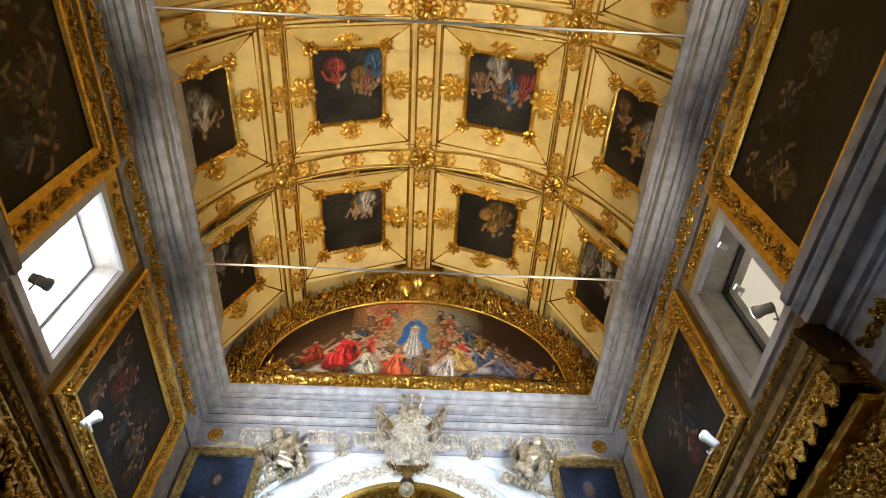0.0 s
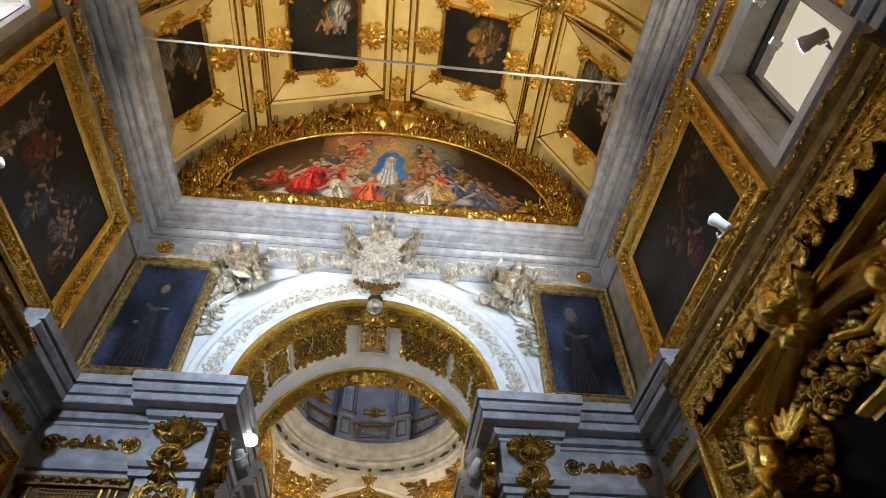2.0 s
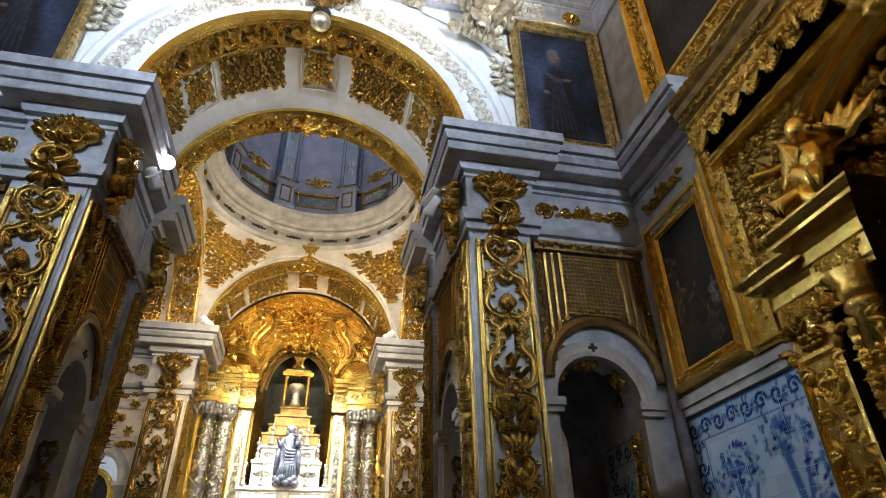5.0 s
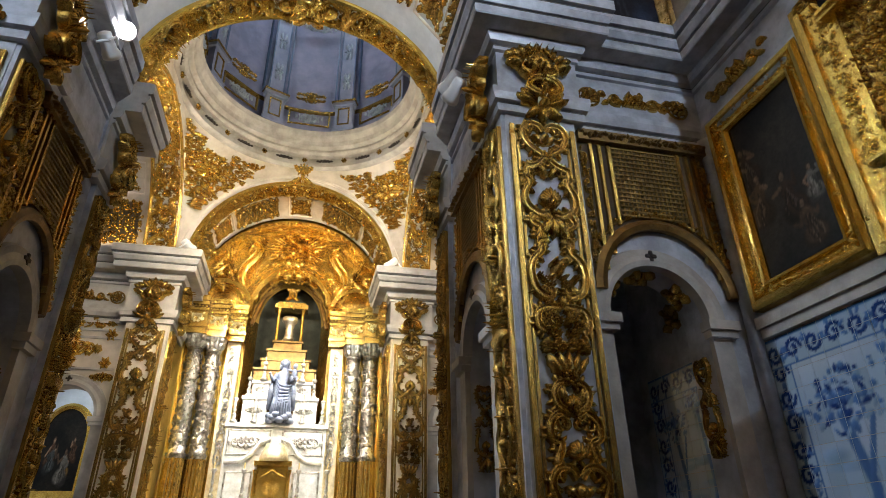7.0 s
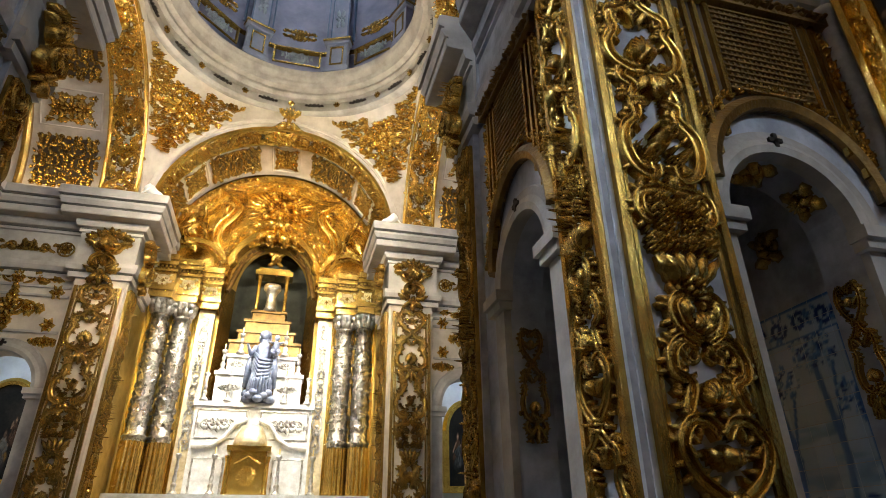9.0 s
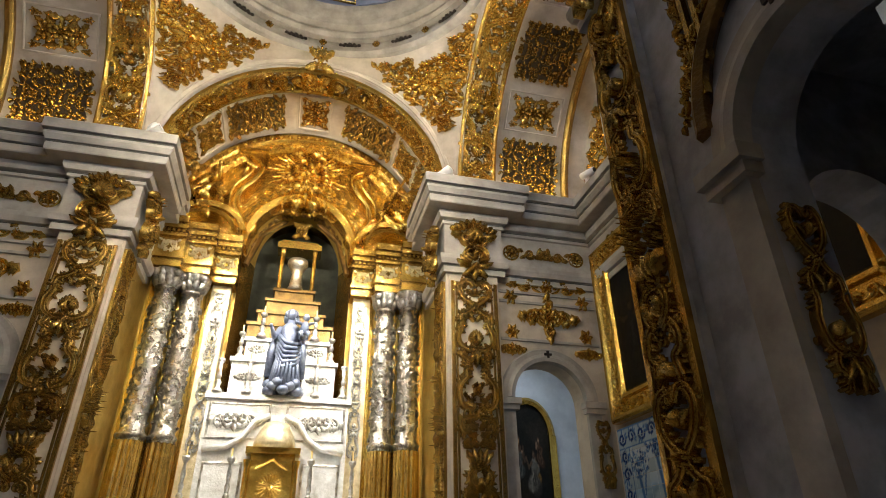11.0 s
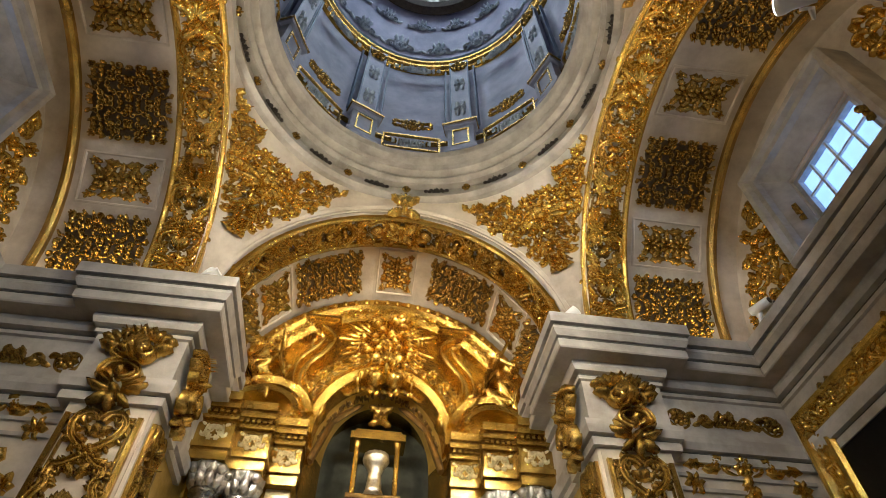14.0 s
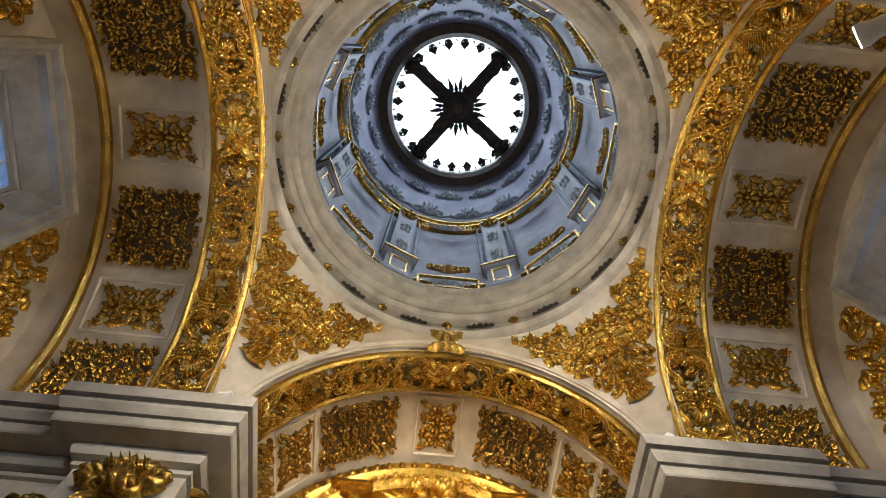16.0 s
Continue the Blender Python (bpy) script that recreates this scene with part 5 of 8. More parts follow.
for s in (-1, 1):
    picture("wall_painting", "dark oil painting in a wide carved gilt frame, nave wall", side_wall(s, 6.98, 7.78, 0.004), 3.35, 2.62, 0.42, OIL_DARKS[(s + 1) // 2], GOLD, "large paintings of the nave", 0.07)
    picture("wall_painting", "dark oil painting in a wide carved gilt frame, nave wall", side_wall(s, 1.85, 7.78, 0.004), 3.45, 2.62, 0.42, OIL_DARKS[2 + (s + 1) // 2], GOLD, "large paintings of the nave", 0.07)
    picture("wall_painting", "dark oil painting in a wide carved gilt frame, nave wall", side_wall(s, -2.2, 7.78, 0.004), 3.3, 2.62, 0.42, OIL_DARKS[0], GOLD, "large paintings of the nave", 0.07)
    # window: stone surround, steel frame, pane of milky glass
    y0, y1, z0, z1 = WIN
    win = thing("window_nave", "square nave window with a pale stone surround", "window", at=side_wall(s, (y0 + y1) / 2, (z0 + z1) / 2))
    win["kind"] = "structure"
    W, H = (y1 - y0) / 2, (z1 - z0) / 2
    part("surround", moulding([(-W - 0.16, -H - 0.06), (W + 0.16, -H - 0.06), (W + 0.16, H + 0.12), (-W - 0.16, H + 0.12)], [(0, -0.02), (0, 0.05), (0.12, 0.05), (0.14, 0.02), (0.155, -0.02)], True), WHITE, win)
    part("window_frame", moulding([(-W, -H), (W, -H), (W, H), (-W, H)], [(0, -0.44), (0, -0.36), (0.04, -0.36), (0.04, -0.44)], True), MARBLE if s < 0 else BLACK_METAL, win)
    part("gilt_strip", vine(1.15, 0.26, 0.06, 9), GOLD, win, "carved gilt strip above the window", True, pose(0, H + 0.30, 0.04))
    part("gilt_board", Shape().box(-W - 0.16, H + 0.14, 0.002, W + 0.16, H + 0.46, 0.04), GOLD_FLAT, win)
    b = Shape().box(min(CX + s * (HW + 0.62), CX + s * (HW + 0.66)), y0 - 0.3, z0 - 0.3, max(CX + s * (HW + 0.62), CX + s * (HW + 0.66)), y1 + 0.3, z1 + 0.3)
    # the east backdrop is a wall that emits the sunlight it should receive
    structure("backdrop_sky", b, DAY if s < 0 else CREAMLIT, "bright daylight outside the nave window" if s < 0 else "cream wall outside the nave window, glowing in place of sunlight")

# ---- arch wall: archivolt, crest, angels, saints ----
def ring_map(R, y, up=ZC):
    """(along, radial, out) on the face of an arch of radius R."""
    return lambda x, v, z: (CX + (R + v) * math.sin(x / R), y - z, up + (R + v) * math.cos(x / R))


def soffit_map(R, y0):
    """(across, along, out) on the underside of an arch whose axis runs along y."""
    return lambda x, v, z: (CX + (R - z) * math.sin(v / R), y0 + x, ZC + (R - z) * math.cos(v / R))


def soffit_arm(R, s, d0):
    return lambda x, v, z: (CX + s * (d0 + x), DY + (R - z) * math.sin(v / R), ZC + (R - z) * math.cos(v / R))


ys = WY - 0.002
part("archivolt", arc_sweep([(2.0, 0.0), (2.0, 0.07), (2.06, 0.10), (2.12, 0.07), (2.14, 0.035), (2.50, 0.035), (2.52, 0.08), (2.60, 0.10), (2.66, 0.05), (2.68, 0.0)], 0.0, math.pi, 56, lambda a, r, w: (CX + r * math.cos(a), ys - w, ZC + r * math.sin(a))), WHITE, wall_arch, "white moulded archivolt")
part("archivolt_carving", vine(7.1, 0.36, 0.07, 21, 0.19).mapped(ring_map(2.32, WY - 0.035)), PALEGILT, wall_arch, "white carved foliage round the arch", True)
part("archivolt_edge", arc_sweep([(1.94, -0.06), (1.94, 0.07), (2.0, 0.1), (2.03, 0.05), (2.0, -0.06)], 0.0, math.pi, 56, lambda a, r, w: (CX + r * math.cos(a), ys - w, ZC + r * math.sin(a))), GOLD, wall_arch, "gilded inner edge of the arch")
crest = thing("coat_of_arms", "white and gold carved crest with crown and mask over the arch", "coat of arms", at=north(CX, 9.42, 0.10))
o = Ornament()
for i in range(24):
    a0, a1 = 2 * math.pi * i / 24, 2 * math.pi * (i + 1) / 24
    rim = [(0.36 * math.cos(a) * (1 + 0.35 * math.sin(a)), 0.46 * math.sin(a) - 0.08, 0.06) for a in (a0, a1)]
    o.face((0, -0.05, 0.14), rim[0], rim[1])
    o.face(rim[0], (rim[0][0] * 1.04, rim[0][1], -0.1), (rim[1][0] * 1.04, rim[1][1], -0.1), rim[1])
mask(o, 0, -0.36, 0.17, 0.26)
o.shell(0, 0.02, 0.26, math.pi / 2, 0.22, 9)
for q in (-1, 1):
    band(o, [(q * 0.06, 0.36), (q * 0.3, 0.40), (q * 0.48, 0.26), (q * 0.42, 0.02), (q * 0.28, -0.14), (q * 0.40, -0.36), (q * 0.30, -0.62), (q * 0.10, -0.66)], 0.055, 0.16)
    band(o, [(q * 0.5, 0.16), (q * 0.62, -0.02), (q * 0.5, -0.24), (q * 0.36, -0.2)], 0.045, 0.14)
    o.scroll(q * 0.34, -0.52, 0.2 if q > 0 else math.pi - 0.2, 0.13, 1.3, q, 0.04, 2.4)
    o.scroll(q * 0.42, 0.3, 0.0 if q > 0 else math.pi, 0.12, 1.3, -q, 0.04, 2.4)
    o.leaf(q * 0.08, -0.6, -0.9 if q > 0 else math.pi + 0.9, 0.26, 0.13, 0.12, 0.7 * q, 8)
    o.leaf(q * 0.5, -0.1, -0.9 if q > 0 else math.pi + 0.9, 0.34, 0.15, 0.12, 0.9 * q, 8)
part("shield", o, PALEGILT, crest, "white carved mask cartouche", True)
base_gilt = Ornament()
for q in (-1, 1):
    for k in range(4):
        base_gilt.rosette(q * (0.05 + 0.09 * k), -0.76 + 0.012 * k * k, 0.08, 6, 0.09)
base_gilt.leaf(0, -0.74, -math.pi / 2, 0.26, 0.2, 0.12, 0, 8)
part("lower_leaves", base_gilt, GOLD_BROWN, crest, "dark gilded flower row", True, pose(0, 0, 0.05))
cw = Shape()
cw.lathe([(0.2, 0.0), (0.23, 0.03), (0.23, 0.08), (0.2, 0.1), (0.24, 0.18), (0.22, 0.18), (0.17, 0.05)], 20)
for k in range(8):
    a = k * math.pi / 4
    c, q = math.cos(a), math.sin(a)
    cw.tube([(0.22 * c, 0.22 * q, 0.16), (0.33 * c, 0.33 * q, 0.34), (0.26 * c, 0.26 * q, 0.5), (0.06 * c, 0.06 * q, 0.5)], [0.03, 0.035, 0.03, 0.02], 6)
    cw.ball((0.33 * c, 0.33 * q, 0.36), 0.05, 0.05, 0.06, 6, 4)
cw.ball((0, 0, 0.54), 0.06, 0.06, 0.07, 8, 5)
cw.box(-0.012, -0.012, 0.58, 0.012, 0.012, 0.72).box(-0.05, -0.012, 0.64, 0.05, 0.012, 0.67)
part("crown", cw, ANTIQUE, crest, "pale gilt open crown", True, basis((0, 0.34, 0.16), (1, 0, 0), (0, 0, -1), (0, 1, 0)))
for q, sd in ((-1, 31), (1, 32)):
    g = Ornament()
    band(g, [(q * 0.42, -0.1), (q * 0.58, 0.08), (q * 0.5, 0.3), (q * 0.62, 0.5), (q * 0.74, 0.66)], 0.06, 0.2)
    for k in range(9):
        g.leaf(q * (0.48 + 0.02 * k), 0.0 + 0.075 * k, (0.2 + 0.13 * k) if q > 0 else math.pi - 0.2 - 0.13 * k, 0.17, 0.09, 0.16, q * (1.4 - 0.3 * k), 7)
        g.leaf(q * (0.52 + 0.02 * k), 0.02 + 0.075 * k, (2.4 - 0.1 * k) if q > 0 else math.pi - 2.4 + 0.1 * k, 0.15, 0.08, 0.18, -q * 1.2, 6)
    mask(g, q * 0.6, 0.58, 0.1, 0.26)
    part("supporter", g, ANTIQUE, crest, "pale gilt leafy winged supporter", True, pose(0, 0, 0.04))
    lv = Ornament()
    for k in range(5):
        lv.leaf(q * (0.36 + 0.06 * k), 0.14 + 0.1 * k, 0.9 if q > 0 else math.pi - 0.9, 0.2, 0.12, 0.1, 0.5 * q, 6)
    part("leaf_spray", lv, GOLD_BROWN, crest, "dark gilded leaf spray", True, pose(0, 0, 0.1))
for q, sd in ((-1, 33), (1, 34)):
    o = figure(sd, 1.05, True, True, False)
    o.add(foliage(0.7, 0.6, sd, 0.17, 0.14), basis((0, 0.05, 0.3), (1, 0, 0), (0, 0, 1), (0, -1, 0)))
    ang = tagged(new("angel_statue", o.mesh("angel_statue", ANTIQUE, True)), "white and gold carved angel reclining on the arch", "statue", "angels on the arch")
    ang.matrix_basis = pose(CX + q * 2.12, WY - 0.22, 8.36, 0, q * 22, 0) @ Matrix.Diagonal((1.2, 1.2, 1.2, 1))
    sp = Ornament()
    sp.ridge([(0, 0), (-q * 0.35, 0.42), (-q * 0.8, 0.75), (-q * 1.2, 0.93)], 0.05, 1.2)
    part("pediment_scroll", sp, WHITE, wall_arch, "", True, north(CX + q * 2.62, 8.05, 0.05))
    fl = foliage(0.3, 0.3, 71, 0.1, 0.1)
    part("sprig", fl, ANTIQUE, wall_arch, "carved flower sprig", True, north(CX + q * 1.28, 9.12, 0.05))
    sd_ = Ornament()
    for k in range(6):
        sd_.rosette(0.02 * (-1) ** k, -0.12 - k * 0.16, 0.11 - 0.012 * k, 6, 0.07)
        sd_.leaf(0, -0.12 - k * 0.16, -0.6, 0.2, 0.09, 0.05, 0.5)
        sd_.leaf(0, -0.12 - k * 0.16, math.pi + 0.6, 0.2, 0.09, 0.05, -0.5)
    part("festoon", sd_, ANTIQUE, wall_arch, "hanging carved flower festoon", True, north(CX + q * 2.55, 8.5, 0.04))
    picture("saint_painting", "dark painting of a robed figure in a pale gilt frame", north(CX + q * 3.42, 7.86, 0.01), 1.42, 2.45, 0.17, OIL_SAINTS[(q + 1) // 2], GILT_PALE, "saint paintings by the arch", 0.03)
    ped = Ornament()
    ped.ridge([(-0.55, 0.0), (-0.3, 0.02), (-0.2, 0.1), (0.2, 0.1), (0.3, 0.02), (0.55, 0.0)], 0.05, 1.4)
    part("frame_crest", ped, SILVERGOLD, wall_arch, "", True, north(CX + q * 3.42, 9.1, 0.03))
lamp = thing("hanging_lamp", "small silvered glass lamp under the keystone", "lamp", at=pose(CX, WY - 0.08, 8.3))
part("bracket", Shape().lathe([(0.03, 0.3), (0.06, 0.22), (0.13, 0.16), (0.13, 0.12), (0.05, 0.1)], 12), IRON, lamp)
part("globe", Shape().ball((0, 0, 0), 0.14, 0.14, 0.13, 14, 8), SILVER, lamp, "silvered globe", True)

# ---- soffits of the great arch and the chancel arch ----
m_latt = shared("lattice_carving|a", lambda: bent(foliage(0.80, 0.96, 17, 0.08, 0.085, True), 2.1), GOLD_OLD)
m_cart3 = shared("coffer_flowers|a", lambda: bent(three_flowers(0.78, 0.48), 2.1), GOLD_OLD)


def on_soffit(a, y, off=0.0, R=PD):
    c, q = math.cos(a), math.sin(a)
    return basis((CX + (R - off) * c, y, ZC + (R - off) * q), (0, 1, 0), (q, 0, -c), (-c, 0, -q))


def on_arm(s, d, a, off=0.0, R=2.2):
    c, q = math.cos(a), math.sin(a)
    return basis((CX + s * d, DY + (R - off) * c, ZC + (R - off) * q), (1, 0, 0), (0, -q, c), (0, -c, -q))


def panel_rim(w, h):
    return moulding([(-w / 2, -h / 2), (w / 2, -h / 2), (w / 2, h / 2), (-w / 2, h / 2)], [(0, -0.01), (0, 0.012), (0.02, 0.016), (0.03, 0.004), (0.03, -0.01)], True)


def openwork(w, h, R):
    """Fretted board with a wavy outline, added behind a lattice carving as shade in its gaps."""
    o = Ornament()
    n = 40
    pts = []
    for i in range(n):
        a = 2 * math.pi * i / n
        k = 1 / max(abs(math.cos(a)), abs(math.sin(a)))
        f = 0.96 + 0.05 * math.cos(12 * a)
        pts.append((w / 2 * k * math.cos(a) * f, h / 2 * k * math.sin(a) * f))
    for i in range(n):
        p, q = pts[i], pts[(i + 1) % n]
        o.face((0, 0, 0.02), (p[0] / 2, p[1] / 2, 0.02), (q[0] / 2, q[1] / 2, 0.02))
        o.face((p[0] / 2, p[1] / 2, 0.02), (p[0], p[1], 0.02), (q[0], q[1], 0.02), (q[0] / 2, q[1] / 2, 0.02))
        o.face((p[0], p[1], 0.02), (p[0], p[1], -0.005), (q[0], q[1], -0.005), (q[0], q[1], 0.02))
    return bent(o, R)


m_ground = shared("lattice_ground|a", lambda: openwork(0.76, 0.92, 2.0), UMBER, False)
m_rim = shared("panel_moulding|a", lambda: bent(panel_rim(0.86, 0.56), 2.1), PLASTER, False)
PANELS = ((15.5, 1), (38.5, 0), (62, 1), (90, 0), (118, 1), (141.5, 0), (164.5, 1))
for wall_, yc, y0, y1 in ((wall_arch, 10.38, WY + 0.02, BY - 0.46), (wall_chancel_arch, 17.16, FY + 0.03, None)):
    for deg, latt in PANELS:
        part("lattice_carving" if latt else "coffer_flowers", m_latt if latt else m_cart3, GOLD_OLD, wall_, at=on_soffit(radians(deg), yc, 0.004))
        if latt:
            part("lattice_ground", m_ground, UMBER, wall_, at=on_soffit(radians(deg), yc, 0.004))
        if not latt:
            part("panel_moulding", m_rim, PLASTER, wall_, at=on_soffit(radians(deg), yc, 0.004))
    for yy in (y0, y1):
        if yy is None:
            continue
        part("soffit_carving", candelabra(3.05, 0.46, 8, 0.13, 0.44).mapped(lambda x, v, z: soffit_map(PD, yy + 0.23)(x, -v - 3.08, z)), GOLD, wall_, "gilded strapwork under the arch", True)
        part("soffit_carving", candelabra(3.05, 0.46, 8, 0.13, 0.44).mapped(lambda x, v, z: soffit_map(PD, yy + 0.23)(x, v + 3.08, z)), GOLD, wall_, "gilded strapwork under the arch", True)
        # brown layer colours in the shade between the straps
        part("carved_ground", foliage(0.42, 6.2, 27, 0.09, 0.03).mapped(soffit_map(PD, yy + 0.23)), GOLD_BROWN, wall_, "low foliage coloured brown as shade behind the strapwork", True)
        for e in (0.0, 0.45):
            part("gilt_rib", arc_sweep([(1.995, e - 0.035), (1.95, e - 0.03), (1.93, e), (1.95, e + 0.03), (1.995, e + 0.035)], 0, math.pi, 48, lambda a, r, w: (CX + r * math.cos(a), yy + w, ZC + r * math.sin(a))), GOLD, wall_)
        key = cartouche(0.5, 0.5, 0.12)
        part("key_ornament", key, GOLD, wall_, "", True, on_soffit(math.pi / 2, yy + 0.23, 0.05) @ pose(0, 0, 0, 0, 0, 180))
part("key_ornament", cartouche(0.42, 0.62, 0.12), GOLD, wall_chancel_arch, "gilded key ornament", True, north(CX, 8.6, 0.03, FY))
part("key_ornament", cartouche(0.42, 0.62, 0.12), GOLD, wall_arch, "gilded key ornament", True, basis((CX, BY + 0.03, 8.6), (-1, 0, 0), (0, 0, 1), (0, 1, 0)))

# ---- pilasters, capitals, friezes, screens ----
m_pil = shared("pilaster_carving|m", lambda: candelabra(4.7, 0.52, 4, 0.11, 0.60), GOLD_OLD)
m_pil_n = shared("pilaster_carving|n", lambda: candelabra(4.7, 0.36, 6, 0.10, 0.5), GOLD_OLD)
def winged_capital():
    """Scallop shell under a leafy crown, side volutes, and a winged leaf piece hanging below."""
    o = Ornament()
    o.shell(0, -0.04, 0.24, math.pi / 2, 0.16, 9)
    for q in range(-4, 5):
        o.leaf(0.055 * q, 0.16 - 0.008 * abs(q), math.pi / 2 - 0.26 * q, 0.17 - 0.012 * abs(q), 0.085, 0.10, -0.5 * q / 4, 7)
    for q in (-1, 1):
        o.scroll(q * 0.12, -0.08, 0.2 if q > 0 else math.pi - 0.2, 0.085, 1.35, q, 0.03, 3.6, tail=0.06)
        o.leaf(q * 0.14, 0.0, 0.8 if q > 0 else math.pi - 0.8, 0.2, 0.1, 0.13, -q * 0.8, 7)
        band(o, [(q * 0.02, -0.16), (q * 0.12, -0.2), (q * 0.15, -0.3), (q * 0.05, -0.36)], 0.03, 0.13)
        for k in range(4):
            o.leaf(q * 0.05, -0.40 + 0.02 * k, (-0.1 + 0.3 * k) if q > 0 else math.pi + 0.1 - 0.3 * k, 0.22 - 0.02 * k, 0.07, 0.12, q * 0.7, 7)
        o.leaf(q * 0.03, -0.42, -1.1 if q > 0 else math.pi + 1.1, 0.2, 0.08, 0.11, q * 0.6, 7)
    for k in range(5):
        o.rosette(0.06 * (k - 2), 0.20 + 0.012 * (2 - abs(k - 2)), 0.045, 6, 0.12)
    o.knob(0, -0.26, 0.06, 0.08, 0.17, 8, 3)
    o.knob(0, -0.42, 0.05, 0.06, 0.15, 8, 3)
    o.leaf(0, -0.44, -math.pi / 2, 0.17, 0.1, 0.13, 0, 7)
    return o


m_cap = shared("capital_carving|m", winged_capital, GOLD_OLD)
m_low_long = shared("frieze_ornament|low", lambda: vine(0.70, 0.24, 0.08, 16, 0.17), GOLD_OLD)
m_low_ros = shared("frieze_rosette|low", lambda: boss(0.12, 0.09), GOLD_OLD)


def pilaster(m, w, mesh, label, ground=None, z0=0.0, z1=5.12):
    """Shaft with gilt edge rails and a carved chain; m stands at its foot, facing out."""
    t = thing("pilaster", label, "pilaster", "gilded pilasters", m)
    part("shaft", Shape().box(-w / 2, z0, -0.16, w / 2, z1, 0.0), ground or MARBLE, t)
    for q in (-1, 1):
        part("gilt_rail", Shape().box(q * (w / 2 - 0.05) - 0.022, z0 + 0.1, 0.0, q * (w / 2 - 0.05) + 0.022, z1 - 0.12, 0.035).add(Shape().box(q * (w / 2 - 0.10) - 0.012, z0 + 0.1, 0.0, q * (w / 2 - 0.10) + 0.012, z1 - 0.12, 0.02)), GOLD_OLD, t)
    part("carving", mesh, GOLD, t, "gilded strapwork and shells", at=pose(0, z1 - 0.1, 0.002))
    return t


def screen(m, w, h):
    """Gilded lattice screen with side strips over an arched lower edge."""
    t = thing("lattice_screen", "gilded wooden lattice screen over a small arch", "screen", "lattice screens", m)
    r = w / 2
    part("backing", arch_panel(-r, r, -0.62, h, 0, r * 0.86, -0.62, 0.0, 0.02, 16, 0.62), UMBER, t)
    lat = Shape()
    gw = w * 0.5
    n = 15
    for i in range(n + 1):
        x = -gw / 2 + gw * i / n
        lat.box(x - 0.008, 0.12, 0.03, x + 0.008, h - 0.1, 0.045)
    rows = int((h - 0.22) / 0.046)
    for j in range(rows + 1):
        y = 0.12 + (h - 0.22) * j / rows
        lat.box(-gw / 2, y - 0.008, 0.04, gw / 2, y + 0.008, 0.055)
    o = part("lattice", lat, GOLD_BROWN, t, "fine gilded lattice")
    o["kind"] = "stuff"
    for q in (-1, 1):
        for k, x in enumerate((0.27, 0.34, 0.405)):
            part("strip", Shape().box(q * x * w - 0.016, 0.02 - 0.3 * (k > 0) - 0.16 * (k > 1), 0.02, q * x * w + 0.016, h - 0.06, 0.055), GOLD_OLD, t)
        part("strip_carving", shared("strip_carving|%.2f" % h, lambda: vine(h + 0.25, w * 0.075, 0.04, 12, 0.1), GOLD_OLD), GOLD_OLD, t, at=pose(q * 0.462 * w, h / 2 - 0.25, 0.025, 0, 0, 90))
    part("cornice", Shape().box(-w / 2, h - 0.06, 0.0, w / 2, h + 0.06, 0.09).add(vine(w * 0.95, 0.1, 0.05, 14, 0.1), pose(0, h, 0.09)), GOLD_BROWN, t)
    arc = arc_sweep([(0.0, 0.0), (0.0, 0.06), (0.05, 0.08), (0.1, 0.05), (0.12, 0.0)], 0.0, math.pi, 24, lambda a, q, z: ((r * 0.86 + q) * math.cos(a), -0.62 + (0.62 + q) * math.sin(a), z))
    part("arch_moulding", arc, GOLD_BROWN, t)
    part("arch_carving", vine(w * 1.35, 0.09, 0.04, 15, 0.1).mapped(lambda x, v, z: ((r * 0.86 + 0.16 + v) * math.sin(x / (w * 0.47)), -0.62 + (0.78 + v) * math.cos(x / (w * 0.47)), z + 0.03)), GOLD_OLD, t, "", True)
    return t


def small_arch(m, r, label="grey stone arch moulding with imposts", spring=0.0, drop=3.3):
    t = thing("arch_surround", label, "arch", "small arches", m)
    part("archivolt", arc_sweep([(0.0, -0.05), (0.0, 0.05), (0.05, 0.06), (0.10, 0.04), (0.16, 0.04), (0.18, 0.0), (0.18, -0.05)], 0, math.pi, 24, lambda a, q, z: ((r + q - 0.01) * math.cos(a), (r + q - 0.01) * math.sin(a), z)), STONE, t)
    for q in (-1, 1):
        part("impost", Shape().box(q * (r + 0.08) - 0.13, -0.16, -0.02, q * (r + 0.08) + 0.13, -0.10, 0.08).add(Shape().box(q * (r + 0.08) - 0.15, -0.10, -0.02, q * (r + 0.08) + 0.15, -0.02, 0.11)), STONE, t)
        part("jamb", Shape().box(q * (r + 0.08) - 0.09, -drop + 0.01, -0.02, q * (r + 0.08) + 0.09, -0.16, 0.035), STONE, t)
    x = Ornament()
    x.add(Shape().box(-0.05, -0.015, 0, 0.05, 0.015, 0.02)).add(Shape().box(-0.015, -0.05, 0, 0.015, 0.05, 0.02))
    part("cross", x, IRON, t, "small dark iron cross", at=pose(0, r + 0.08, 0.045))
    return t


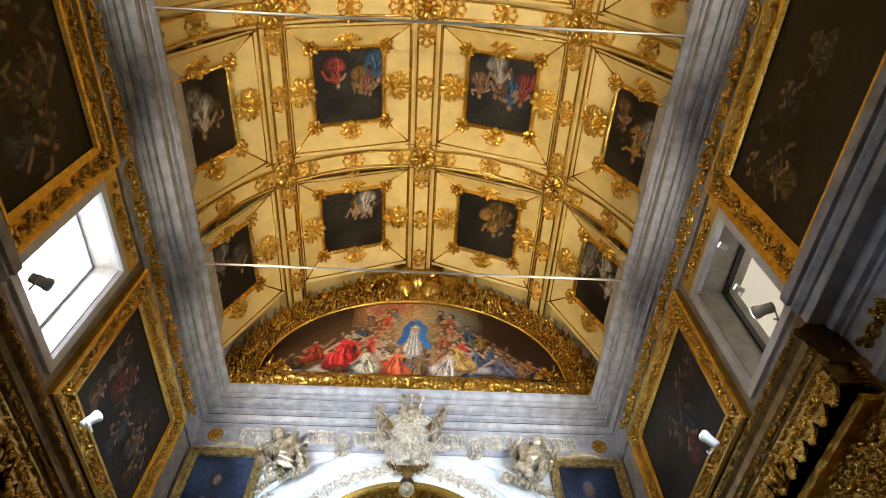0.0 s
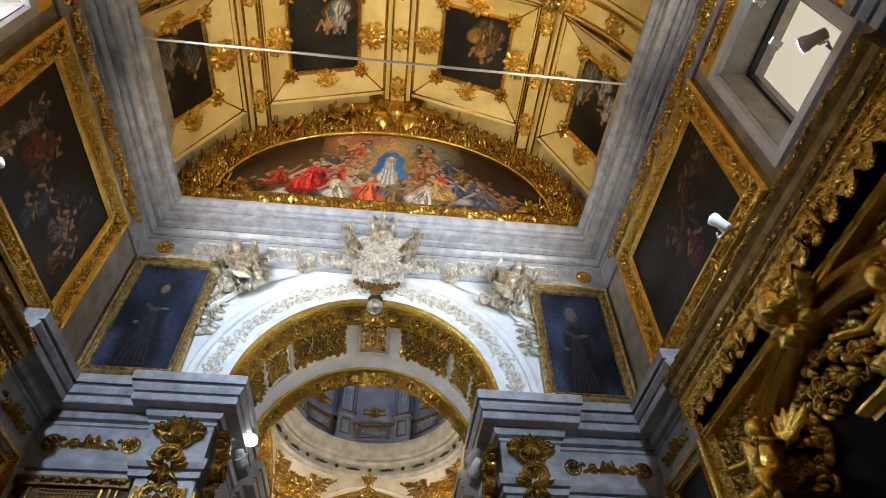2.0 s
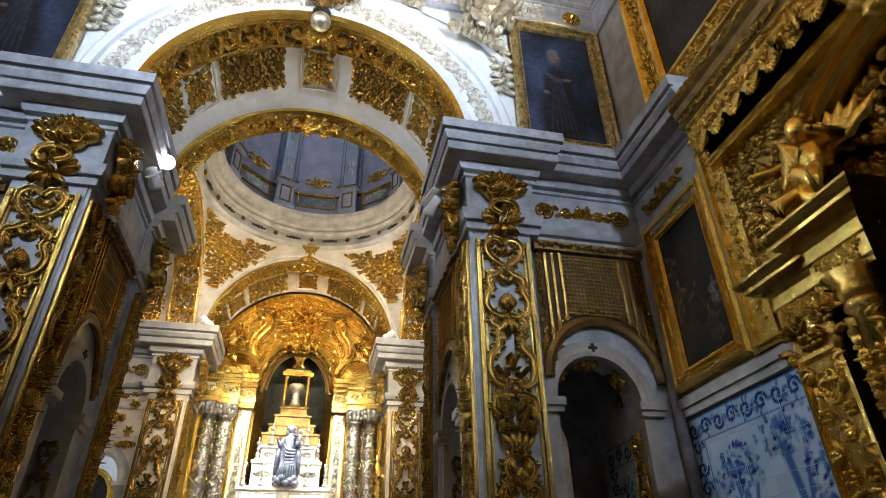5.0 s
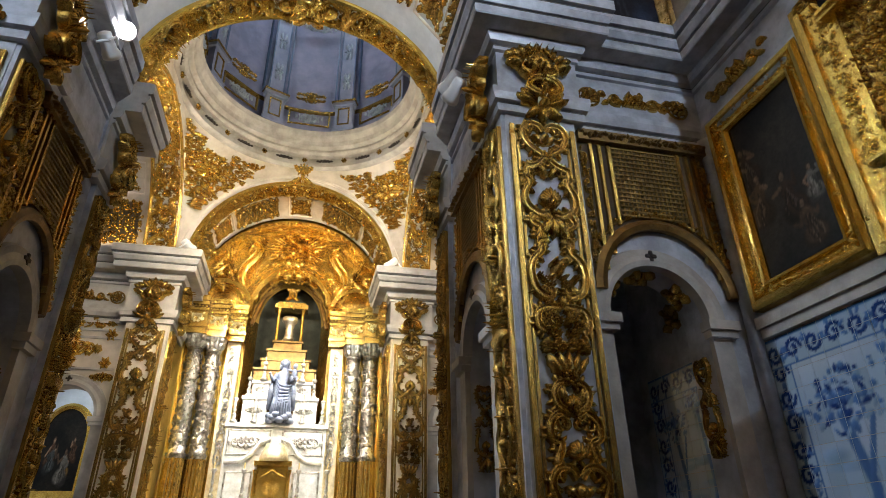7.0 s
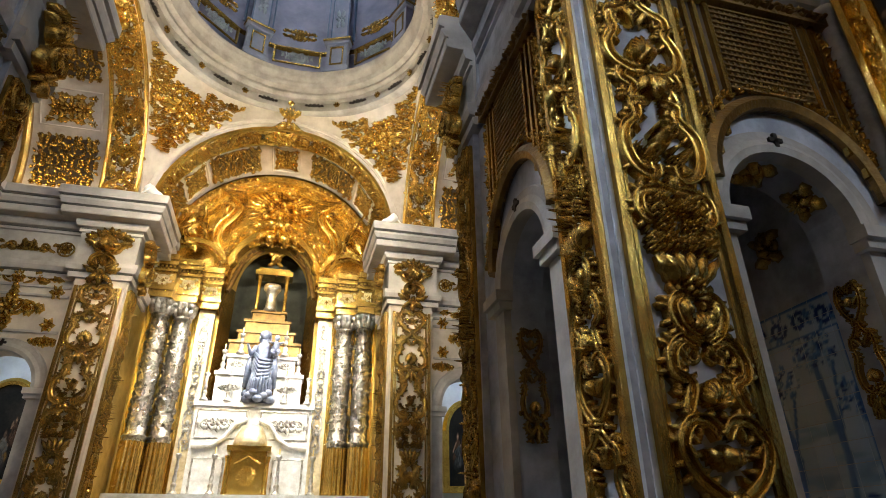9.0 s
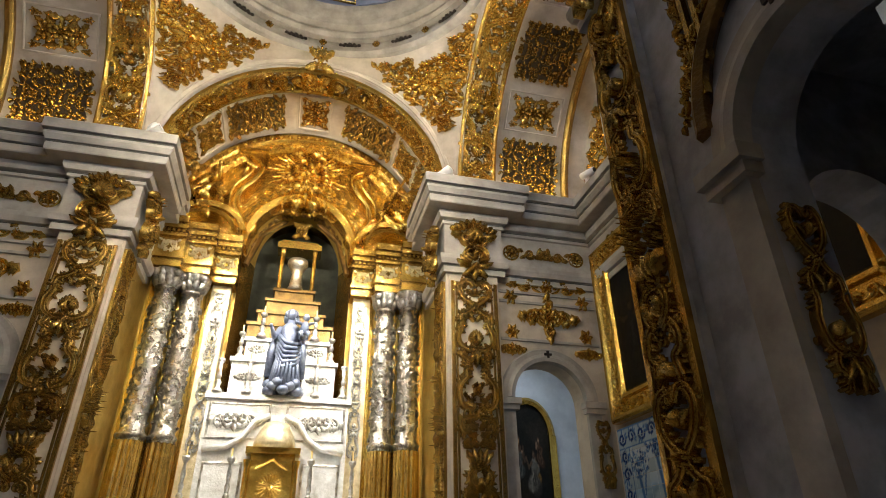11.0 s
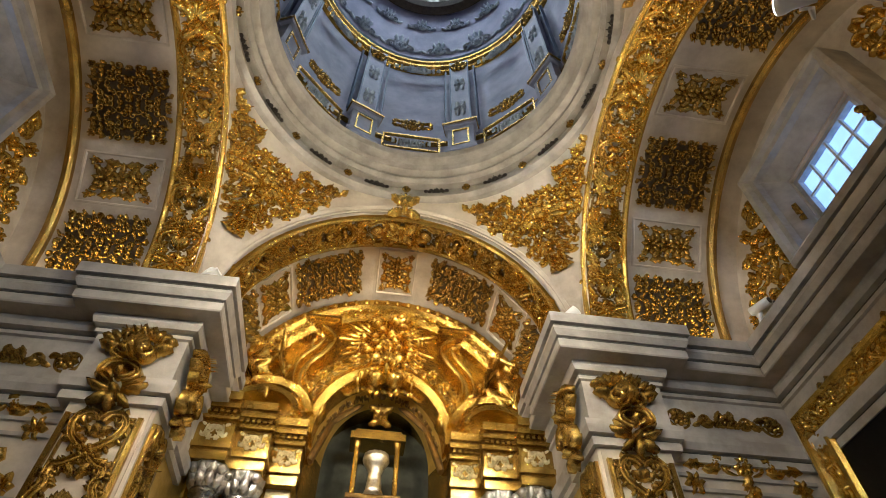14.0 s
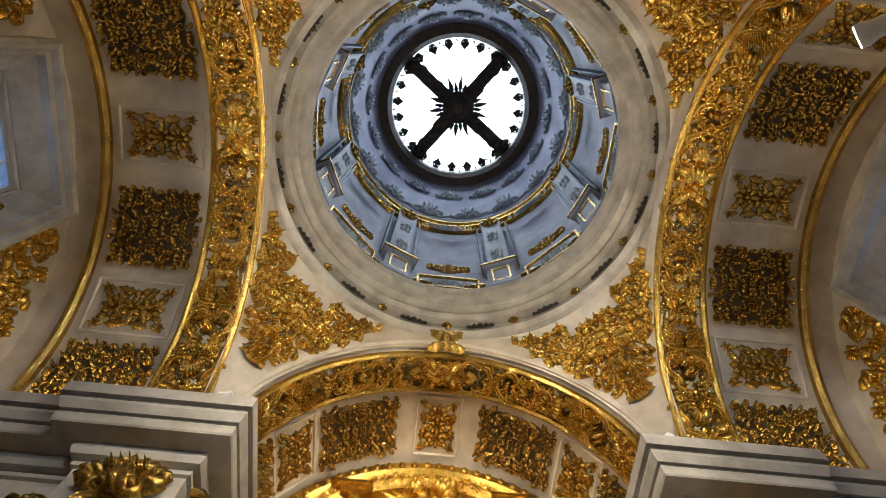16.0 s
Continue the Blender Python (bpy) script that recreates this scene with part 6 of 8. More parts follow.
for s in (-1, 1):
    for yp, sign, cr_m in ((WY - 0.15, -1, PIER[s]), (FY - 0.15, -1, FAR[s])):
        base = 0.0 if yp < 10 else STEP
        xm = CX + s * (PD + PW / 2 - 0.02)
        pilaster(north(xm, base, 0.0, yp), PW, m_pil, "marble pilaster with carved gilded shells and strapwork", MARBLE if yp < 10 else PLASTER, 0.01, 5.12 - base)
        part("capital_carving", m_cap, GOLD, CORNICE[s], "gilded shell capital", at=north(xm, 5.62, 0.06, yp))
        part("frieze_ornament", m_low_long, GOLD_OLD, CORNICE[s], at=north(CX + s * 3.42, 5.6, 0.03, yp + 0.15))
        for d in (2.93, 3.92):
            part("frieze_rosette", m_low_ros, GOLD_OLD, CORNICE[s], at=north(CX + s * d, 5.6, 0.03, yp + 0.15))
    # faces towards the passage: narrow pilasters at both ends, screen and arch between
    for y0, y1 in ((WY - 0.15, WY + 0.36), (BY - 0.36, BY + 0.12), (FY - 0.15, FY + 0.36)):
        base = STEP if y0 > 15 else 0.0
        pilaster(side_wall(s, (y0 + y1) / 2, base, 0.0, PD - 0.055), y1 - y0 - 0.02, m_pil_n, "narrow marble pilaster with carved gilded foliage", MARBLE if y0 < 15 else PLASTER, 0.01, 5.12 - base)
        part("capital_carving", m_cap, GOLD, CORNICE[s], "gilded shell capital", at=side_wall(s, (y0 + y1) / 2, 5.62, 0.1, PD - 0.05) @ Matrix.Diagonal((0.8, 1, 1, 1)))
    for y in (8.85, 3.0, 1.4, -0.2):
        part("frieze_ornament", m_low_long, GOLD_OLD, CORNICE[s], at=side_wall(s, y, 5.6, 0.03))
    for y in (2.2, 0.6):
        part("frieze_rosette", m_low_ros, GOLD_OLD, CORNICE[s], at=side_wall(s, y, 5.6, 0.03))
    pilaster(basis((CX + s * (PD + PW / 2), BY + 0.12, 0), (-1, 0, 0), (0, 0, 1), (0, 1, 0)), PW - 0.02, m_pil, "marble pilaster with carved gilded shells and strapwork", MARBLE, STEP, 5.12)
    screen(north(DOOR_X if s > 0 else 2 * CX - DOOR_X, 4.12, 0.01, WY) @ Matrix.Translation((0.12 * s, 0, 0)), 1.36, 0.95)
    screen(side_wall(s, 10.5, 4.12, 0.01, PD), 1.2, 0.95)
    dx = DOOR_X if s > 0 else 2 * CX - DOOR_X
    small_arch(north(dx, DOOR_Z, 0.0, WY), DOOR_R)
    small_arch(side_wall(s, 10.5, DOOR_Z, 0.0, PD), 0.42)
    dx2 = CX + s * (DOOR_X + 0.06 - CX)
    small_arch(north(dx2, DOOR_Z + 0.25, 0.0, FY), DOOR_R + 0.03, drop=3.0)


# ---- crossing: side arms ----
m_latt2 = shared("lattice_carving|b", lambda: bent(foliage(0.9, 0.84, 19, 0.08, 0.09, True), 2.2), GOLD_OLD)
m_cart4 = shared("coffer_flowers|b", lambda: bent(three_flowers(0.80, 0.52), 2.2), GOLD_OLD)
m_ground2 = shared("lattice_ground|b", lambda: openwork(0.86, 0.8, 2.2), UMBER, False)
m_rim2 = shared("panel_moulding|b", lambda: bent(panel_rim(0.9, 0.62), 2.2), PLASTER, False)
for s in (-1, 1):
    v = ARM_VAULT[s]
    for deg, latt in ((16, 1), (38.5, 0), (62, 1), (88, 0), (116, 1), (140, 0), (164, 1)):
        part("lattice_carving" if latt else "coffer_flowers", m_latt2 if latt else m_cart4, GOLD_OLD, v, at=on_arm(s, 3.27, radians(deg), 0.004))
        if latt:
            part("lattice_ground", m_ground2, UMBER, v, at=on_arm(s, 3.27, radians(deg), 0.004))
        if not latt:
            part("panel_moulding", m_rim2, PLASTER, v, at=on_arm(s, 3.27, radians(deg), 0.004))
    # rib of the arch towards the crossing
    R = 2.06
    part("arch_rib", arc_sweep([(2.25, 2.12), (R, 2.12), (R, 2.68), (2.25, 2.68)], 0, math.pi, 56, lambda a, r, w: (CX + s * w, DY + r * math.cos(a), ZC + r * math.sin(a))), PLASTER, v, "cream rib of the crossing arch")
    for sg in (-1, 1):
        part("rib_carving", candelabra(3.12, 0.50, 8, 0.13, 0.44).mapped(lambda x, y, z: soffit_arm(R, s, 2.40)(x, sg * (y + 3.15), z)), GOLD, v, "gilded strapwork on the arch rib", True)
    # low brown filler gives the rib carving its shaded gaps by colour
    part("carved_ground", foliage(0.42, 6.3, 28, 0.09, 0.03).mapped(soffit_arm(R, s, 2.40)), GOLD_BROWN, v, "low foliage coloured brown as shade behind the strapwork", True)
    for e in (2.16, 2.66):
        part("gilt_rib", arc_sweep([(R + 0.005, e - 0.035), (R - 0.04, e - 0.03), (R - 0.06, e), (R - 0.04, e + 0.03), (R + 0.005, e + 0.035)], 0, math.pi, 56, lambda a, r, w: (CX + s * w, DY + r * math.cos(a), ZC + r * math.sin(a))), GOLD, v)
    part("gilt_rib", arc_sweep([(2.205, 3.80), (2.14, 3.80), (2.11, 3.84), (2.14, 3.90), (2.205, 3.94)], 0, math.pi, 56, lambda a, r, w: (CX + s * w, DY + r * math.cos(a), ZC + r * math.sin(a))), GOLD_OLD, v)
    part("key_ornament", cartouche(0.5, 0.55, 0.14), GOLD, v, "gilded key ornament", True, on_arm(s, 2.4, math.pi / 2, 0.16))
    # end wall: carved lunette beside the window
    def keep(x, y):
        r2 = x * x + (y + 1.05) ** 2
        return r2 < 1.98 ** 2 and (abs(x) > 0.98 or y > 0.86)
    part("lunette_carving", foliage(4.0, 2.1, 23, 0.17, 0.09, False, keep), GOLD, ARM_WALL[s], "gilded foliage round the window", True, side_wall(s, DY, ZC + 1.05, 0.01))
    w0, w1, h0, h1 = SW
    W, H = (w1 - w0) / 2, (h1 - h0) / 2
    win = thing("window_arm", "small blue-lit window with grid of panes", "window", at=side_wall(s, DY, (h0 + h1) / 2))
    win["kind"] = "structure"
    part("surround", moulding([(-W - 0.30, -H - 0.2), (W + 0.30, -H - 0.2), (W + 0.30, H + 0.32), (-W - 0.30, H + 0.32)], [(0, 0.0), (0, 0.34), (0.04, 0.38), (0.08, 0.36), (0.10, 0.30), (0.14, 0.28), (0.15, 0.20), (0.29, 0.02), (0.30, -0.02), (0.1, -0.02)], True), STONE, win, "moulded stone surround with splayed reveal")
    part("window_frame", moulding([(-W, -H), (W, -H), (W, H), (-W, H)], [(0, -0.12), (0, -0.04), (0.05, -0.04), (0.05, -0.12)], True), MARBLE, win)
    for i in range(1, 4):
        part("mullion", Shape().box(-W + 2 * W * i / 4 - 0.012, -H, -0.10, -W + 2 * W * i / 4 + 0.012, H, -0.06), WHITE, win)
    for i in range(1, 3):
        part("transom", Shape().box(-W, -H + 2 * H * i / 3 - 0.012, -0.095, W, -H + 2 * H * i / 3 + 0.012, -0.065), WHITE, win)
    m_fl = shared("window_flower", lambda: cartouche(0.32, 0.3, 0.07), GOLD_OLD)
    for q in (-1, 1):
        part("window_flower", m_fl, GOLD_OLD, win, at=pose(q * (W + 0.06), -0.05, 0.05, 0, q * 55, 0))
    b = Shape().box(min(CX + s * (HW + 0.12), CX + s * (HW + 0.15)), w0 + 0.003, h0 + 0.003, max(CX + s * (HW + 0.12), CX + s * (HW + 0.15)), w1 - 0.003, h1 - 0.003)
    structure("backdrop_sky_arm", b, DAYBLUE, "bright blue sky outside the side window")
    # big painting, friezes, tiles
    picture("large_painting", "very large dark oil painting in a gilt rope frame", side_wall(s, DY, 4.45, 0.004), 4.2, 2.4, 0.34, OIL_ARMS[(s + 1) // 2], GOLD, "paintings of the side arms", 0.06)
    for y in (12.4, 13.4, 14.44, 15.44):
        part("frieze_ornament", m_low_long, GOLD_OLD, CORNICE[s], at=side_wall(s, y, 5.6, 0.03))
    for y in (12.9, 13.92, 14.94):
        part("frieze_rosette", m_low_ros, GOLD_OLD, CORNICE[s], at=side_wall(s, y, 5.6, 0.03))
    # gilded applied ornament on the far wall
    for x, z, wdt, hgt, kind in ((3.42, 5.12, 1.05, 0.2, 0), (3.42, 4.66, 0.8, 0.55, 1), (2.88, 4.92, 0.2, 0.16, 2), (3.94, 4.92, 0.2, 0.16, 2), (2.88, 4.42, 0.2, 0.16, 2), (3.94, 4.42, 0.2, 0.16, 2), (2.86, 4.18, 0.36, 0.16, 0), (3.95, 4.18, 0.36, 0.16, 0)):
        key = "wall_ornament|%d %.2f" % (kind, wdt)
        mk = {0: lambda: arabesque(wdt, hgt, 0.05), 1: lambda: (lambda o: (o.add(arabesque(wdt, hgt * 0.55, 0.07)), o.add(arabesque(hgt, wdt * 0.3, 0.06), pose(0, 0, 0, 0, 0, 90)), o)[-1])(Ornament()), 2: lambda: (lambda o: (o.rosette(0, 0, wdt * 0.45, 6, 0.05), o)[-1])(Ornament())}[kind]
        part("wall_ornament", shared(key, mk, GOLD), GOLD, FAR[s], at=north(CX + s * x, z, 0.003, FY) @ Matrix.Diagonal((1.12, 1.35, 1.3, 1)))
    for k in range(5):
        zz = (4.32, 4.86, 5.0)[k] if k < 3 else None
        if zz:
            part("string_course", Shape().box(CX + s * 3.42 - 0.7, FY - 0.03, zz - 0.02, CX + s * 3.42 + 0.7, FY - 0.002, zz + 0.015), STONE, FAR[s])
    part("jamb_ornament", shared("jamb_ornament", lambda: candelabra(0.8, 0.2, 9, 0.06, 0.4), GOLD_OLD), GOLD_OLD, FAR[s], at=north(CX + s * (DOOR_X + 0.06 - CX + 0.66), 3.3, 0.04, FY))

# pendentive carving
def pend_map(qx, qy):
    def fn(x, y, z):
        zz = 7.42 + 1.22 * (y + 0.5)
        a = radians(45) + x * 0.9
        dx, dy = math.cos(a), math.sin(a)
        sc = HS / max(abs(dx), abs(dy))
        side = HS * math.tan(radians(45) - abs(a - radians(45)))
        zl = ZC + math.sqrt(max(0.0, PD * PD - side * side)) if side < PD else ZC
        v = min(1.0, max(0.0, (zz - zl) / (RING_Z - zl))) ** 1.35
        r = sc + (RING_R - sc) * v - z
        return (CX + qx * dx * r, DY + qy * dy * r, zz - z * 0.35)
    return fn


pf = foliage(1.0, 1.0, 29, 0.058, 0.12, False, lambda x, y: abs(x) < 0.05 + 0.45 * (y + 0.5) ** 1.3 and not (y > 0.40 and abs(x) < 0.14))
pf_low = foliage(0.95, 0.97, 30, 0.05, 0.035, False, lambda x, y: abs(x) < 0.04 + 0.42 * (y + 0.5) ** 1.3 and not (y > 0.38 and abs(x) < 0.14))
pr_ = Ornament()
pr_.rosette(0, 0.1, 0.15, 9, 0.1)
pf.add(pr_)
for qx in (-1, 1):
    for qy in (-1, 1):
        part("pendentive_carving", pf.mapped(pend_map(qx, qy)), GOLD, CROSSING[qx, qy], "gilded shell and foliage in the corner", True)
        # brown under-layer, coloured as the shade between the pendentive leaves
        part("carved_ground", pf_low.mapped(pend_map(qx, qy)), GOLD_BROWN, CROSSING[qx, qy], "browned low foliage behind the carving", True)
# rim mouldings along the arches of the crossing
for sg, yy in ((-1, DY - HS), (1, DY + HS)):
    part("arch_edge", arc_sweep([(2.02, -0.03), (2.06, -0.05), (2.1, -0.03), (2.1, 0.03), (2.02, 0.03)], 0, math.pi, 56, lambda a, r, w: (CX + r * math.cos(a), yy + w * sg, ZC + r * math.sin(a))), PLASTER, wall_arch if sg < 0 else wall_chancel_arch)

# ring: small bronze garlands
m_gar = shared("ring_garland", lambda: arabesque(0.34, 0.09, 0.04), IRON)
m_gar2 = shared("ring_rosette", lambda: (lambda o: (o.rosette(0, 0, 0.06, 6, 0.05), o)[-1])(Ornament()), GOLD_OLD)
for k in range(32):
    a = 2 * math.pi * k / 32
    c, q = math.cos(a), math.sin(a)
    part("ring_garland" if k % 2 else "ring_rosette", m_gar if k % 2 else m_gar2, IRON, dome_ring, at=basis((CX + 2.135 * c, DY + 2.135 * q, 8.94), (q, -c, 0), (0, 0, 1), (-c, -q, 0)))

# ---- drum and dome ----
BLUEGREY = mat("blue_grey_panel", (0.21, 0.235, 0.34), 0.5, 0.0, second=(0.14, 0.165, 0.26), scale=3, bump=0.06)


def on_drum(a, z, off=0.0, R=2.0):
    c, q = math.cos(a), math.sin(a)
    return basis((CX + (R - off) * c, DY + (R - off) * q, z), (q, -c, 0), (0, 0, 1), (-c, -q, 0))


def ring_part(name, prof, material, label="", n=64):
    return part(name, Shape().sheet(lambda u, v: (CX + prof[round(v * (len(prof) - 1))][0] * math.cos(2 * math.pi * u), DY + prof[round(v * (len(prof) - 1))][0] * math.sin(2 * math.pi * u), prof[round(v * (len(prof) - 1))][1]), n, len(prof) - 1, wrap_u=True), material, dome, label)


ring_part("dado_rail", [(2.15, 10.18), (2.09, 10.20), (2.09, 10.24), (2.11, 10.26), (2.15, 10.27)], GOLD_OLD, "gilded rail of the drum")
ring_part("plinth_rail", [(2.15, 9.58), (2.11, 9.59), (2.11, 9.63), (2.15, 9.64)], GOLD_OLD, "gilded plinth line of the drum")
ring_part("drum_cornice", [(2.15, 12.84), (2.08, 12.88), (2.07, 12.94), (2.02, 12.97), (2.01, 13.04), (1.98, 13.06), (1.98, 13.12), (2.1, 13.18)], GOLD_OLD, "gilded cornice of the drum")
ring_part("dome_fillet", [(2.03, 13.24), (2.00, 13.26), (2.00, 13.30), (2.04, 13.32)], BLUE_DARK, "dark moulding over the cornice")
m_dpan = shared("drum_ornament|wide", lambda: bent(spray(0.8, 0.24, 0.05, 6), 2.15, 0), GREYBLUE)
m_dpan2 = shared("drum_ornament|gold", lambda: bent(spray(0.62, 0.3, 0.05, 7), 2.15, 0), GOLD_OLD)
m_dsm = shared("drum_ornament|small", lambda: (lambda o: (o.rosette(0, 0, 0.10, 6, 0.05), [o.leaf(q * 0.03, t * 0.05, t * (1.57 - 0.35 * q), 0.2, 0.08, 0.04, 0.5 * q * t) for q in (-1, 1) for t in (-1, 1)], o)[-1])(Ornament()), GREYBLUE)
for k in range(8):
    a = radians(22.5 + 45 * k)
    ped = Shape().box(-0.2, -0.70, -0.02, 0.2, 0.0, 0.12).add(Shape().box(-0.25, -0.02, -0.02, 0.25, 0.05, 0.17)).add(Shape().box(-0.24, -0.70, -0.02, 0.24, -0.60, 0.16))
    p_ = part("pedestal", ped, BLUEGREY, dome, "blue-grey pedestal of the drum", at=on_drum(a, 10.24))
    part("pedestal_cap", Shape().box(-0.27, 0.05, -0.02, 0.27, 0.09, 0.19), GOLD_OLD, p_)
    part("pedestal_panel", moulding([(-0.13, -0.54), (0.13, -0.54), (0.13, -0.10), (-0.13, -0.10)], [(0, 0.115), (0, 0.14), (0.025, 0.14), (0.03, 0.115)], True), GOLD_OLD, p_)
    part("drum_pilaster", Shape().box(-0.16, 0.09, -0.03, 0.16, 2.62, 0.06), BLUEGREY, dome, at=on_drum(a, 10.24))
    for e in (-0.16, 0.16):
        part("drum_fillet", Shape().box(e - 0.012, 0.09, 0.05, e + 0.012, 2.62, 0.075), BLUE_DARK, dome, at=on_drum(a, 10.24))
    for z in (10.95, 11.85):
        part("drum_ornament", m_dsm, GREYBLUE, dome, at=on_drum(a, z, 0.06))
    part("drum_ornament", shared("drum_ornament|cap", lambda: palmette(0.4, 0.34, 0.08), GOLD_OLD), GOLD_OLD, dome, at=on_drum(a, 12.62, 0.06))
    b = radians(45 * k)
    w = 0.52
    for e in (-1, 1):
        part("drum_panel_bar", Shape().box(e * w - 0.014, 0.16, -0.05, e * w + 0.014, 2.4, 0.0), BLUE_DARK, dome, at=on_drum(b, 10.24, 0.07))
    part("drum_ornament", m_dpan, GREYBLUE, dome, at=on_drum(b, 12.6, 0.03))
    part("drum_ornament", m_dpan2, GOLD_OLD, dome, at=on_drum(b, 10.48, 0.03))
    part("dado_panel", bent(moulding([(-0.44, -0.2), (0.44, -0.2), (0.44, 0.2), (-0.44, 0.2)], [(0, 0.0), (0, 0.03), (0.03, 0.035), (0.04, 0.0)], True), 2.15, 0), GOLD_OLD, dome, "gilded panel frame of the dado", at=on_drum(b, 9.92, 0.0))
    part("drum_ornament", m_dpan, GREYBLUE, dome, at=on_drum(b, 9.92, 0.02) @ Matrix.Diagonal((0.7, 1.0, 1, 1)))


def dome_piece():
    o = Ornament()
    for q in (-1, 1):
        o.scroll(q * 0.05, -0.06, 0.3 if q > 0 else math.pi - 0.3, 0.12, 1.35, q, 0.024, 2.0, tail=0.05)
        o.scroll(q * 0.2, 0.1, 0.0 if q > 0 else math.pi, 0.09, 1.3, -q, 0.02, 2.0, tail=0.1)
        o.leaf(q * 0.05, 0.1, 1.0 if q > 0 else math.pi - 1.0, 0.24, 0.09, 0.05, 0.5 * q, 6)
        o.leaf(q * 0.26, -0.04, 0.2 if q > 0 else math.pi - 0.2, 0.2, 0.09, 0.05, 0.8 * q, 6)
    o.rosette(0, 0, 0.10, 7, 0.06)
    o.leaf(0, 0.06, math.pi / 2, 0.32, 0.1, 0.05, 0, 6)
    return o


m_dome = shared("dome_ornament", dome_piece, GREYBLUE)
for k in range(16):
    a = 2 * math.pi * (k + 0.5) / 16
    for zz, rr, off, sc in ((13.55, 1.98, 0.0, 0.85 if k % 2 else 1.05), (14.28, 1.78, 0.5, 0.7)):
        c, q = math.cos(a + off * math.pi / 8), math.sin(a + off * math.pi / 8)
        part("dome_ornament", m_dome, GREYBLUE, dome, at=basis((CX + rr * c, DY + rr * q, zz), (q, -c, 0), (-0.3 * c, -0.3 * q, 0.95), (-0.95 * c, -0.95 * q, -0.3)) @ Matrix.Diagonal((sc, sc, 1, 1)))
lantern = thing("lantern_grille", "dark bronze cross-shaped grille in the open lantern", "grille", at=pose(CX, DY, 14.85) @ Matrix.Diagonal((1.075, 1.075, 1.075, 1)))
part("rim", Shape().sheet(lambda u, v: ((1.52, 1.50, 1.34, 1.27, 1.26, 1.34)[round(v * 5)] * math.cos(2 * math.pi * u), (1.52, 1.50, 1.34, 1.27, 1.26, 1.34)[round(v * 5)] * math.sin(2 * math.pi * u), (-0.16, -0.22, -0.22, -0.14, 0.05, 0.05)[round(v * 5)]), 64, 5, wrap_u=True), IRON, lantern)
for k in range(24):
    a = 2 * math.pi * k / 24
    fl = Ornament()
    fl.scroll(0, 0, 0, 0.08, 1.2, 1, 0.018, 1.2, tail=0.06)
    fl.scroll(0, 0, math.pi, 0.08, 1.2, -1, 0.018, 1.2, tail=0.06)
    fl.leaf(0, 0, 1.57, 0.2, 0.1, 0.02)
    fl.ridge([(-0.165, 0.0), (-0.12, 0.08), (0.0, 0.12), (0.12, 0.08), (0.165, 0.0)], 0.012, 1.0)
    part("rim_scroll", shared("rim_scroll", lambda: fl, IRON), IRON, lantern, at=pose(1.24 * math.cos(a), 1.24 * math.sin(a), -0.02, 180, 0, 0) @ pose(0, 0, 0, 0, 0, -math.degrees(a) + 90))
for k in range(4):
    arm_ = Ornament()
    arm_.add(Shape().box(-0.13, 0.2, -0.03, 0.11, 1.3, 0.03))
    arm_.add(vine(1.05, 0.40, 0.05, 50, 0.17), pose(0, 0.75, 0.0, 0, 0, 90))
    part("cross_arm", shared("cross_arm", lambda: arm_, IRON), IRON, lantern, at=pose(0, 0, -0.05, 180, 0, 45 + 90 * k - 8))
hub = Ornament()
hub.knob(0, 0, 0.26, 0.26, 0.14, 12, 4)
hub.ring(0, 0, 0.27, 0.27, 0.04)
part("hub", hub, IRON, lantern, "dark bronze flower hub", at=pose(0, 0, -0.08, 180, 0, 0))
for k in range(28):
    part("ray", shared("ray|%d" % (k % 2), lambda: (lambda o: (o.leaf(0.2, 0, 0, 0.42 if k % 2 else 0.30, 0.075, 0.025, n=4), o)[-1])(Ornament()), IRON), IRON, lantern, at=pose(0, 0, -0.08, 180, 0, 360 * k / 28))
structure("backdrop_lantern", Shape().lathe([(1.62, 15.2), (1.62, 15.23)], 48, (CX, DY, 0)), SKYLIGHT, "bright white sky seen through the lantern")


# ---- high altar ----
retable = thing("altarpiece", "tall gilded and silvered high altar with twin columns and arched top", "altarpiece")
TWO = (-1, 1)
ZE0, ZE1 = 5.42, 6.16


def arch_y(d):
    """The retable is hollow: further back towards its middle."""
    return 18.05 - 0.22 * (abs(d) - 0.9) ** 1.0 * 1.8


DULL_SILVER = mat("tarnished_silver", (0.46, 0.42, 0.35), 0.26, 0.93, second=(0.13, 0.115, 0.09), scale=12, bump=0.3, bump_scale=40)


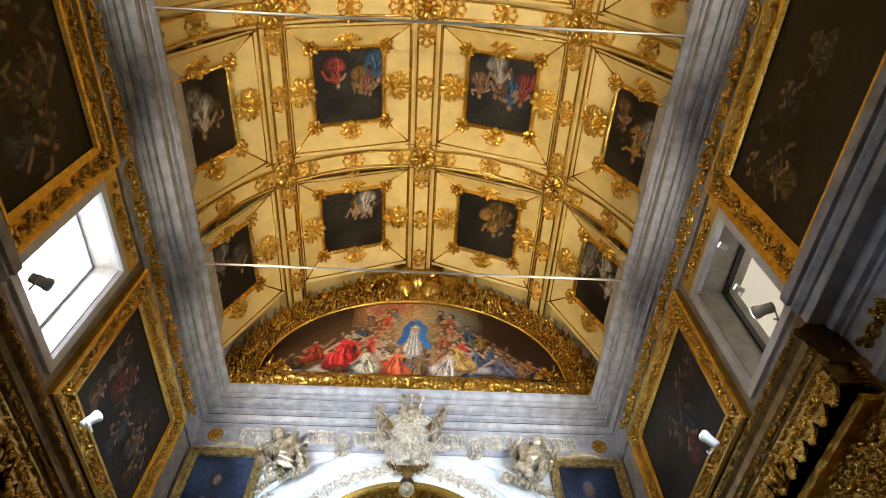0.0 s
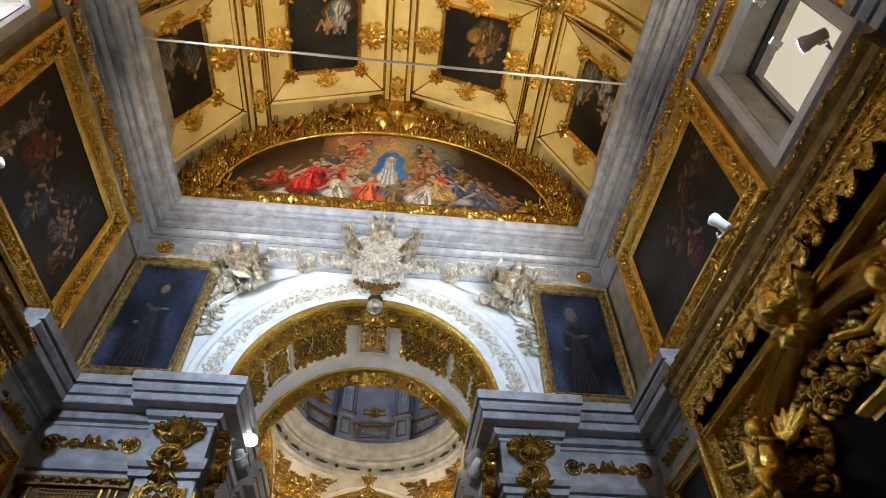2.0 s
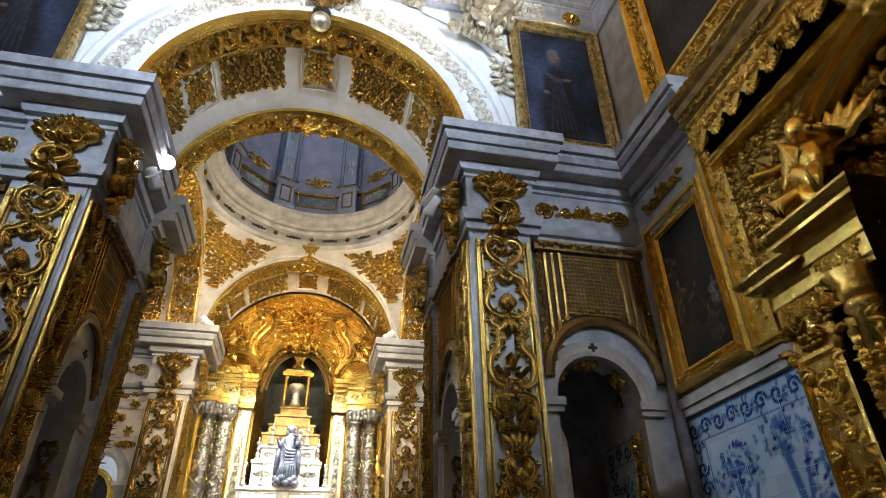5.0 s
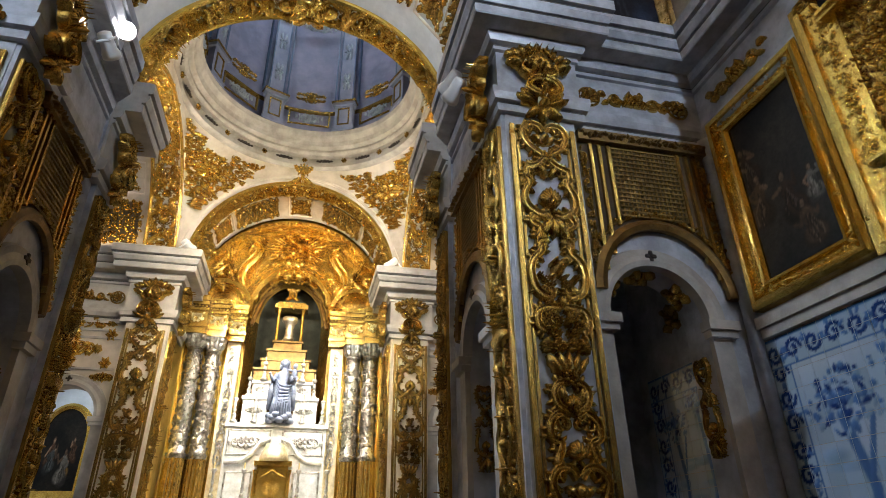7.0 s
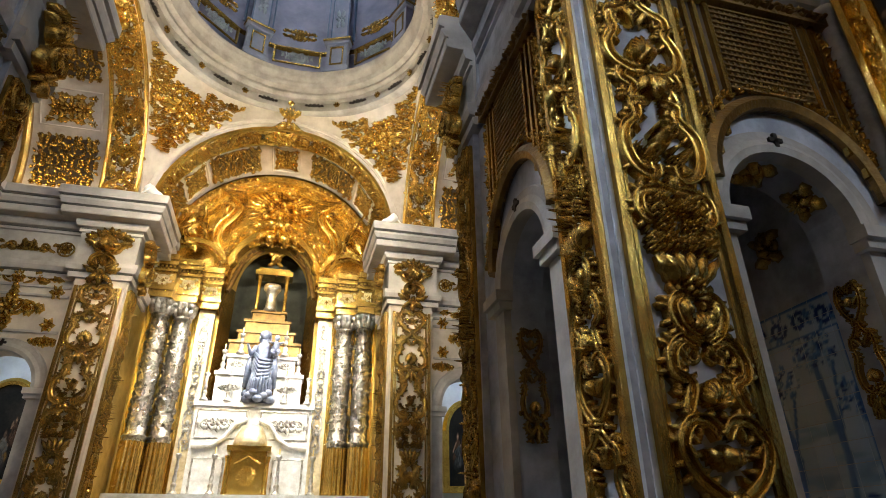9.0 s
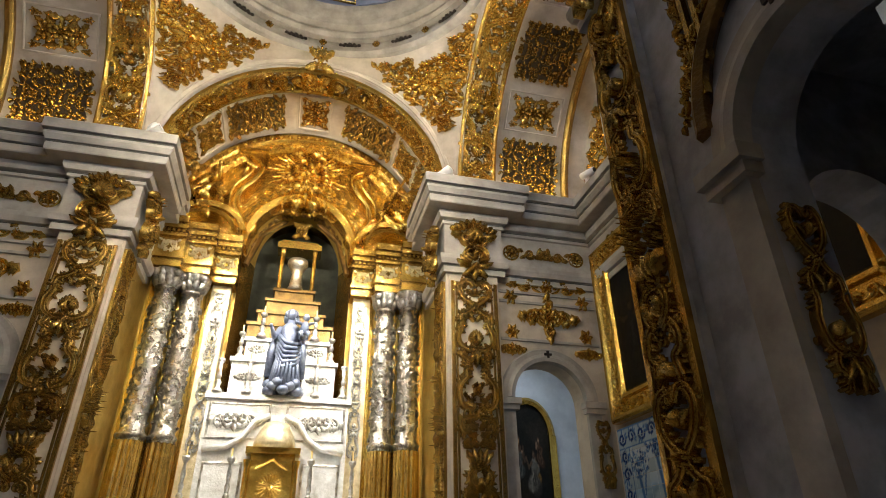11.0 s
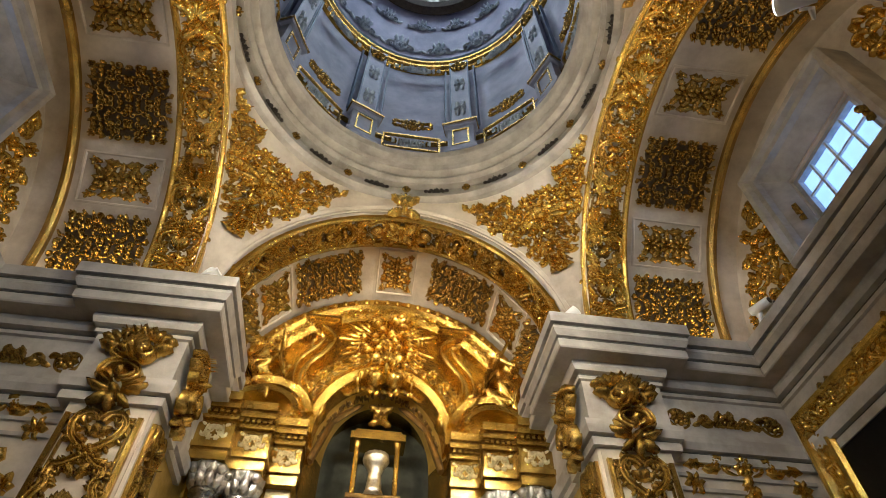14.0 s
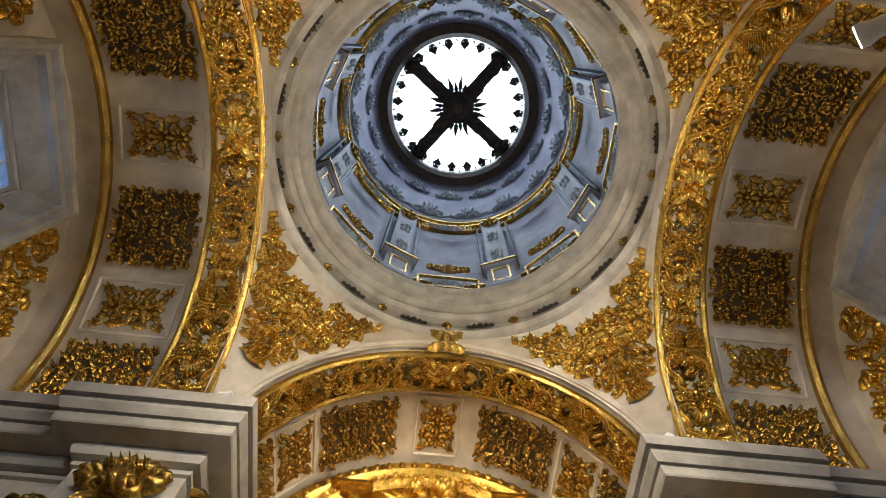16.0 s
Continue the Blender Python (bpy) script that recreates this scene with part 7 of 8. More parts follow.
def column(x, y):
    t = part("column", Shape().lathe([(0.17, 3.08), (0.17, 3.12), (0.19, 3.15), (0.15, 3.2), (0.145, 3.6), (0.148, 4.2), (0.135, 5.0), (0.125, 5.1), (0.15, 5.12), (0.15, 5.16), (0.13, 5.18)], 20, (x, y, 0)), DULL_SILVER, retable, "silvered column twined with leaves", True)
    def flute(u, v):
        a, r = 2 * math.pi * u, 0.15 + 0.03 * abs(math.sin(14 * math.pi * u))
        return (x + r * math.cos(a), y + r * math.sin(a), 1.4 + 1.68 * v)
    lo = Shape().sheet(flute, 84, 1, wrap_u=True)
    part("fluted_drum", lo, GOLD_OLD, t, "gilded fluted lower shaft", True)
    part("core", Shape().lathe([(0.15, 1.3), (0.15, 3.08)], 16, (x, y, 0)), GOLD_OLD, t)
    cap = Shape()
    for k in range(10):
        a = 2 * math.pi * k / 10
        for zz, r, L in ((5.18, 0.13, 0.14), (5.26, 0.14, 0.16)):
            o = Ornament()
            o.leaf(0, 0, math.pi / 2, L, 0.1, 0.05, 0.0, 5)
            cap.add(o, basis((x + r * math.cos(a), y + r * math.sin(a), zz), (-math.sin(a), math.cos(a), 0), (0.35 * math.cos(a), 0.35 * math.sin(a), 1), (math.cos(a), math.sin(a), -0.3)))
    cap.lathe([(0.125, 5.16), (0.14, 5.3), (0.2, 5.38), (0.2, 5.42)], 12, (x, y, 0))
    for a in (0.8, 2.3, 3.9, 5.5):
        cap.ball((x + 0.2 * math.cos(a), y + 0.2 * math.sin(a), 5.36), 0.06, 0.06, 0.06, 6, 4)
    part("capital", cap, SILVER, t, "silvered leafy capital", True)
    lv = Shape()
    rng = random.Random(int(x * 100) + 7)
    for k in range(96):
        h = 3.25 + 1.8 * k / 96
        a = k * 0.62 + (0 if k % 2 else 1.4)
        o = Ornament()
        o.leaf(0, 0, rng.uniform(0, 6.28), rng.uniform(0.08, 0.13), 0.055, 0.022, rng.uniform(-1, 1), 5)
        if k % 6 == 0:
            o.rosette(0, 0, 0.05, 6, 0.03)
        lv.add(o, basis((x + 0.145 * math.cos(a), y + 0.145 * math.sin(a), h), (-math.sin(a), math.cos(a), 0), (0, 0, 1), (math.cos(a), math.sin(a), 0)))
    part("leaf_garland", lv, DULL_SILVER, t, "", True)


for s in TWO:
    for d in (1.74, 1.4):
        column(CX + s * d, arch_y(d) - 0.22)
    # backing boards and inner pilaster
    for i in range(8):
        d0, d1 = 0.86 + 1.16 * i / 8, 0.86 + 1.16 * (i + 1) / 8
        part("backing_board", Shape().box(min(CX + s * d0, CX + s * d1), arch_y((d0 + d1) / 2), 0.6, max(CX + s * d0, CX + s * d1), arch_y((d0 + d1) / 2) + 0.3, ZE0), GOLD_FLAT, retable)
    part("inner_pilaster", Shape().box(CX + s * 1.05 - 0.13, 17.82, 0.6, CX + s * 1.05 + 0.13, 18.05, ZE0), SILVERGOLD, retable, "pale gilt inner pilaster")
    part("pilaster_carving", shared("retable_strip", lambda: candelabra(2.3, 0.17, 12, 0.05, 0.3), SILVER), SILVER, retable, at=north(CX + s * 1.05, 5.3, 0.0, 17.82))
    for d in (1.22, 1.57, 1.93):
        part("gilt_strip", Shape().box(CX + s * d - 0.025, arch_y(d) - 0.06, 1.0, CX + s * d + 0.025, arch_y(d) + 0.01, ZE0), GOLD, retable)
    # entablature in stepped blocks
    for k, (d0, d1, out) in enumerate(((0.86, 1.2, 0.30), (1.2, 1.58, 0.42), (1.58, 1.98, 0.42))):
        dm = (d0 + d1) / 2
        x0, x1 = sorted((CX + s * d0, CX + s * d1))
        y1 = arch_y(dm) + 0.25
        e = Shape()
        for z0, z1, o in ((ZE0, ZE0 + 0.12, 0.0), (ZE0 + 0.12, ZE0 + 0.18, 0.04), (ZE0 + 0.18, ZE0 + 0.46, 0.0), (ZE0 + 0.46, ZE0 + 0.52, 0.05), (ZE0 + 0.56, ZE0 + 0.64, 0.12), (ZE0 + 0.64, ZE1, 0.16)):
            e.box(x0 - (0.02 if o else 0), arch_y(dm) - out - o, z0, x1 + (0.02 if o else 0), y1, z1)
        n = int((d1 - d0) / 0.06)
        for j in range(n):
            xx = x0 + (j + 0.5) * (x1 - x0) / n
            e.box(xx - 0.018, arch_y(dm) - out - 0.09, ZE0 + 0.515, xx + 0.018, arch_y(dm) - out, ZE0 + 0.56)
        e.box(x0, arch_y(dm) - out, ZE0 + 0.5, x1, y1, ZE0 + 0.58)
        eb = part("entablature", e, GOLD_OLD, retable, "gilded dentilled entablature block")
        part("panel_carving", shared("entab_carving", lambda: foliage(0.3, 0.22, 61, 0.075, 0.03), SILVERGOLD), SILVERGOLD, eb, at=north(CX + s * dm, ZE0 + 0.32, 0.002, arch_y(dm) - out))

# arched top
GY = 17.92
part("tympanum", arch_panel(CX - 1.99, CX + 1.99, ZE1 - 0.1, 8.5, CX, 0.86, ZE1 - 0.1, GY, GY + 0.2, 24, 1.0).mapped(lambda u, v, w: (u, w, v)), GOLD_OLD, retable, "gilded arched field")
part("outer_arch", arc_sweep([(1.70, 0.0), (1.70, 0.18), (1.76, 0.26), (1.84, 0.22), (1.90, 0.3), (1.99, 0.3), (1.99, 0.0)], 0, math.pi, 48, lambda a, r, w: (CX + r * math.cos(a), GY - w, ZC - 0.12 + r * math.sin(a))), GOLD, retable, "gilded outer arch moulding")
part("outer_carving", vine(5.4, 0.14, 0.06, 44, 0.16).mapped(lambda x, v, z: (CX + (1.79 + v) * math.sin(x / 1.79), GY - 0.24 - z, ZC - 0.12 + (1.79 + v) * math.cos(x / 1.79))), GOLD, retable, "", True)
part("inner_arch", arc_sweep([(0.80, -0.1), (0.80, 0.22), (0.88, 0.3), (0.98, 0.24), (1.02, 0.32), (1.10, 0.3), (1.12, 0.0)], 0.0, math.pi, 40, lambda a, r, w: (CX + r * math.cos(a), GY - w, ZE1 - 0.08 + (r + 0.14) * math.sin(a))), GOLD, retable, "gilded inner arch moulding")
part("inner_carving", vine(3.1, 0.12, 0.05, 45, 0.13).mapped(lambda x, v, z: (CX + (0.95 + v) * math.sin(x / 0.95), GY - 0.3 - z, ZE1 - 0.08 + (1.09 + v) * math.cos(x / 0.95))), GOLD_OLD, retable, "", True)
m_dot = shared("band_rosette", lambda: (lambda o: (o.rosette(0, 0, 0.07, 6, 0.05), o)[-1])(Ornament()), GOLD)
for k in range(15):
    a = math.pi * (k + 0.5) / 15
    part("band_rosette", m_dot, GOLD, retable, at=north(CX + 1.05 * math.cos(a), ZE1 - 0.08 + 1.19 * math.sin(a), 0.31, GY))
for k in range(40):
    a = math.pi * (k + 0.5) / 40
    part("egg", shared("egg", lambda: Shape().ball((0, 0, 0), 0.045, 0.05, 0.035, 8, 5), GOLD), GOLD, retable, at=north(CX + 1.94 * math.cos(a), ZC - 0.12 + 1.94 * math.sin(a), 0.31, GY) @ pose(0, 0, 0, 0, 0, math.degrees(a) - 90))
for s in TWO:
    # upright scrolled consoles beside the glory
    con = Ornament()
    band(con, [(s * 0.02, -0.62), (s * 0.22, -0.42), (s * 0.20, -0.12), (s * 0.02, 0.12), (-s * 0.06, 0.34), (s * 0.10, 0.46)], 0.10, 0.26)
    con.scroll(s * 0.06, 0.40, 0.0 if s > 0 else math.pi, 0.13, 1.3, -s, 0.05, 4.0)
    con.scroll(s * 0.0, -0.60, math.pi if s > 0 else 0.0, 0.15, 1.3, s, 0.06, 4.0)
    part("console", con, GOLD, retable, "gilded upright scroll console", True, north(CX + s * 0.86, 7.2, 0.02, GY))
    for z, w, d in ((7.76, 0.14, 0.30), (7.80, 0.18, 0.34), (7.84, 0.22, 0.38)):
        part("console_cap", Shape().box(CX + s * 0.90 - w, GY - d, z - 0.04, CX + s * 0.90 + w, GY - 0.002, z - 0.004), GOLD_OLD, retable)
    # broken pediment volutes
    for r, th, x0, z0 in ((0.62, 0.09, 1.42, 6.22), (0.46, 0.06, 1.42, 6.22)):
        part("volute", arc_sweep([(r - th, 0.0), (r - th, 0.36), (r, 0.4), (r + 0.03, 0.32), (r + 0.03, 0.0)], 0.1, math.pi - 0.1, 24, lambda a, q, w: (CX + s * x0 + q * 0.95 * math.cos(a), GY - w, z0 + q * 0.8 * math.sin(a))), GOLD, retable, "gilded curved pediment")
    part("angel_relief", figure(80 + s, 1.1, False, True, False).add(foliage(0.6, 0.4, 83 + s, 0.16, 0.12), basis((0, 0.0, 0.25), (1, 0, 0), (0, 0, 1), (0, -1, 0))), GOLD, retable, "gilded seated figure", True, pose(CX + s * 1.38, GY - 0.2, 6.55, 0, s * 25, 0))
part("staff", Shape().tube([(CX + 1.0, GY - 0.5, 6.2), (CX + 1.62, GY - 0.5, 7.55)], 0.025, 6).add(Shape().tube([(CX + 1.42, GY - 0.5, 7.28), (CX + 1.66, GY - 0.5, 7.16)], 0.025, 6)), GOLD, retable, "gilded cross staff")
glory = Ornament()
rng = random.Random(5)
for k in range(40):
    a = 2 * math.pi * k / 40
    glory.leaf(0.3 * math.cos(a), 0.26 * math.sin(a), a, 0.22 + 0.08 * (k % 3), 0.05, 0.05, 0, 3)
for k in range(44):
    a, r = rng.uniform(0, 6.28), rng.uniform(0.08, 0.46)
    glory.knob(r * math.cos(a), r * math.sin(a), rng.uniform(0.06, 0.11), rng.uniform(0.05, 0.09), rng.uniform(0.14, 0.24), 8, 3)
glory.add(foliage(0.9, 0.6, 91, 0.14, 0.2), pose(0, -0.45, 0))
glory.add(cartouche(0.6, 0.6, 0.25), pose(0, -0.55, 0.05))
part("glory", glory, GOLD, retable, "gilded glory of clouds and rays", True, north(CX, 7.62, 0.16, GY))
part("field_carving", foliage(2.0, 0.35, 92, 0.15, 0.06), GOLD, retable, "", True, north(CX, 7.05, 0.02, GY))

# niche behind: vault, throne, small temple
niche = Shape()
GREEN = mat("dark_green_cloth", (0.045, 0.05, 0.036), 0.8, 0.0, vary=0.4, scale=6)
niche.box(CX - 0.9, 18.86, 0.6, CX + 0.9, 18.89, 7.4)
part("niche_back", niche, GREEN, retable, "dark green niche back")
part("niche_vault", Shape().sheet(lambda u, v: (CX + 0.88 * math.cos(math.pi * u), GY + 0.1 + 0.85 * v, 6.0 + 1.08 * math.sin(math.pi * u)), 20, 1), GOLD_OLD, retable, "gilded niche vault", True)
part("niche_reveal", Shape().sheet(lambda u, v: (CX + (0.85 - 0.17 * v) * math.cos(math.pi * u), GY + 0.02 + 0.45 * v, 6.05 + (1.03 - 0.1 * v) * math.sin(math.pi * u)), 28, 2), GOLD_FLAT, retable, "pale gilt splayed reveal of the niche", True)
part("reveal_carving", vine(2.9, 0.1, 0.03, 46, 0.13).mapped(lambda x, v, z: (CX + (0.77 - z - v * 0.3) * math.sin(x / 0.94), GY + 0.24 + v * 1.6, 6.05 + (0.975 - z - v * 0.2) * math.cos(x / 0.94))), GOLD_BROWN, retable, "", True)
for s in TWO:
    part("reveal_side", Shape().sheet(lambda u, v: (CX + s * (0.85 - 0.17 * v), GY + 0.02 + 0.45 * v, 3.9 + 2.15 * u), 1, 1), GOLD_OLD, retable)
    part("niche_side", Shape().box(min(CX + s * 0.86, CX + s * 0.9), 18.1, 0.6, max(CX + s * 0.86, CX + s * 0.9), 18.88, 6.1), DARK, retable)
    part("niche_rib", Shape().tube([(CX + s * 0.8, GY + 0.1, 5.9), (CX + s * 0.62, GY + 0.3, 6.6), (CX + s * 0.2, GY + 0.4, 7.05)], 0.05, 6), GOLD_BROWN, retable)
throne = thing("stepped_throne", "gilded stepped throne carrying a small columned temple", "throne", at=pose(CX, 18.45, 0))
for k, (z0, z1, w, d) in enumerate(((0.6, 5.0, 0.62, 0.36), (5.0, 5.22, 0.5, 0.30), (5.22, 5.45, 0.4, 0.26), (5.45, 5.66, 0.30, 0.2))):
    part("step", Shape().box(-w, -d, z0, w, d, z1 - 0.05).add(Shape().box(-w - 0.03, -d - 0.03, z1 - 0.05, w + 0.03, d + 0.03, z1)), GOLD_BROWN, throne)
for s in TWO:
    part("temple_column", Shape().lathe([(0.05, 5.66), (0.035, 5.72), (0.035, 6.35), (0.055, 6.42)], 10, (s * 0.26, -0.1, 0)), GOLD_OLD, throne)
part("temple_roof", Shape().box(-0.36, -0.2, 6.42, 0.36, 0.15, 6.52).add(Shape().box(-0.3, -0.16, 6.52, 0.3, 0.1, 6.58)), GOLD_OLD, throne)
part("temple_crest", cartouche(0.36, 0.42, 0.1), GOLD_OLD, throne, "", True, basis((0, -0.2, 6.75), (1, 0, 0), (0, 0, 1), (0, -1, 0)))
part("monstrance", Shape().lathe([(0.14, 5.66), (0.1, 5.75), (0.08, 5.95), (0.12, 6.05), (0.17, 6.12), (0.16, 6.2), (0.05, 6.2)], 14, (0, -0.16, 0)), SILVER, throne, "silver crowned vessel", True)

# silver stepped gradine, statue, candlesticks, tabernacle
WHITE_SILVER = mat("bright_silver", (0.82, 0.82, 0.80), 0.38, 0.55, second=(0.55, 0.54, 0.5), scale=7, bump=0.25, bump_scale=40)
grad = thing("silver_gradine", "white silver stepped shelves behind the high altar", "altar shelf", at=pose(CX, 17.85, 0))
part("front", Shape().box(-0.94, -0.22, 0.6, 0.94, 0.2, 3.7).add(Shape().box(-0.97, -0.27, 3.7, 0.97, 0.2, 3.78)), WHITE_SILVER, grad)
for s in TWO:
    for z0, z1, a, b, d in ((3.78, 4.32, 0.26, 0.72, 0.12), (4.32, 4.66, 0.26, 0.58, 0.02)):
        part("shelf", Shape().box(min(s * a, s * b), -d, z0, max(s * a, s * b), 0.25, z1 - 0.06).add(Shape().box(min(s * a, s * b) - 0.03, -d - 0.04, z1 - 0.06, max(s * a, s * b) + 0.03, 0.25, z1)), WHITE_SILVER, grad)
        part("shelf_panel", arabesque((b - a) * 0.8, 0.2, 0.03), SILVER, grad, "", True, basis((s * (a + b) / 2, -d, (z0 + z1) / 2), (1, 0, 0), (0, 0, 1), (0, -1, 0)))
    part("panel_carving", arabesque(0.7, 0.36, 0.04), SILVER, grad, "", True, basis((s * 0.55, -0.22, 3.42), (1, 0, 0), (0, 0, 1), (0, -1, 0)))
    part("panel_rim", panel_rim(0.8, 0.48), SILVER, grad, at=basis((s * 0.5, -0.22, 3.42), (1, 0, 0), (0, 0, 1), (0, -1, 0)))
    part("swan_moulding", Shape().tube([(s * 0.1, -0.26, 3.5), (s * 0.28, -0.27, 3.42), (s * 0.42, -0.27, 3.2), (s * 0.6, -0.27, 3.08), (s * 0.9, -0.27, 3.04)], 0.04, 6), WHITE_SILVER, grad, "", True)
    part("lower_panel", panel_rim(0.5, 0.7), SILVER, grad, at=basis((s * 0.62, -0.22, 2.55), (1, 0, 0), (0, 0, 1), (0, -1, 0)))
tab = thing("tabernacle", "gilded domed tabernacle with a sunburst door", "tabernacle", at=pose(CX, 17.55, 0))
part("body", Shape().box(-0.28, -0.1, 1.6, 0.28, 0.08, 2.98).add(Shape().box(-0.34, -0.16, 2.98, 0.34, 0.08, 3.06)), GOLD, tab)
part("dome", Shape().lathe([(0.26, 3.06), (0.27, 3.12), (0.24, 3.22), (0.2, 3.3), (0.16, 3.38), (0.02, 3.42)], 20, (0, 0, 0)), SILVERGOLD, tab, "", True)
sb = Ornament()
for k in range(20):
    a = 2 * math.pi * k / 20
    sb.leaf(0.03 * math.cos(a), 0.03 * math.sin(a), a, 0.14, 0.035, 0.02, 0, 3)
sb.ridge([(-0.2, 0.2), (-0.12, 0.24), (0, 0.32), (0.12, 0.24), (0.2, 0.2)], 0.02, 1.2)
part("door", sb, GOLD, tab, "", True, basis((0, -0.1, 2.6), (1, 0, 0), (0, 0, 1), (0, -1, 0)))
for s in TWO:
    part("side_column", Shape().lathe([(0.05, 2.3), (0.035, 2.4), (0.035, 2.8), (0.055, 2.9)], 10, (s * 0.3, -0.14, 0)), GOLD, tab)

def candlestick(x, y, z, h, label, group):
    t = thing("candlestick", label, "candlestick", group, pose(x, y, z))
    part("base", Shape().lathe([(0.075, 0), (0.06, 0.04), (0.03, 0.08), (0.045, 0.14), (0.02, 0.18)], 12), SILVER, t, "", True)
    part("stem", Shape().lathe([(0.02, 0.18), (0.035, 0.24), (0.018, 0.3), (0.03, 0.38), (0.015, h - 0.12), (0.05, h - 0.06), (0.045, h - 0.03), (0.015, h - 0.03)], 12), SILVER, t, "", True)
    part("candle", Shape().lathe([(0.012, h - 0.03), (0.012, h + 0.08)], 8), CREAM, t)


for s in TWO:
    for x, z, h in ((0.84, 3.78, 0.5), (0.46, 3.78, 0.5), (0.64, 4.32, 0.42), (0.38, 4.66, 0.4)):
        candlestick(CX + s * x, 17.62 if z < 4 else 17.78, z, h, "ornate silver candlestick on the altar shelf", "altar candlesticks")
    for x in (0.48, 1.0):
        candlestick(CX + s * x, 17.2, 2.3, 0.62, "tall silver candlestick before the altar", "altar candlesticks")
part("altar_shelf", Shape().box(CX - 1.9, 16.95, 2.2, CX + 1.9, 17.9, 2.3), WHITE_SILVER, retable, "silver altar ledge")
part("altar_block", Shape().box(CX - 1.8, 17.05, STEP, CX + 1.8, 17.9, 2.2), WHITE_SILVER, retable)
SLATE = mat("silver_blue_statue", (0.30, 0.34, 0.44), 0.36, 0.5, second=(0.10, 0.12, 0.18), scale=5, bump=0.2)
st = Shape()
rng = random.Random(6)
for k in range(16):
    a = 2 * math.pi * k / 16
    st.ball((0.2 * math.cos(a), 0.16 * math.sin(a), 0.03 + 0.05 * (k % 3)), 0.09, 0.085, 0.07, 8, 5)
st.lathe([(0.20, 0.06), (0.185, 0.2), (0.155, 0.42), (0.13, 0.62), (0.12, 0.76), (0.135, 0.9), (0.12, 0.98), (0.055, 1.04), (0.042, 1.1)], 20)
for k in range(22):
    a = 2 * math.pi * (k + 0.5) / 22
    b = a + rng.uniform(-0.15, 0.5)
    st.tube([(0.205 * math.cos(a), 0.205 * math.sin(a), 0.08), (0.17 * math.cos(a + 0.1), 0.175 * math.sin(a + 0.1), 0.36), (0.125 * math.cos(b), 0.13 * math.sin(b), 0.66)], [0.026, 0.022, 0.008], 6)
for k in range(6):
    st.tube([(-0.16, -0.05, 0.86 - 0.06 * k), (-0.04, -0.17, 0.70 - 0.075 * k), (0.10, -0.15, 0.68 - 0.06 * k), (0.17, -0.04, 0.74 - 0.05 * k)], [0.02, 0.034, 0.03, 0.016], 6)
st.tube([(-0.15, 0.05, 0.95), (-0.22, 0.06, 0.6), (-0.24, 0.05, 0.25)], [0.05, 0.07, 0.05], 7)
st.tube([(0.15, 0.06, 0.95), (0.2, 0.07, 0.6), (0.22, 0.06, 0.25)], [0.05, 0.07, 0.05], 7)
st.ball((0, -0.02, 1.17), 0.066, 0.075, 0.092, 12, 8)
for k in range(12):
    a = math.pi * (k + 0.5) / 12
    st.ball((0.07 * math.cos(a), 0.03 + 0.03 * math.sin(a), 1.19 + 0.05 * math.sin(a)), 0.034, 0.045, 0.05, 6, 4)
    st.ball((0.085 * math.cos(a), 0.05, 1.12), 0.03, 0.035, 0.07, 6, 4)
st.tube([(-0.13, 0, 0.95), (-0.21, -0.07, 0.80), (-0.26, -0.2, 0.90)], [0.05, 0.045, 0.024], 7)
st.ball((-0.265, -0.22, 0.915), 0.026, 0.03, 0.03, 6, 4)
st.tube([(0.13, 0, 0.95), (0.21, -0.05, 0.82), (0.15, -0.2, 0.80)], [0.05, 0.048, 0.03], 7)
st.ball((0.2, -0.15, 0.93), 0.062, 0.06, 0.11, 10, 6)
st.ball((0.21, -0.17, 1.085), 0.048, 0.052, 0.058, 10, 6)
for q in (-1, 1):
    st.tube([(0.2 + q * 0.04, -0.17, 0.86), (0.2 + q * 0.06, -0.26, 0.82), (0.19 + q * 0.05, -0.26, 0.72)], [0.036, 0.03, 0.02], 6)
    st.tube([(0.2 + q * 0.05, -0.16, 0.99), (0.2 + q * 0.13, -0.22, 1.0)], [0.026, 0.016], 6)
o = tagged(new("robed_statue", st.mesh("robed_statue", SLATE, True)), "silver-blue robed mother and child statue on the silver altar", "statue")
o.matrix_basis = pose(CX + 0.02, 17.62, 3.8)


# ---- side altars of the nave ----
AY = 5.67           # middle of the side altar
PEL = [(0.0, 5.54), (0.34, 5.54), (0.36, 5.58), (0.40, 5.62), (0.40, 5.68), (0.44, 5.72), (0.45, 5.80), (0.49, 5.84), (0.49, 5.92), (0.45, 5.97), (0.36, 6.0), (0.22, 6.12), (0.12, 6.32), (0.08, 6.45), (0.0, 6.46)]
gpath = [(RX, 3.52), (RX, 7.86)]


LEDGE = [(-0.06, 3.20), (0.0, 3.20), (0.0, 3.23), (0.02, 3.25), (0.02, 3.38), (0.04, 3.39), (0.04, 3.42), (0.02, 3.43), (0.02, 3.49), (0.05, 3.52), (0.06, 3.56), (0.15, 3.57), (0.15, 3.60), (0.17, 3.61), (0.20, 3.65), (0.20, 3.67), (-0.06, 3.67)]


def flip(shape, s):
    return shape if s > 0 else mirror_x(shape)


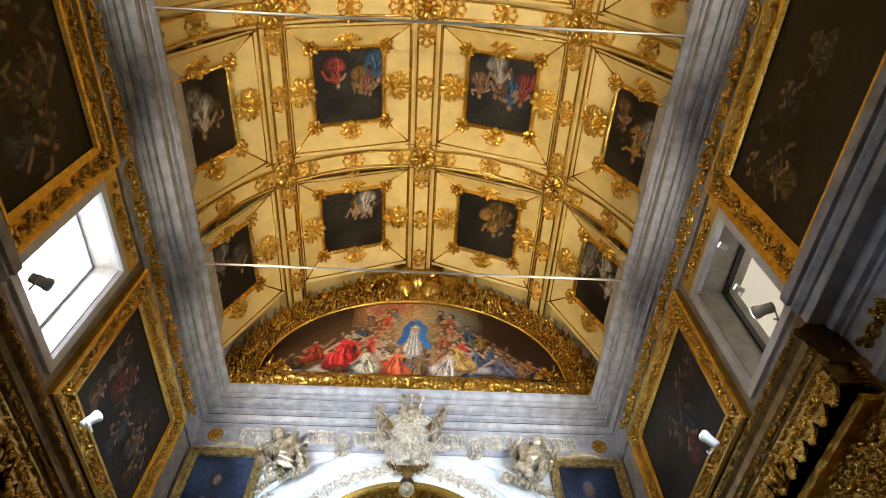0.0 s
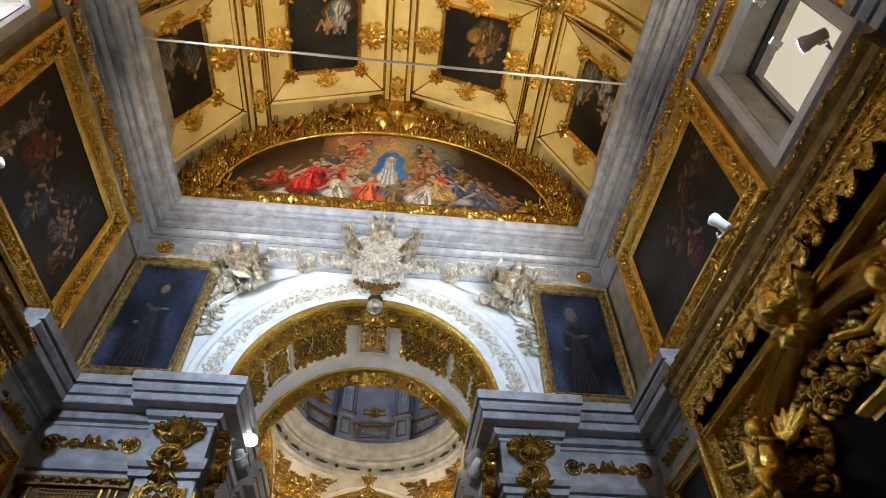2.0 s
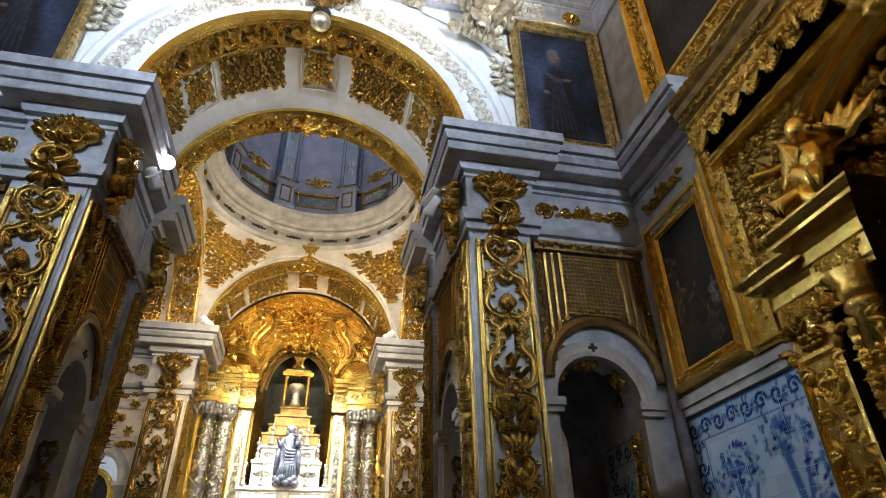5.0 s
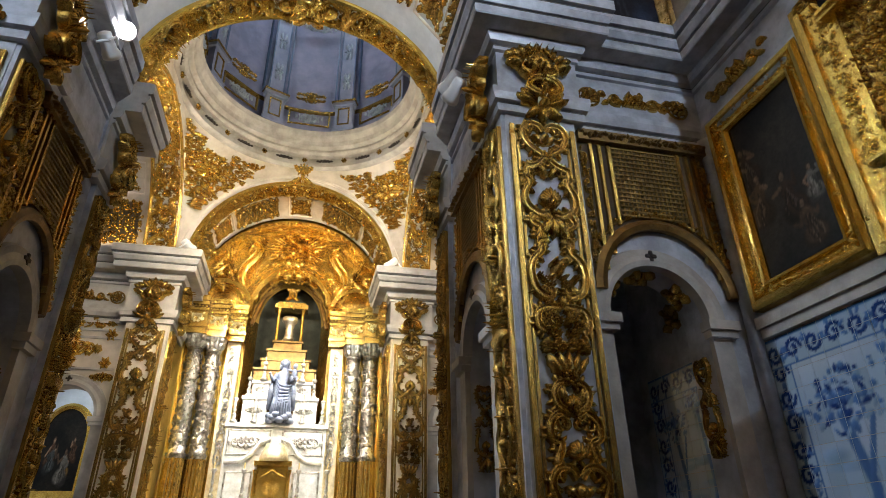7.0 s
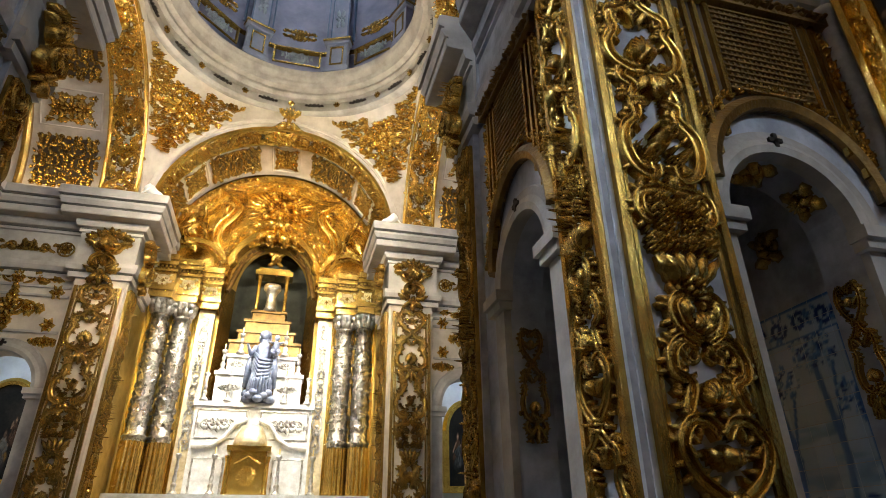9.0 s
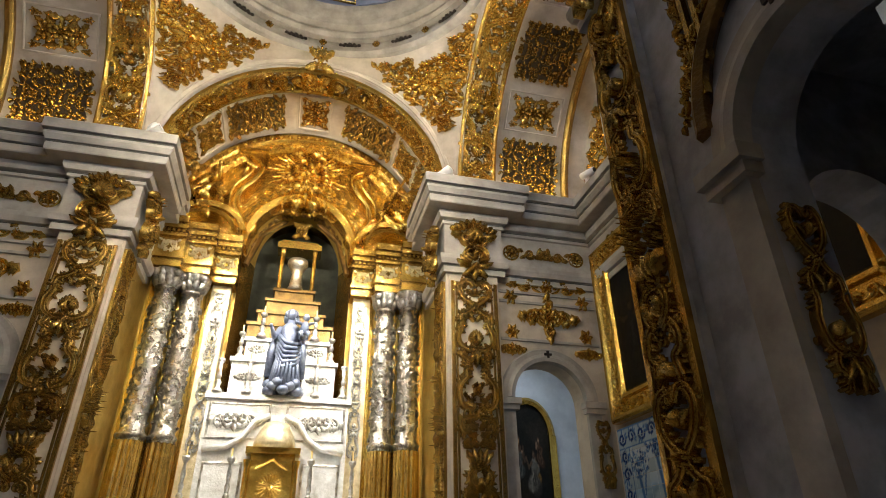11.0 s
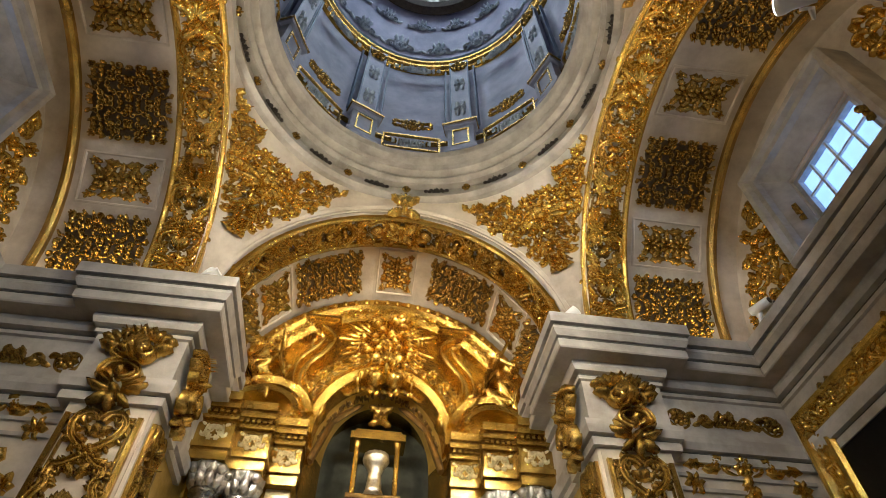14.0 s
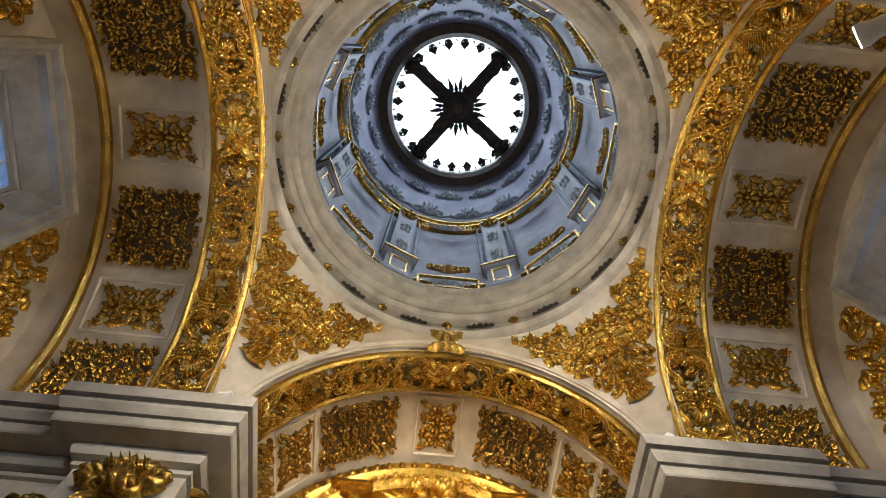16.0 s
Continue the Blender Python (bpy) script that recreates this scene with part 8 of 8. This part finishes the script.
for s in (-1, 1):
    pel = thing("gilded_pelmet", "carved gilded canopy pelmet with a scalloped lower edge", "pelmet", "pelmets of the side altars")
    part("cornice", flip(moulding(gpath, PEL), s), GOLD_BROWN, pel, "gilded moulded cornice")
    for k, zz in enumerate((5.66, 5.88)):
        part("cornice_carving", flip(vine(4.3, 0.09, 0.035, 30 + k, 0.12).mapped(lambda x, y, z: (RX - (0.41, 0.49)[k] - z, AY + x, zz + y)), s), GOLD, pel, "", True)
    # scalloped board
    n = 17
    L = 4.2
    b = Shape()
    xf = RX - 0.42
    seg = n * 6
    edge = []
    for i in range(seg + 1):
        t = i / seg
        ph = (t * n) % 1.0
        edge.append((AY - L / 2 + L * t, 5.30 - 0.10 * abs(math.sin(math.pi * t * n)) ** 0.7 - 0.02 * math.sin(6 * math.pi * ph)))
    for (y0, z0), (y1, z1) in zip(edge, edge[1:]):
        b.face((xf, y0, z0), (xf, y1, z1), (xf, y1, 5.56), (xf, y0, 5.56))
        b.face((xf + 0.04, y0, z0), (xf + 0.04, y1, z1), (xf + 0.04, y1, 5.56), (xf + 0.04, y0, 5.56))
        b.face((xf, y0, z0), (xf + 0.04, y0, z0), (xf + 0.04, y1, z1), (xf, y1, z1))
    for ye in (AY - L / 2, AY + L / 2):
        b.box(xf + 0.02, ye - 0.02, 5.28, RX, ye + 0.02, 5.56)
    part("valance", flip(b, s), GOLD_OLD, pel, "scalloped gilded board")
    part("valance_carving", flip(vine(L, 0.18, 0.04, 37, 0.16).mapped(lambda x, y, z: (xf - z, AY + x, 5.38 + y)), s), GOLD, pel, "carved gilt foliage", True)
    part("valance_bead", flip(vine(L, 0.08, 0.025, 38, 0.09).mapped(lambda x, y, z: (xf - z, AY + x, 5.51 + y)), s), GOLD_OLD, pel, "", True)
    m_scal = shared("valance_shell", lambda: (lambda o: (o.shell(0, 0, 0.1, -math.pi / 2, 0.03, 5), o)[-1])(Ornament()), GOLD)
    for i in range(n):
        part("valance_shell", m_scal, GOLD, pel, at=side_wall(s, AY - L / 2 + L * (i + 0.5) / n, 5.24, 0.42))

    alt = thing("side_altar", "dark gilded side altar with arched carved niche and cherubs", "altar", "side altars")
    # carved back with an arched recess
    back = arch_panel(AY - 2.2, AY + 2.45, 3.3, 5.54, AY, 1.45, 3.66, RX - 0.12, RX - 0.01, 28, 1.2).mapped(lambda u, v, w: (w, u, v))
    part("back_panel", flip(back, s), GOLD_OLD, alt, "carved gilded back panel")
    # the recess has hardly any depth; its shade is the panel's black colour
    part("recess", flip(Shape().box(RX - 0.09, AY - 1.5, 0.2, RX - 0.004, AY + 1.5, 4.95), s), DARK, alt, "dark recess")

    def keep(x, y):
        return (x / 1.72) ** 2 + ((y + 1.0) / 1.46) ** 2 > 1.0
    part("spandrel_carving", flip(foliage(4.5, 2.0, 53, 0.105, 0.06, False, keep).mapped(lambda x, y, z: (RX - 0.12 - z, AY + 0.1 + x, 4.78 + y)), s), GOLD_OLD, alt, "gilded foliage carving", True)
    for rx, rz, th, w in ((1.46, 1.21, 0.05, 0.2), (1.70, 1.44, 0.035, 0.13)):
        part("arch_band", flip(arc_sweep([(-th, 0.0), (-th, w), (0, w + 0.04), (th, w), (th, 0.0)], 0.0, math.pi, 40, lambda a, q, z: (RX - 0.1 - z, AY + (rx + q) * math.cos(a), 3.66 + (rz + q) * math.sin(a))), s), GOLD, alt, "gilded arch moulding")
    part("recess_carving", flip(foliage(2.5, 1.2, 57, 0.14, 0.10, False, lambda x, y: (x / 1.35) ** 2 + ((y + 0.5) / 1.1) ** 2 < 1.0 and (x / 0.75) ** 2 + ((y + 0.5) / 0.6) ** 2 > 1.0).mapped(lambda x, y, z: (RX - 0.12 - z, AY + x, 4.2 + y)), s), GOLD_OLD, alt, "gilded scrolls in the recess", True)
    # black board added to darken the shaded gap under the valance
    part("backing", flip(Shape().box(RX - 0.24, AY - 2.1, 5.16, RX - 0.12, AY + 2.1, 5.53), s), DARK, alt, "black board added as the shade behind the valance")
    part("top_moulding", flip(Shape().box(RX - 0.27, AY - 2.12, 5.09, RX - 0.115, AY + 2.12, 5.13).add(Shape().box(RX - 0.29, AY - 2.12, 5.13, RX - 0.115, AY + 2.12, 5.16)), s), GOLD, alt, "gilded top moulding")
    part("inner_strip", flip(vine(1.9, 0.16, 0.05, 39, 0.16).mapped(lambda x, y, z: (RX - 0.14 - z, 7.86 + y, 4.4 + x)), s), GOLD, alt, "", True)
    part("edge_board", flip(Shape().box(RX - 0.16, 7.74, 3.34, RX - 0.1, 7.98, 5.4).add(Shape().box(RX - 0.19, 7.98, 3.34, RX - 0.1, 8.03, 5.4)), s), GOLD, alt)
    part("crest", flip(palmette(0.9, 0.7, 0.2).mapped(lambda x, y, z: (RX - 0.3 - z, AY + x, 5.12 + y)), s), GOLD, alt, "gilded cartouche", True)
    part("crest_boss", flip(Shape().ball((RX - 0.5, AY, 5.12), 0.1, 0.16, 0.16, 12, 8), s), GOLD, alt, "", True)
    for q in (-1, 1):
        # stepped ledge, pilaster and twisted column below it
        plan = [(RX, 0.72), (RX - 0.62, 0.72), (RX - 0.62, 1.14), (RX - 0.36, 1.14), (RX - 0.36, 1.78), (RX, 1.78)]
        plan = [(x, AY + y) for x, y in plan] if q > 0 else [(x, AY - y) for x, y in plan[::-1]]
        led = moulding(plan, LEDGE)
        for y0, y1, out in ((0.74, 1.12, 0.60), (1.10, 1.76, 0.34)):
            a, b_ = sorted((AY + q * y0, AY + q * y1))
            led.box(RX - out, a, 3.21, RX - 0.005, b_, 3.655)
        part("ledge", flip(led, s), GOLD_OLD, alt, "gilded moulded ledge with a stepped front")
        for y0, y1, out in ((0.72, 1.14, 0.62), (1.14, 1.78, 0.36)):
            w_ = y1 - y0
            part("ledge_carving", flip(foliage(w_ * 0.9, 0.11, 54, 0.06, 0.03).mapped(lambda x, y, z: (RX - out - 0.02 - z, AY + q * (y0 + y1) / 2 + x, 3.32 + y)), s), GOLD, alt, "", True)
        pil = Shape().box(RX - 0.42, AY + q * 1.52 - 0.2, 0.3, RX - 0.005, AY + q * 1.52 + 0.2, 3.22)
        part("side_pilaster", flip(pil, s), GOLD_OLD, alt, "gilded pilaster")
        part("pilaster_rim", flip(moulding([(-0.2, 1.5), (0.2, 1.5), (0.2, 2.95), (-0.2, 2.95)], [(0, -0.005), (0, 0.03), (0.03, 0.035), (0.045, 0.0)], True).mapped(lambda x, y, z: (RX - 0.42 - z, AY + q * 1.52 + x, y)), s), GOLD, alt)
        part("pilaster_carving", flip(foliage(0.32, 1.4, 58, 0.12, 0.06).mapped(lambda x, y, z: (RX - 0.42 - z, AY + q * 1.52 + x, 2.22 + y)), s), GOLD, alt, "", True)
        part("capital_carving", flip(foliage(0.5, 0.26, 59, 0.12, 0.08).mapped(lambda x, y, z: (RX - 0.42 - z, AY + q * 1.52 + x, 3.08 + y)), s), GOLD_OLD, alt, "", True)
        def wrap(x, y, z):
            a = x / 0.11
            r = 0.11 + z
            return (RX - 0.55 + r * math.cos(a), AY + q * 0.94 + r * math.sin(a), 2.0 + y)
        part("column", flip(Shape().lathe([(0.14, 0.9), (0.14, 0.96), (0.11, 1.0), (0.115, 1.6), (0.10, 2.95), (0.13, 3.0), (0.12, 3.05)], 18, (RX - 0.55, AY + q * 0.94, 0)), s), GOLD_OLD, alt, "gilded column wound with vines", True)
        part("column_vine", flip(foliage(0.68, 1.9, 56, 0.11, 0.055).mapped(wrap), s), GOLD, alt, "", True)
        part("column_capital", flip(Shape().lathe([(0.12, 3.05), (0.14, 3.1), (0.12, 3.14), (0.2, 3.22)], 12, (RX - 0.55, AY + q * 0.94, 0)), s), GOLD, alt, "", True)
        ch = figure(60 + q, 1.0, True, False)
        part("cherub", ch, GOLD, alt, "gilded standing cherub", True, (pose(RX - 0.42, AY + q * 0.98, 3.66, 0, 0, -90) if s > 0 else pose(LX + 0.42, AY + q * 0.98, 3.66, 0, 0, 90)))
        hb = figure(64 + q, 0.6, True, True)
        part("cherub", hb, GOLD_OLD, alt, "gilded cherub on the arch", True, (pose(RX - 0.3, AY + q * 0.75, 5.15, 0, 0, -90) if s > 0 else pose(LX + 0.3, AY + q * 0.75, 5.15, 0, 0, 90)))
    part("altar_table", flip(Shape().box(RX - 0.9, AY - 1.1, 0.0, RX - 0.005, AY + 1.1, 1.0).add(Shape().box(RX - 0.95, AY - 1.15, 1.0, RX - 0.005, AY + 1.15, 1.06)), s), GOLD_OLD, alt)
    picture("low_painting", "tall dark painting in a gilded carved frame", side_wall(s, 8.74, 4.34, 0.006), 1.2, 1.98, 0.22, OIL_LOW, GOLD, "low paintings of the nave", 0.04)
    structure("trim_dado", flip(Shape().box(RX - 0.06, 7.36, 3.12, RX - 0.004, WY - 0.004, 3.2).add(Shape().box(RX - 0.09, 7.36, 3.2, RX - 0.004, WY - 0.004, 3.3)), s), STONE, "pale stone rail over the tiles")
    part("corner_post", flip(Shape().lathe([(0.05, 0.3), (0.06, 0.3), (0.06, 5.1), (0.09, 5.14), (0.09, 5.2)], 12, (RX - 0.07, WY - 0.07, 0)), s), MARBLE, PIER[s], "slim marble corner shaft", True)

# ---- blue and white tiles ----
def tile_mat():
    """Tin glaze over blue brushwork; tiles differ a little in tone."""
    m = bpy.data.materials.new("blue_white_tile")
    m.use_nodes = True
    nt = m.node_tree
    bs = nt.nodes["Principled BSDF"]
    bs.inputs["Roughness"].default_value = 0.18
    at = nt.nodes.new("ShaderNodeAttribute")
    at.attribute_name = "paint"
    info = nt.nodes.new("ShaderNodeObjectInfo")
    hue = nt.nodes.new("ShaderNodeHueSaturation")
    v = nt.nodes.new("ShaderNodeMapRange")
    v.inputs["To Min"].default_value, v.inputs["To Max"].default_value = 0.84, 1.1
    nt.links.new(info.outputs["Random"], v.inputs["Value"])
    nt.links.new(v.outputs[0], hue.inputs["Value"])
    nt.links.new(at.outputs["Color"], hue.inputs["Color"])
    nt.links.new(hue.outputs[0], bs.inputs["Base Color"])
    geo = nt.nodes.new("ShaderNodeNewGeometry")
    n = nt.nodes.new("ShaderNodeTexNoise")
    n.inputs["Scale"].default_value = 22
    nt.links.new(geo.outputs["Position"], n.inputs["Vector"])
    bp = nt.nodes.new("ShaderNodeBump")
    bp.inputs["Strength"].default_value, bp.inputs["Distance"].default_value = 0.12, 0.01
    nt.links.new(n.outputs["Fac"], bp.inputs["Height"])
    nt.links.new(bp.outputs[0], bs.inputs["Normal"])
    return m


TILE = tile_mat()
T, TN = 0.145, 10


def tile_picture(nu, nv, seed):
    """Blue landscape with trees inside a border of scrolling leaves."""
    a = nu / nv
    e = Easel(nu * TN, nv * TN, a, seed, (0.34, 0.47, 0.62), (0.52, 0.61, 0.70))
    g = e.rng
    deep, mid, faint = (0.015, 0.05, 0.20), (0.08, 0.18, 0.42), (0.26, 0.40, 0.58)
    bu = 1.7 / nu
    bv = bu * a
    for k in range(18):
        e.dab(g.uniform(0.1, 0.9), g.uniform(0.1, 0.45), g.uniform(0.05, 0.14), g.uniform(0.015, 0.04), faint, 0, 0.8)
    for tu, top in ((0.30, 0.72), (0.62, 0.84), (0.84, 0.6)):
        e.stroke([(tu, 0.1), (tu + 0.03, 0.32), (tu - 0.02, top - 0.12)], 0.020, mid)
        e.stroke([(tu + 0.025, 0.34), (tu + 0.10, top - 0.14)], 0.011, mid)
        for k in range(130):
            r, t = g.uniform(0, 0.15), g.uniform(0, 6.28)
            e.dab(tu + r * math.cos(t) * 1.15, top - 0.06 + r * math.sin(t) * a * 0.8, g.uniform(0.008, 0.024), g.uniform(0.006, 0.014), g.choice([deep, mid, mid, faint]), g.uniform(0, 3), 0.6)
    for k in range(16):
        e.dab(g.uniform(0.05, 0.95), g.uniform(0.02, 0.16), g.uniform(0.02, 0.06), 0.012, g.choice([mid, faint, deep]), g.uniform(-0.3, 0.3), 0.7)
    for x0, y0, x1, y1 in ((0, 0, bu, 1), (1 - bu, 0, 1, 1), (0, 1 - bv, 1, 1)):
        inside = (e.u >= x0) & (e.u <= x1) & (e.v >= y0) & (e.v <= y1)
        e.c[inside] = (0.38, 0.50, 0.63)
        along = (x1 - x0) > (y1 - y0) * a
        n = int(((x1 - x0) if along else (y1 - y0) / a) / bu * 1.3)
        for k in range(n):
            f = (k + 0.5) / n
            cu, cv = (x0 + (x1 - x0) * f, (y0 + y1) / 2) if along else ((x0 + x1) / 2, y0 + (y1 - y0) * f)
            way = 1 if k % 2 else -1
            e.stroke([(cu + bu * 0.34 * (1 - t / 13) * math.cos(way * t * 0.75), cv + bu * a * 0.34 * (1 - t / 13) * math.sin(way * t * 0.75)) for t in range(11)], bu * 0.07, deep)
            for j in range(5):
                t = g.uniform(0, 6.28)
                e.dab(cu + bu * 0.38 * math.cos(t), cv + bu * a * 0.38 * math.sin(t), bu * 0.13, bu * 0.06, mid, t, 0.5)
        for q in (0.04, 0.96):
            if along:
                e.stroke([(x0, y0 + (y1 - y0) * q), (x1, y0 + (y1 - y0) * q)], bu * 0.04, mid)
            else:
                e.stroke([(x0 + (x1 - x0) * q, y0), (x0 + (x1 - x0) * q, y1)], bu * 0.04, mid)
    return e


def tile_mesh(e, i, j):
    h = T / 2 - 0.002
    sh = Shape().sheet(lambda u, v: ((2 * u - 1) * h, (2 * v - 1) * h, 0.007 - 0.0015 * (u in (0, 1) or v in (0, 1))), TN, TN)
    n = len(sh.v)
    sh.box(-h, -h, 0, h, h, 0.004)
    me = bpy.data.meshes.new("tile")
    me.from_pydata(sh.v, [], sh.f)
    me.materials.append(TILE)
    col = np.ones((len(sh.v), 4))
    col[:, :3] = (0.5, 0.6, 0.7)
    for k in range(n):
        a, b = divmod(k, TN + 1)
        col[k, :3] = e.c[min(j * TN + b, e.nv - 1), min(i * TN + a, e.nu - 1)]
    me.color_attributes.new("paint", "FLOAT_COLOR", "POINT").data.foreach_set("color", np.clip(col, 0, 1).ravel())
    return me


def tiles(m, nu, nv, label, seed):
    """Panel of single tiles from the lower middle of m upwards."""
    b = Shape().box(-nu * T / 2, 0, -0.02, nu * T / 2, nv * T, 0.003)
    p = tagged(new("tile_panel", b.mesh("tile_panel", STONE)), label, "tile panel", "tile panels")
    p.matrix_basis = m
    e = tile_picture(nu, nv, seed)
    for i in range(nu):
        for j in range(nv):
            part("tile", tile_mesh(e, i, j), TILE, p, at=pose(-nu * T / 2 + (i + 0.5) * T, (j + 0.5) * T, 0.003))
    return p


for s in (-1, 1):
    tiles(side_wall(s, 8.42, 3.11 - 12 * T, 0.004), 14, 12, "blue and white painted tile picture on the nave wall", 5 + s)
    tiles(side_wall(s, 10.6, 3.22 - 11 * T, 0.004), 9, 11, "blue and white painted tiles inside the passage", 8 + s)
    tiles(side_wall(s, 15.45, 3.2 - 9 * T, 0.004), 9, 9, "blue and white painted tiles in the side arm", 11 + s)
    rec = thing("window_low", "low window recess lit by blue daylight", "window", at=side_wall(s, 14.1, 2.2))
    rec["kind"] = "structure"
    part("surround", moulding([(-0.55, -0.9), (0.55, -0.9), (0.55, 0.78), (-0.55, 0.78)], [(0, 0), (0, 0.03), (0.12, 0.03), (0.12, 0)], True), STONE, rec)
    part("pane", Shape().box(-0.43, -0.8, 0.002, 0.43, 0.66, 0.01), PANEBLUE, rec, "blue-lit pane")

# ornaments inside the passages beside the arch
m_jamb = shared("jamb_ornament", lambda: candelabra(0.8, 0.2, 9, 0.06, 0.4), GOLD_OLD)
m_pass = shared("passage_ornament", lambda: cartouche(0.4, 0.36, 0.08), GOLD_OLD)
for s in (-1, 1):
    part("jamb_ornament", m_jamb, GOLD_OLD, PIER[s], at=basis((CX + s * (DOOR_X - CX + DOOR_R - 0.012), WY + 0.17, 3.0), (0, -s, 0), (0, 0, 1), (-s, 0, 0)))
    part("jamb_ornament", m_jamb, GOLD_OLD, PIER[s], at=basis((CX + s * (PD + 0.15), 10.92 - 0.012, 3.0), (1, 0, 0), (0, 0, 1), (0, -1, 0)))
    dx = DOOR_X if s > 0 else 2 * CX - DOOR_X
    for a in (40, 90, 140):
        c, q = math.cos(radians(a)), math.sin(radians(a))
        part("passage_ornament", m_pass, GOLD_OLD, PIER[s], at=basis((dx + (DOOR_R - 0.01) * c, WY + 0.17, DOOR_Z + (DOOR_R - 0.01) * q), (q, 0, -c), (0, 1, 0), (-c, 0, -q)) @ Matrix.Diagonal((0.8, 0.7, 1, 1)))
    part("passage_ornament", m_pass, GOLD_OLD, PIER[s], at=side_wall(s, 10.6, 3.75, 0.004))
    # arched gold-framed picture in the corridor
    cp = thing("corridor_painting", "arched painting in a gilded frame in the corridor", "painting", "corridor paintings", north(CX + s * 3.98, 3.3, 0.0, 18.6))
    part("canvas", OIL_CEILS[3].canvas(0.72, 1.5, None, lambda u, v: (0.72 * (u - 0.5), -0.7 + (1.0 + 0.5 * math.sqrt(max(0.0, 1 - (2 * u - 1) ** 2))) * v, 0.03)), PAINT, cp)
    part("frame", arc_sweep([(0.0, 0), (0.0, 0.08), (0.06, 0.1), (0.12, 0.05), (0.12, 0)], 0, math.pi, 20, lambda a, q, z: ((0.36 + q) * math.cos(a), 0.3 + (0.5 + q) * math.sin(a), z)).add(Shape().box(-0.48, -0.7, 0, -0.36, 0.3, 0.08)).add(Shape().box(0.36, -0.7, 0, 0.48, 0.3, 0.08)).add(Shape().box(-0.48, -0.82, 0, 0.48, -0.7, 0.08)), GOLD, cp)

# ---- lamps and camera ----
def spotlight(eye, target, label="white spotlight on the cornice", lit=True, k=1.0):
    t = thing("spotlight", label, "spotlight", "spotlights", look(eye, target) @ Matrix.Diagonal((k, k, k, 1)))
    part("housing", Shape().lathe([(0.03, 0.16), (0.055, 0.15), (0.06, 0.02), (0.075, -0.02), (0.075, -0.06), (0.068, -0.06)], 14), WHITE_METAL, t, "", True)
    part("lens", Shape().lathe([(0.066, -0.062), (0.066, -0.066)], 14), LENS if lit else WHITE_METAL, t, "glowing lens")
    part("bracket", Shape().tube([(0.08, 0, 0.05), (0.09, 0, 0.12), (0.09, -0.12, 0.14), (0.0, -0.16, 0.14)], 0.012, 6), WHITE_METAL, t)


for s in (-1, 1):
    spotlight((CX + s * 3.86, 3.86, 6.68), (CX, 9.5, 9.6))
    spotlight((CX + s * 3.86, 5.9, 6.66), (CX - s * 0.6, 6.9, 14.6))
    if s > 0:
        spotlight((CX + s * 4.12, 4.2, 7.6), (CX - s * 2.0, 3.0, 12.0), "white spotlight hung in the window opening", True, 0.55)
        spotlight((CX + s * 4.14, 4.0, 8.3), (CX - s * 2.0, 3.0, 12.0), "white spotlight hung in the window opening", True, 0.55)
    spotlight((CX + s * 2.54, 12.4, 6.62), (CX - s * 0.4, 15.0, 9.0), "white spotlight on the pier cornice", True, 1.2)
    spotlight((CX + s * 1.86, 15.92, 6.6), (CX - s * 0.5, 18.3, 5.0), "white spotlight on the pier cornice", True, 1.2)
    spotlight((CX + s * 1.86, 16.02, 6.52), (CX - s * 0.5, 13.3, 9.0), "white spotlight on the pier cornice", False, 1.0)
spotlight((CX - 1.62, 10.2, 6.2), (0.1, 4.5, 2.2), "very bright white floodlight fixed to the pier cornice", True, 1.3)
spotlight((CX + 1.62, 10.0, 5.95), (-0.6, 16.0, 4.2), "white spotlight fixed under the pier cornice", False, 1.2)
spotlight((CX + 1.62, 9.85, 5.7), (-0.6, 16.0, 3.2), "white spotlight fixed under the pier cornice", False, 1.2)
spotlight((CX - 1.62, 10.0, 5.75), (-0.6, 16.0, 3.2), "white spotlight fixed under the pier cornice", False, 1.1)
cc = thing("security_camera", "white twin-lens security camera on the cornice", "camera", at=pose(RX - 0.2, 15.5, 6.72, 0, 0, 20))
for q in (-1, 1):
    part("barrel", Shape().tube([(q * 0.05, 0.12, 0.0), (q * 0.05, -0.12, -0.02)], 0.05, 12), WHITE_METAL, cc, "", True)
    part("lens", Shape().tube([(q * 0.05, -0.12, -0.02), (q * 0.05, -0.13, -0.021)], 0.036, 12), BLACK_METAL, cc)
part("mount", Shape().tube([(0, 0.05, 0), (0, 0.1, -0.2)], 0.03, 8), WHITE_METAL, cc)
